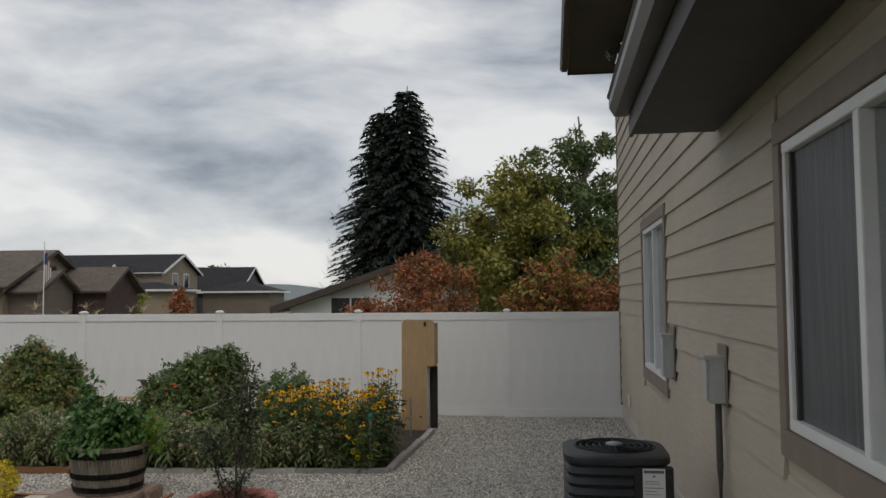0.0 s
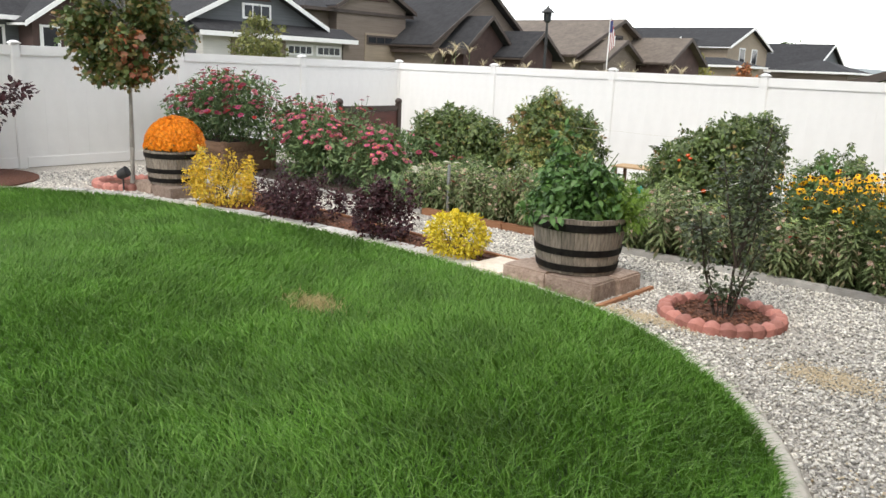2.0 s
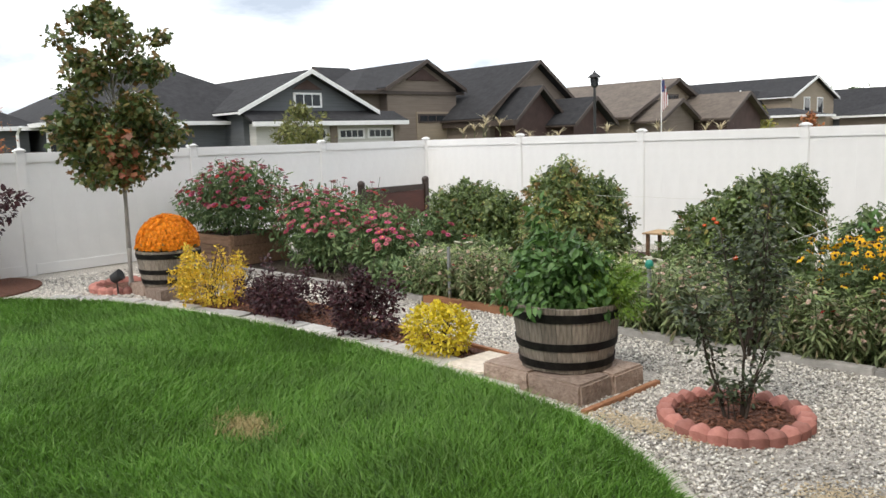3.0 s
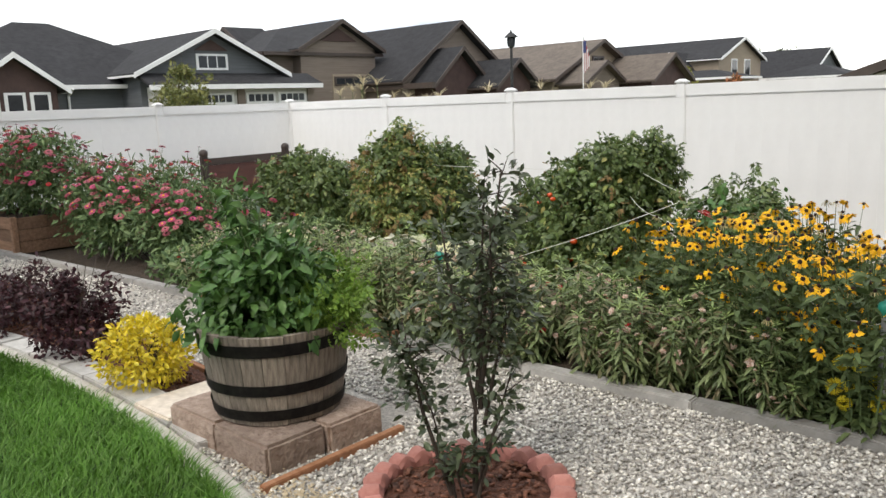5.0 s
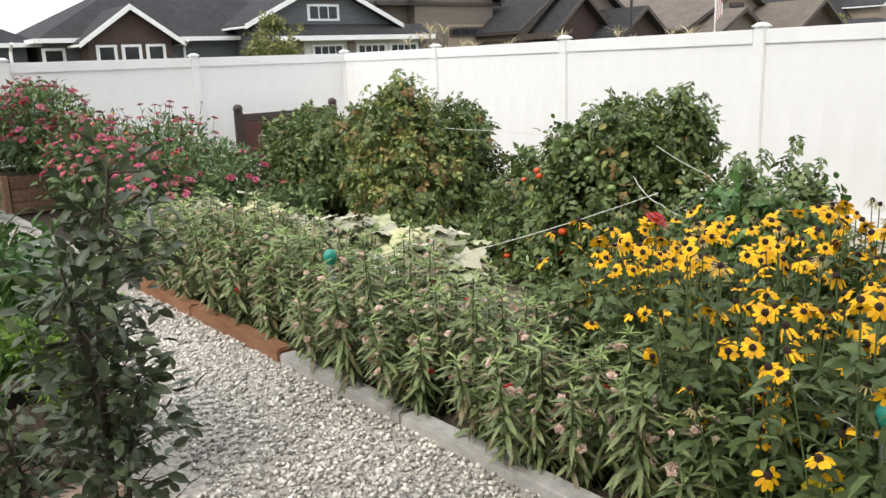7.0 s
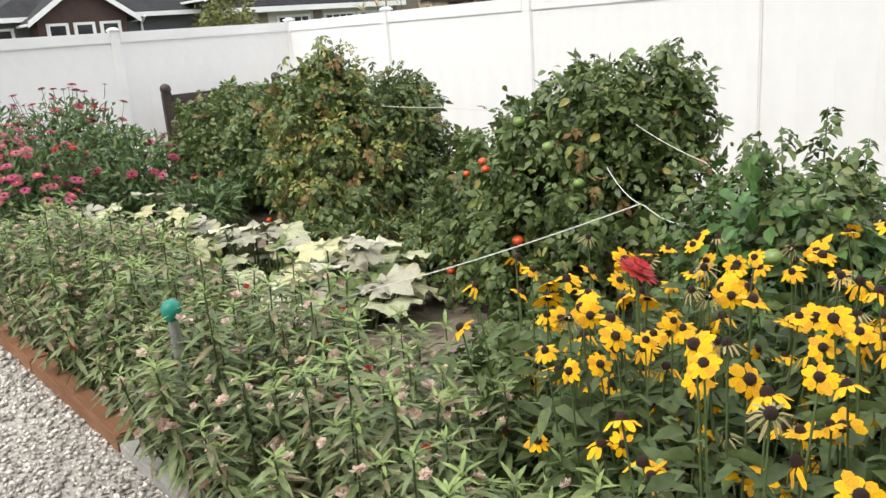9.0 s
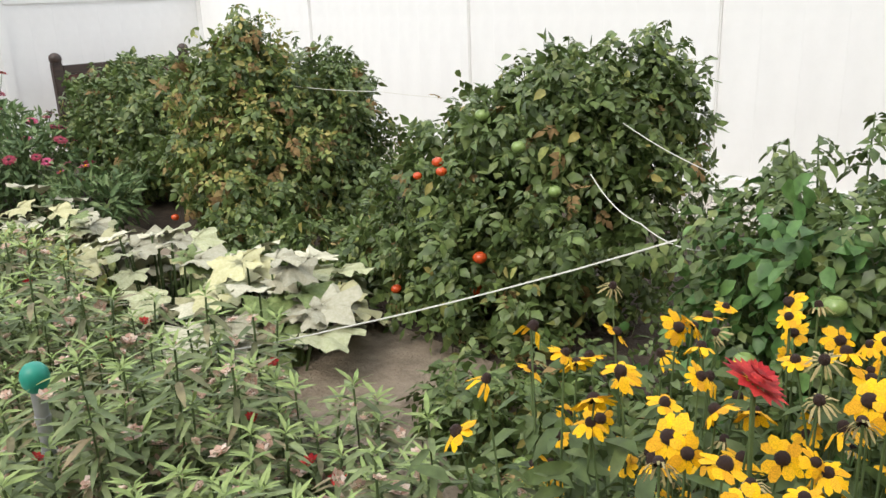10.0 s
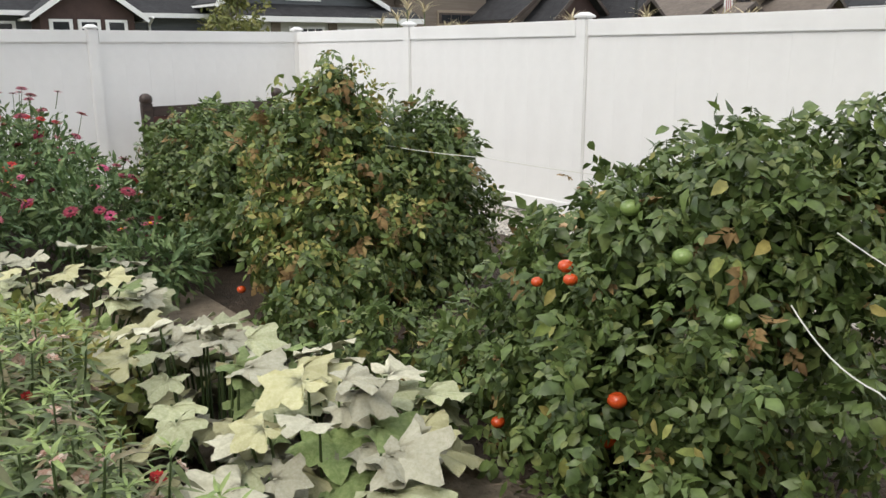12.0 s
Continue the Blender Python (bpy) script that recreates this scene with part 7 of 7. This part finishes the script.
# pale two-storey house farther off
b5 = thing("two_storey_house", "tan two-storey house with charcoal roof and white trim", "house")
gable_block(b5, -45.0, -31.8, 75.5, 84.5, 4.4, 6.15, "tan_wall", "shingle", "white_trim", 0.4)
gable_block_y(b5, -44.5, -40.5, 73.0, 78, 4.3, 5.9, "tan_wall", "shingle", "white_trim", 0.4)
gable_block_y(b5, -36.6, -33.9, 73.4, 78, 3.2, 4.9, "tan_wall", "shingle", "white_trim", 0.3)
for y in (78.6, 81.4):
    east_window(b5, -31.8, y, 3.0, 1.1, 1.3, 1)
hip_block(b5, -40, -29.0, 71.5, 76, 2.7, 3.4, "tan_wall", "shingle", "white_trim")
south_window(b5, -42.5, 73.0, 3.4, 1.2, 1.0, 2)
b6 = thing("far_house", "distant dark-roofed house beyond the street", "house")
gable_block(b6, -37, -28.6, 88, 98, 2.6, 5.3, "grey_wall", "shingle", "white_trim", 0.4)
hip_block(b6, -31, -24, 84, 90, 2.6, 3.7, "brown_wall", "shingle", "white_trim")

# white low house behind the back fence
nb = thing("white_neighbour_house", "low white house with a dark shallow gable roof", "house")
gable_block_y(nb, -6.6, 4.2, 27.0, 36, 1.55, 3.35, "white_trim", "shingle_brown", "brown_trim", 0.5)
south_window(nb, -4.6, 27.0, 1.35, 1.3, 0.5, 2)

# street lamp and flag pole
lamp = thing("street_lamp", "black cast street lamp on a tall pole", "street lamp", (-22.4, 34.5, -0.2))
part("pole", tube([(0, 0, -0.2), (0, 0, 3.6), (0, 0, 3.9)], 0.07, 10, None, 0.05), M["black"], lamp, smooth=True)
part("lantern", lathe([(0.08, 3.9), (0.16, 3.98), (0.19, 4.3), (0.12, 4.34)], 10), M["dark_pane"], lamp)
part("hood", lathe([(0.30, 4.34), (0.28, 4.38), (0.16, 4.48), (0.05, 4.56), (0.02, 4.66)], 12), M["black"], lamp)
pole = thing("flag_pole", "white flag pole with a limp hanging flag", "flag pole", (-23.7, 42.0, -0.2))
part("pole", tube([(0, 0, -0.2), (0, 0, 5.1)], 0.035, 8, None, 0.02), M["white_trim"], pole)
for i in range(7):
    part("stripe", box(0.03 + 0.05 * i, -0.02 + 0.015 * (i % 2), 2.9 + 0.05 * i, 0.078 + 0.05 * i, 0.02 + 0.015 * (i % 2), 4.7 - 0.16 * i), M["flag_red" if i % 2 else "flag_white"], pole)
part("canton", box(0.03, -0.03, 3.9, 0.2, -0.022, 4.5), M["flag_blue"], pole)

# dry corn behind the fence
def corn(seed):
    rng, rr = np.random.default_rng(seed), random.Random(seed)
    ob = thing("corn_plant", "tall dry corn plant with a straw-coloured tassel", "corn plant", group="corn behind the fence")
    h = 1.90
    part("stalk", tube([(0, 0, -0.05), (0.02, 0, h * 0.5), (0, 0, h)], 0.014, 6, None, 0.006), M["green_stem"], ob)
    n = 10
    a = np.arange(n) * 2.4
    part("leaves", scatter("leaves", slim_shape(0.06, 0.5), np.stack([0 * a, 0 * a, np.linspace(0.5, h * 0.92, n)], 1), frames(np.stack([np.cos(a), np.sin(a), 0.9 + 0 * a], 1), np.tile([0, 0, 1.0], (n, 1))), np.full(n, 0.36), [M["corn"]]), None, ob)
    n = 13
    a = np.arange(n) * 2.4
    part("tassel", scatter("tassel", slim_shape(0.09, 0.3), np.stack([0 * a, 0 * a, h - 0.04 + 0.05 * rng.random(n)], 1), frames(np.stack([np.cos(a), np.sin(a), 0.6 + 1.4 * rng.random(n)], 1), np.tile([0.1, 0, 1.0], (n, 1))), 0.18 + 0.14 * rng.random(n), [M["corn"]]), None, ob, "straw-coloured tassel")
    return ob
rr = random.Random(77)
protos = [corn(131), corn(132)]
for i in range(22):
    x = -12.9 + 6.2 * i / 21 + rr.uniform(-0.1, 0.1)
    s = rr.uniform(0.86, 1.0) * (1.12 if i < 5 else 0.98)
    m = Matrix.Translation((x, 17.0 + rr.uniform(-0.3, 0.3), -0.2)) @ Matrix.Rotation(rr.uniform(0, 6), 4, "Z")
    c = protos[i] if i < 2 else copy_thing(protos[i % 2], m)
    c.matrix_basis = m @ Matrix.Diagonal((s, s, s, 1))

# trees beyond
def spruce(loc, h, r, seed):
    rng, rr = np.random.default_rng(seed), random.Random(seed)
    ob = thing("spruce_tree", "tall dense dark spruce", "tree", loc)
    bm = bmesh.new()
    tube([(0, 0, -0.2), (0, 0, h * 0.5), (0, 0, h)], 0.22, 8, bm, 0.02)
    P, A, S = [], [], []
    z = 0.7
    while z < h * 0.985:
        u = z / h
        q = r * min((1 - u) ** 0.56, 0.76) * rr.uniform(0.86, 1.1) + 0.03
        n = max(5, int(16 * (1 - u)) + 5)
        for i in range(n):
            a = 2 * math.pi * i / n + rr.uniform(-0.25, 0.25)
            L = q * rr.uniform(0.72, 1.12)
            e = Vector((L * math.cos(a), L * math.sin(a), z - L * 0.26))
            tip = e + Vector((0.1 * L * math.cos(a), 0.1 * L * math.sin(a), 0.12 * L))
            tube([(0, 0, z), (e.x * 0.5, e.y * 0.5, z - L * 0.10), e, tip], 0.035, 4, bm, 0.006)
            m = int(16 + 26 * L / r)
            for k in range(m):
                t = 0.18 + 0.86 * k / m
                p = Vector((e.x * t, e.y * t, z - L * 0.26 * t * t))
                side = rr.uniform(-1, 1)
                P.append(p)
                A.append((math.cos(a) + side * -math.sin(a) * 1.3, math.sin(a) + side * math.cos(a) * 1.3, rr.uniform(-0.5, 0.15)))
                S.append(rr.uniform(0.28, 0.5) * (1.1 - 0.45 * t))
        z += 0.30 * (1 - 0.45 * u)
    part("trunk", bm, M["dark_bark"], ob)
    P, A = np.array(P), np.array(A)
    part("crown", scatter("crown", slim_shape(0.46, 0.35), P, frames(A, np.array([0, 0, 1.0]) + rng.normal(0, 0.35, A.shape)), np.array(S), [M["lf_spruce"]]), None, ob)


spruce((-4.15, 39.0, -0.2), 12.1, 3.35, 141)
spruce((-5.3, 39.4, -0.2), 11.2, 3.45, 142)
far_leaf = leaf_shape(0.6)
leafy_tree("autumn_tree", "broad yellow-green tree turning in autumn", (0.55, 25.5, -0.2), (1.3, 0.14), 60, (0.3, 0, 3.9, 3.1, 2.5, 2.9), 27000, far_leaf, 0.135, "lf_autumn", 151, clump=0.55)
leafy_tree("autumn_tree", "tall green tree with loose upright branches", (3.4, 26.5, -0.2), (1.5, 0.16), 52, (-0.7, 0, 4.7, 2.9, 2.5, 3.5), 24000, far_leaf, 0.13, "lf_far", 152, clump=0.5)
leafy_tree("rusty_shrub", "rust-red autumn shrub behind the fence", (-1.9, 22.5, -0.2), (0.5, 0.08), 34, (0.1, 0, 2.0, 1.6, 1.2, 1.75), 9500, far_leaf, 0.10, "lf_rust", 153, clump=0.46)
leafy_tree("rusty_shrub", "rust-red and green shrub behind the fence", (1.5, 21.8, -0.2), (0.5, 0.08), 28, (0.1, 0, 1.7, 1.8, 1.3, 1.7), 10500, far_leaf, 0.10, "lf_rust", 154, clump=0.48, extra=[("lf_autumn", 1500, lambda c: c[2] > 1.6, 0.13)])
leafy_tree("rusty_shrub", "dark red low shrub behind the fence", (-3.3, 22.2, -0.2), (0.4, 0.06), 22, (0.0, 0, 1.2, 1.1, 0.9, 1.1), 5000, far_leaf, 0.09, "lf_rust", 155, clump=0.4)
leafy_tree("rusty_shrub", "rust-orange autumn shrub behind the fence", (3.6, 20.6, -0.2), (0.5, 0.08), 26, (0.1, 0, 1.9, 1.6, 1.3, 1.8), 9000, far_leaf, 0.10, "lf_rust", 156, clump=0.46, extra=[("lf_far", 1600, lambda c: c[2] < 1.6, 0.13)])
leafy_tree("young_tree", "thin olive-green young tree before the grey house", (-22.0, 18.7, -0.2), (0.9, 0.05), 26, (0, 0, 2.1, 1.25, 1.25, 1.5), 3000, far_leaf, 0.12, "lf_olive", 157, clump=0.30)
leafy_tree("dry_tree", "small brown leafless-looking tree", (-21.6, 9.4, -0.2), (0.9, 0.05), 22, (0, 0, 2.1, 1.1, 1.1, 1.4), 1500, slim_shape(0.25, 0.2), 0.14, "lf_rust", 158, clump=0.36)
leafy_tree("far_tree", "distant round green tree", (-37.5, 105, -0.2), (2.0, 0.3), 30, (0, 0, 4.0, 4.2, 4.2, 3.0), 5000, far_leaf, 0.5, "lf_far", 159, clump=1.3)
leafy_tree("young_tree", "small autumn tree between distant houses", (-27.5, 60, -0.2), (0.9, 0.07), 18, (0, 0, 2.3, 1.5, 1.5, 1.6), 1800, far_leaf, 0.22, "lf_autumn", 160, clump=0.5)
leafy_tree("young_tree", "small reddish tree before a distant house", (-24.5, 62, -0.2), (0.7, 0.07), 14, (0, 0, 1.9, 1.2, 1.2, 1.3), 1200, far_leaf, 0.22, "lf_rust", 161, clump=0.45)
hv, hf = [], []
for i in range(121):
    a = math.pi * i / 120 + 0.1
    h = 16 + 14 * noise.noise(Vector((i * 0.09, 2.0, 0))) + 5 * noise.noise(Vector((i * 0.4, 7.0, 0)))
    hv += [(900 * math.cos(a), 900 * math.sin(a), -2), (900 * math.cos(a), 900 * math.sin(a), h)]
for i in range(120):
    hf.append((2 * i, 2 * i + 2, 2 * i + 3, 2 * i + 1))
# distance haze is put into the hills' pale blue-grey colour
M["hills"] = surface("haze_tinted_hills", (0.30, 0.34, 0.38), (0.38, 0.42, 0.45), 0.02, 1.0, 0.0, stain=0.1)
solid("backdrop", np_mesh("backdrop", hv, hf, [M["hills"]]), None, "low hills on the horizon, tinted hazy blue", "backdrop", "structure")


# ---- gravel stones ----
def gravel():
    rng = np.random.default_rng(7)
    n = 420000
    x, y = rng.uniform(-11, 2.3, n), rng.uniform(4.9, 14.9, n)
    d = np.hypot(x + 0.6, y - 7.2)
    keep = rng.random(n) < np.clip(1.5 - d / 5.0, 0.24, 1)
    grown = LAWN_EDGE + 0.13 * unit(LAWN_EDGE - np.array([-5.5, 2.5]))
    keep &= ~inside(grown, x, y) & ~inside(BED, x, y)
    keep &= ~inside([(-4.2, 8.05), (-2.95, 8.05), (-2.95, 8.95), (-4.2, 8.95)], x, y) & (np.hypot(x - RX, y - RY) > 0.41)
    keep &= ~inside([(0.6, 6.52), (1.5, 6.52), (1.5, 7.6), (0.6, 7.6)], x, y) & ~((y < 5.18) & (x < 1.5))
    keep &= ~inside([(0.84, 4.4), (1.40, 4.4), (1.40, 6.52), (0.87, 6.52)], x, y) & (x < 1.66 + 0.06 * (y - 6)) & ~((x > 1.1) & (y < 6.4) & (rng.random(n) < 0.9))
    keep &= ~inside(mstrip, x, y) & (np.hypot(x - TX, y - TY) > 0.46) & (np.hypot(x + 10.9, y - 6.5) > 0.97)
    # a few bare, trodden patches
    x, y = x[keep], y[keep]
    bare = np.array([noise.noise(Vector((a * 0.9, b * 0.9, 5))) for a, b in zip(x, y)])
    keep = ~((bare > 0.36) & (rng.random(len(x)) < 0.5))
    x, y = x[keep], y[keep]
    m = len(x)
    z = np.array([fall(a, b) for a, b in zip(x, y)]) + 0.003 + 0.005 * rng.random(m)
    tv = np.array([(1, 0, 0), (-0.9, 0.1, 0), (0.1, 0.8, 0), (-0.1, -0.75, 0), (0.15, 0.1, 0.55), (-0.1, 0, -0.5)])
    tf = np.array([(0, 2, 4), (2, 1, 4), (1, 3, 4), (3, 0, 4), (2, 0, 5), (1, 2, 5), (3, 1, 5), (0, 3, 5)])
    R = frames(rng.normal(size=(m, 3)) * np.array([1, 1, 0.4]), np.array([0, 0, 1.0]) + rng.normal(0, 0.35, (m, 3)))
    s = (0.008 + 0.011 * rng.random(m) ** 1.6) * np.where(np.hypot(x + 0.6, y - 7.2) > 5, 1.2, 1.0)
    solid("gravel", scatter("gravel", (tv, tf), np.stack([x, y, z], 1), R, s, [M["gravel"]]), None, "angular pale grey crushed gravel", "gravel", "stuff")


gravel()


def sand(x, y, rx, ry, n, seed):
    """Fine tan grit lying between the stones of a worn spot."""
    rng = np.random.default_rng(seed)
    p = np.stack([x + rx * rng.normal(size=n), y + ry * rng.normal(size=n), 0.012 + 0.006 * rng.random(n)], 1)
    tv = np.array([(1, 0, 0), (-0.9, 0.2, 0), (0.1, 0.9, 0), (0, -0.8, 0), (0.1, 0, 0.6)])
    tf = np.array([(0, 2, 4), (2, 1, 4), (1, 3, 4), (3, 0, 4)])
    R = frames(rng.normal(size=(n, 3)) * np.array([1, 1, 0.2]), np.array([0, 0, 1.0]) + rng.normal(0, 0.2, (n, 3)))
    solid("sand_patch", scatter("sand_patch", (tv, tf), p, R, 0.005 + 0.005 * rng.random(n), [M["sand"]]), None, "pale tan grit on a worn spot of gravel", "sand", "stuff")


M["sand"] = surface("tan_grit", (0.40, 0.32, 0.20), (0.58, 0.48, 0.33), 30, 0.95, 0.2, 100, stain=0.1)
for k, (x, y, rx, ry, n) in enumerate(((-1.29, 7.80, 0.15, 0.09, 1100), (-2.55, 8.02, 0.22, 0.06, 1000), (-0.35, 6.6, 0.26, 0.14, 600))):
    sand(x, y, rx, ry, n, 300 + k)
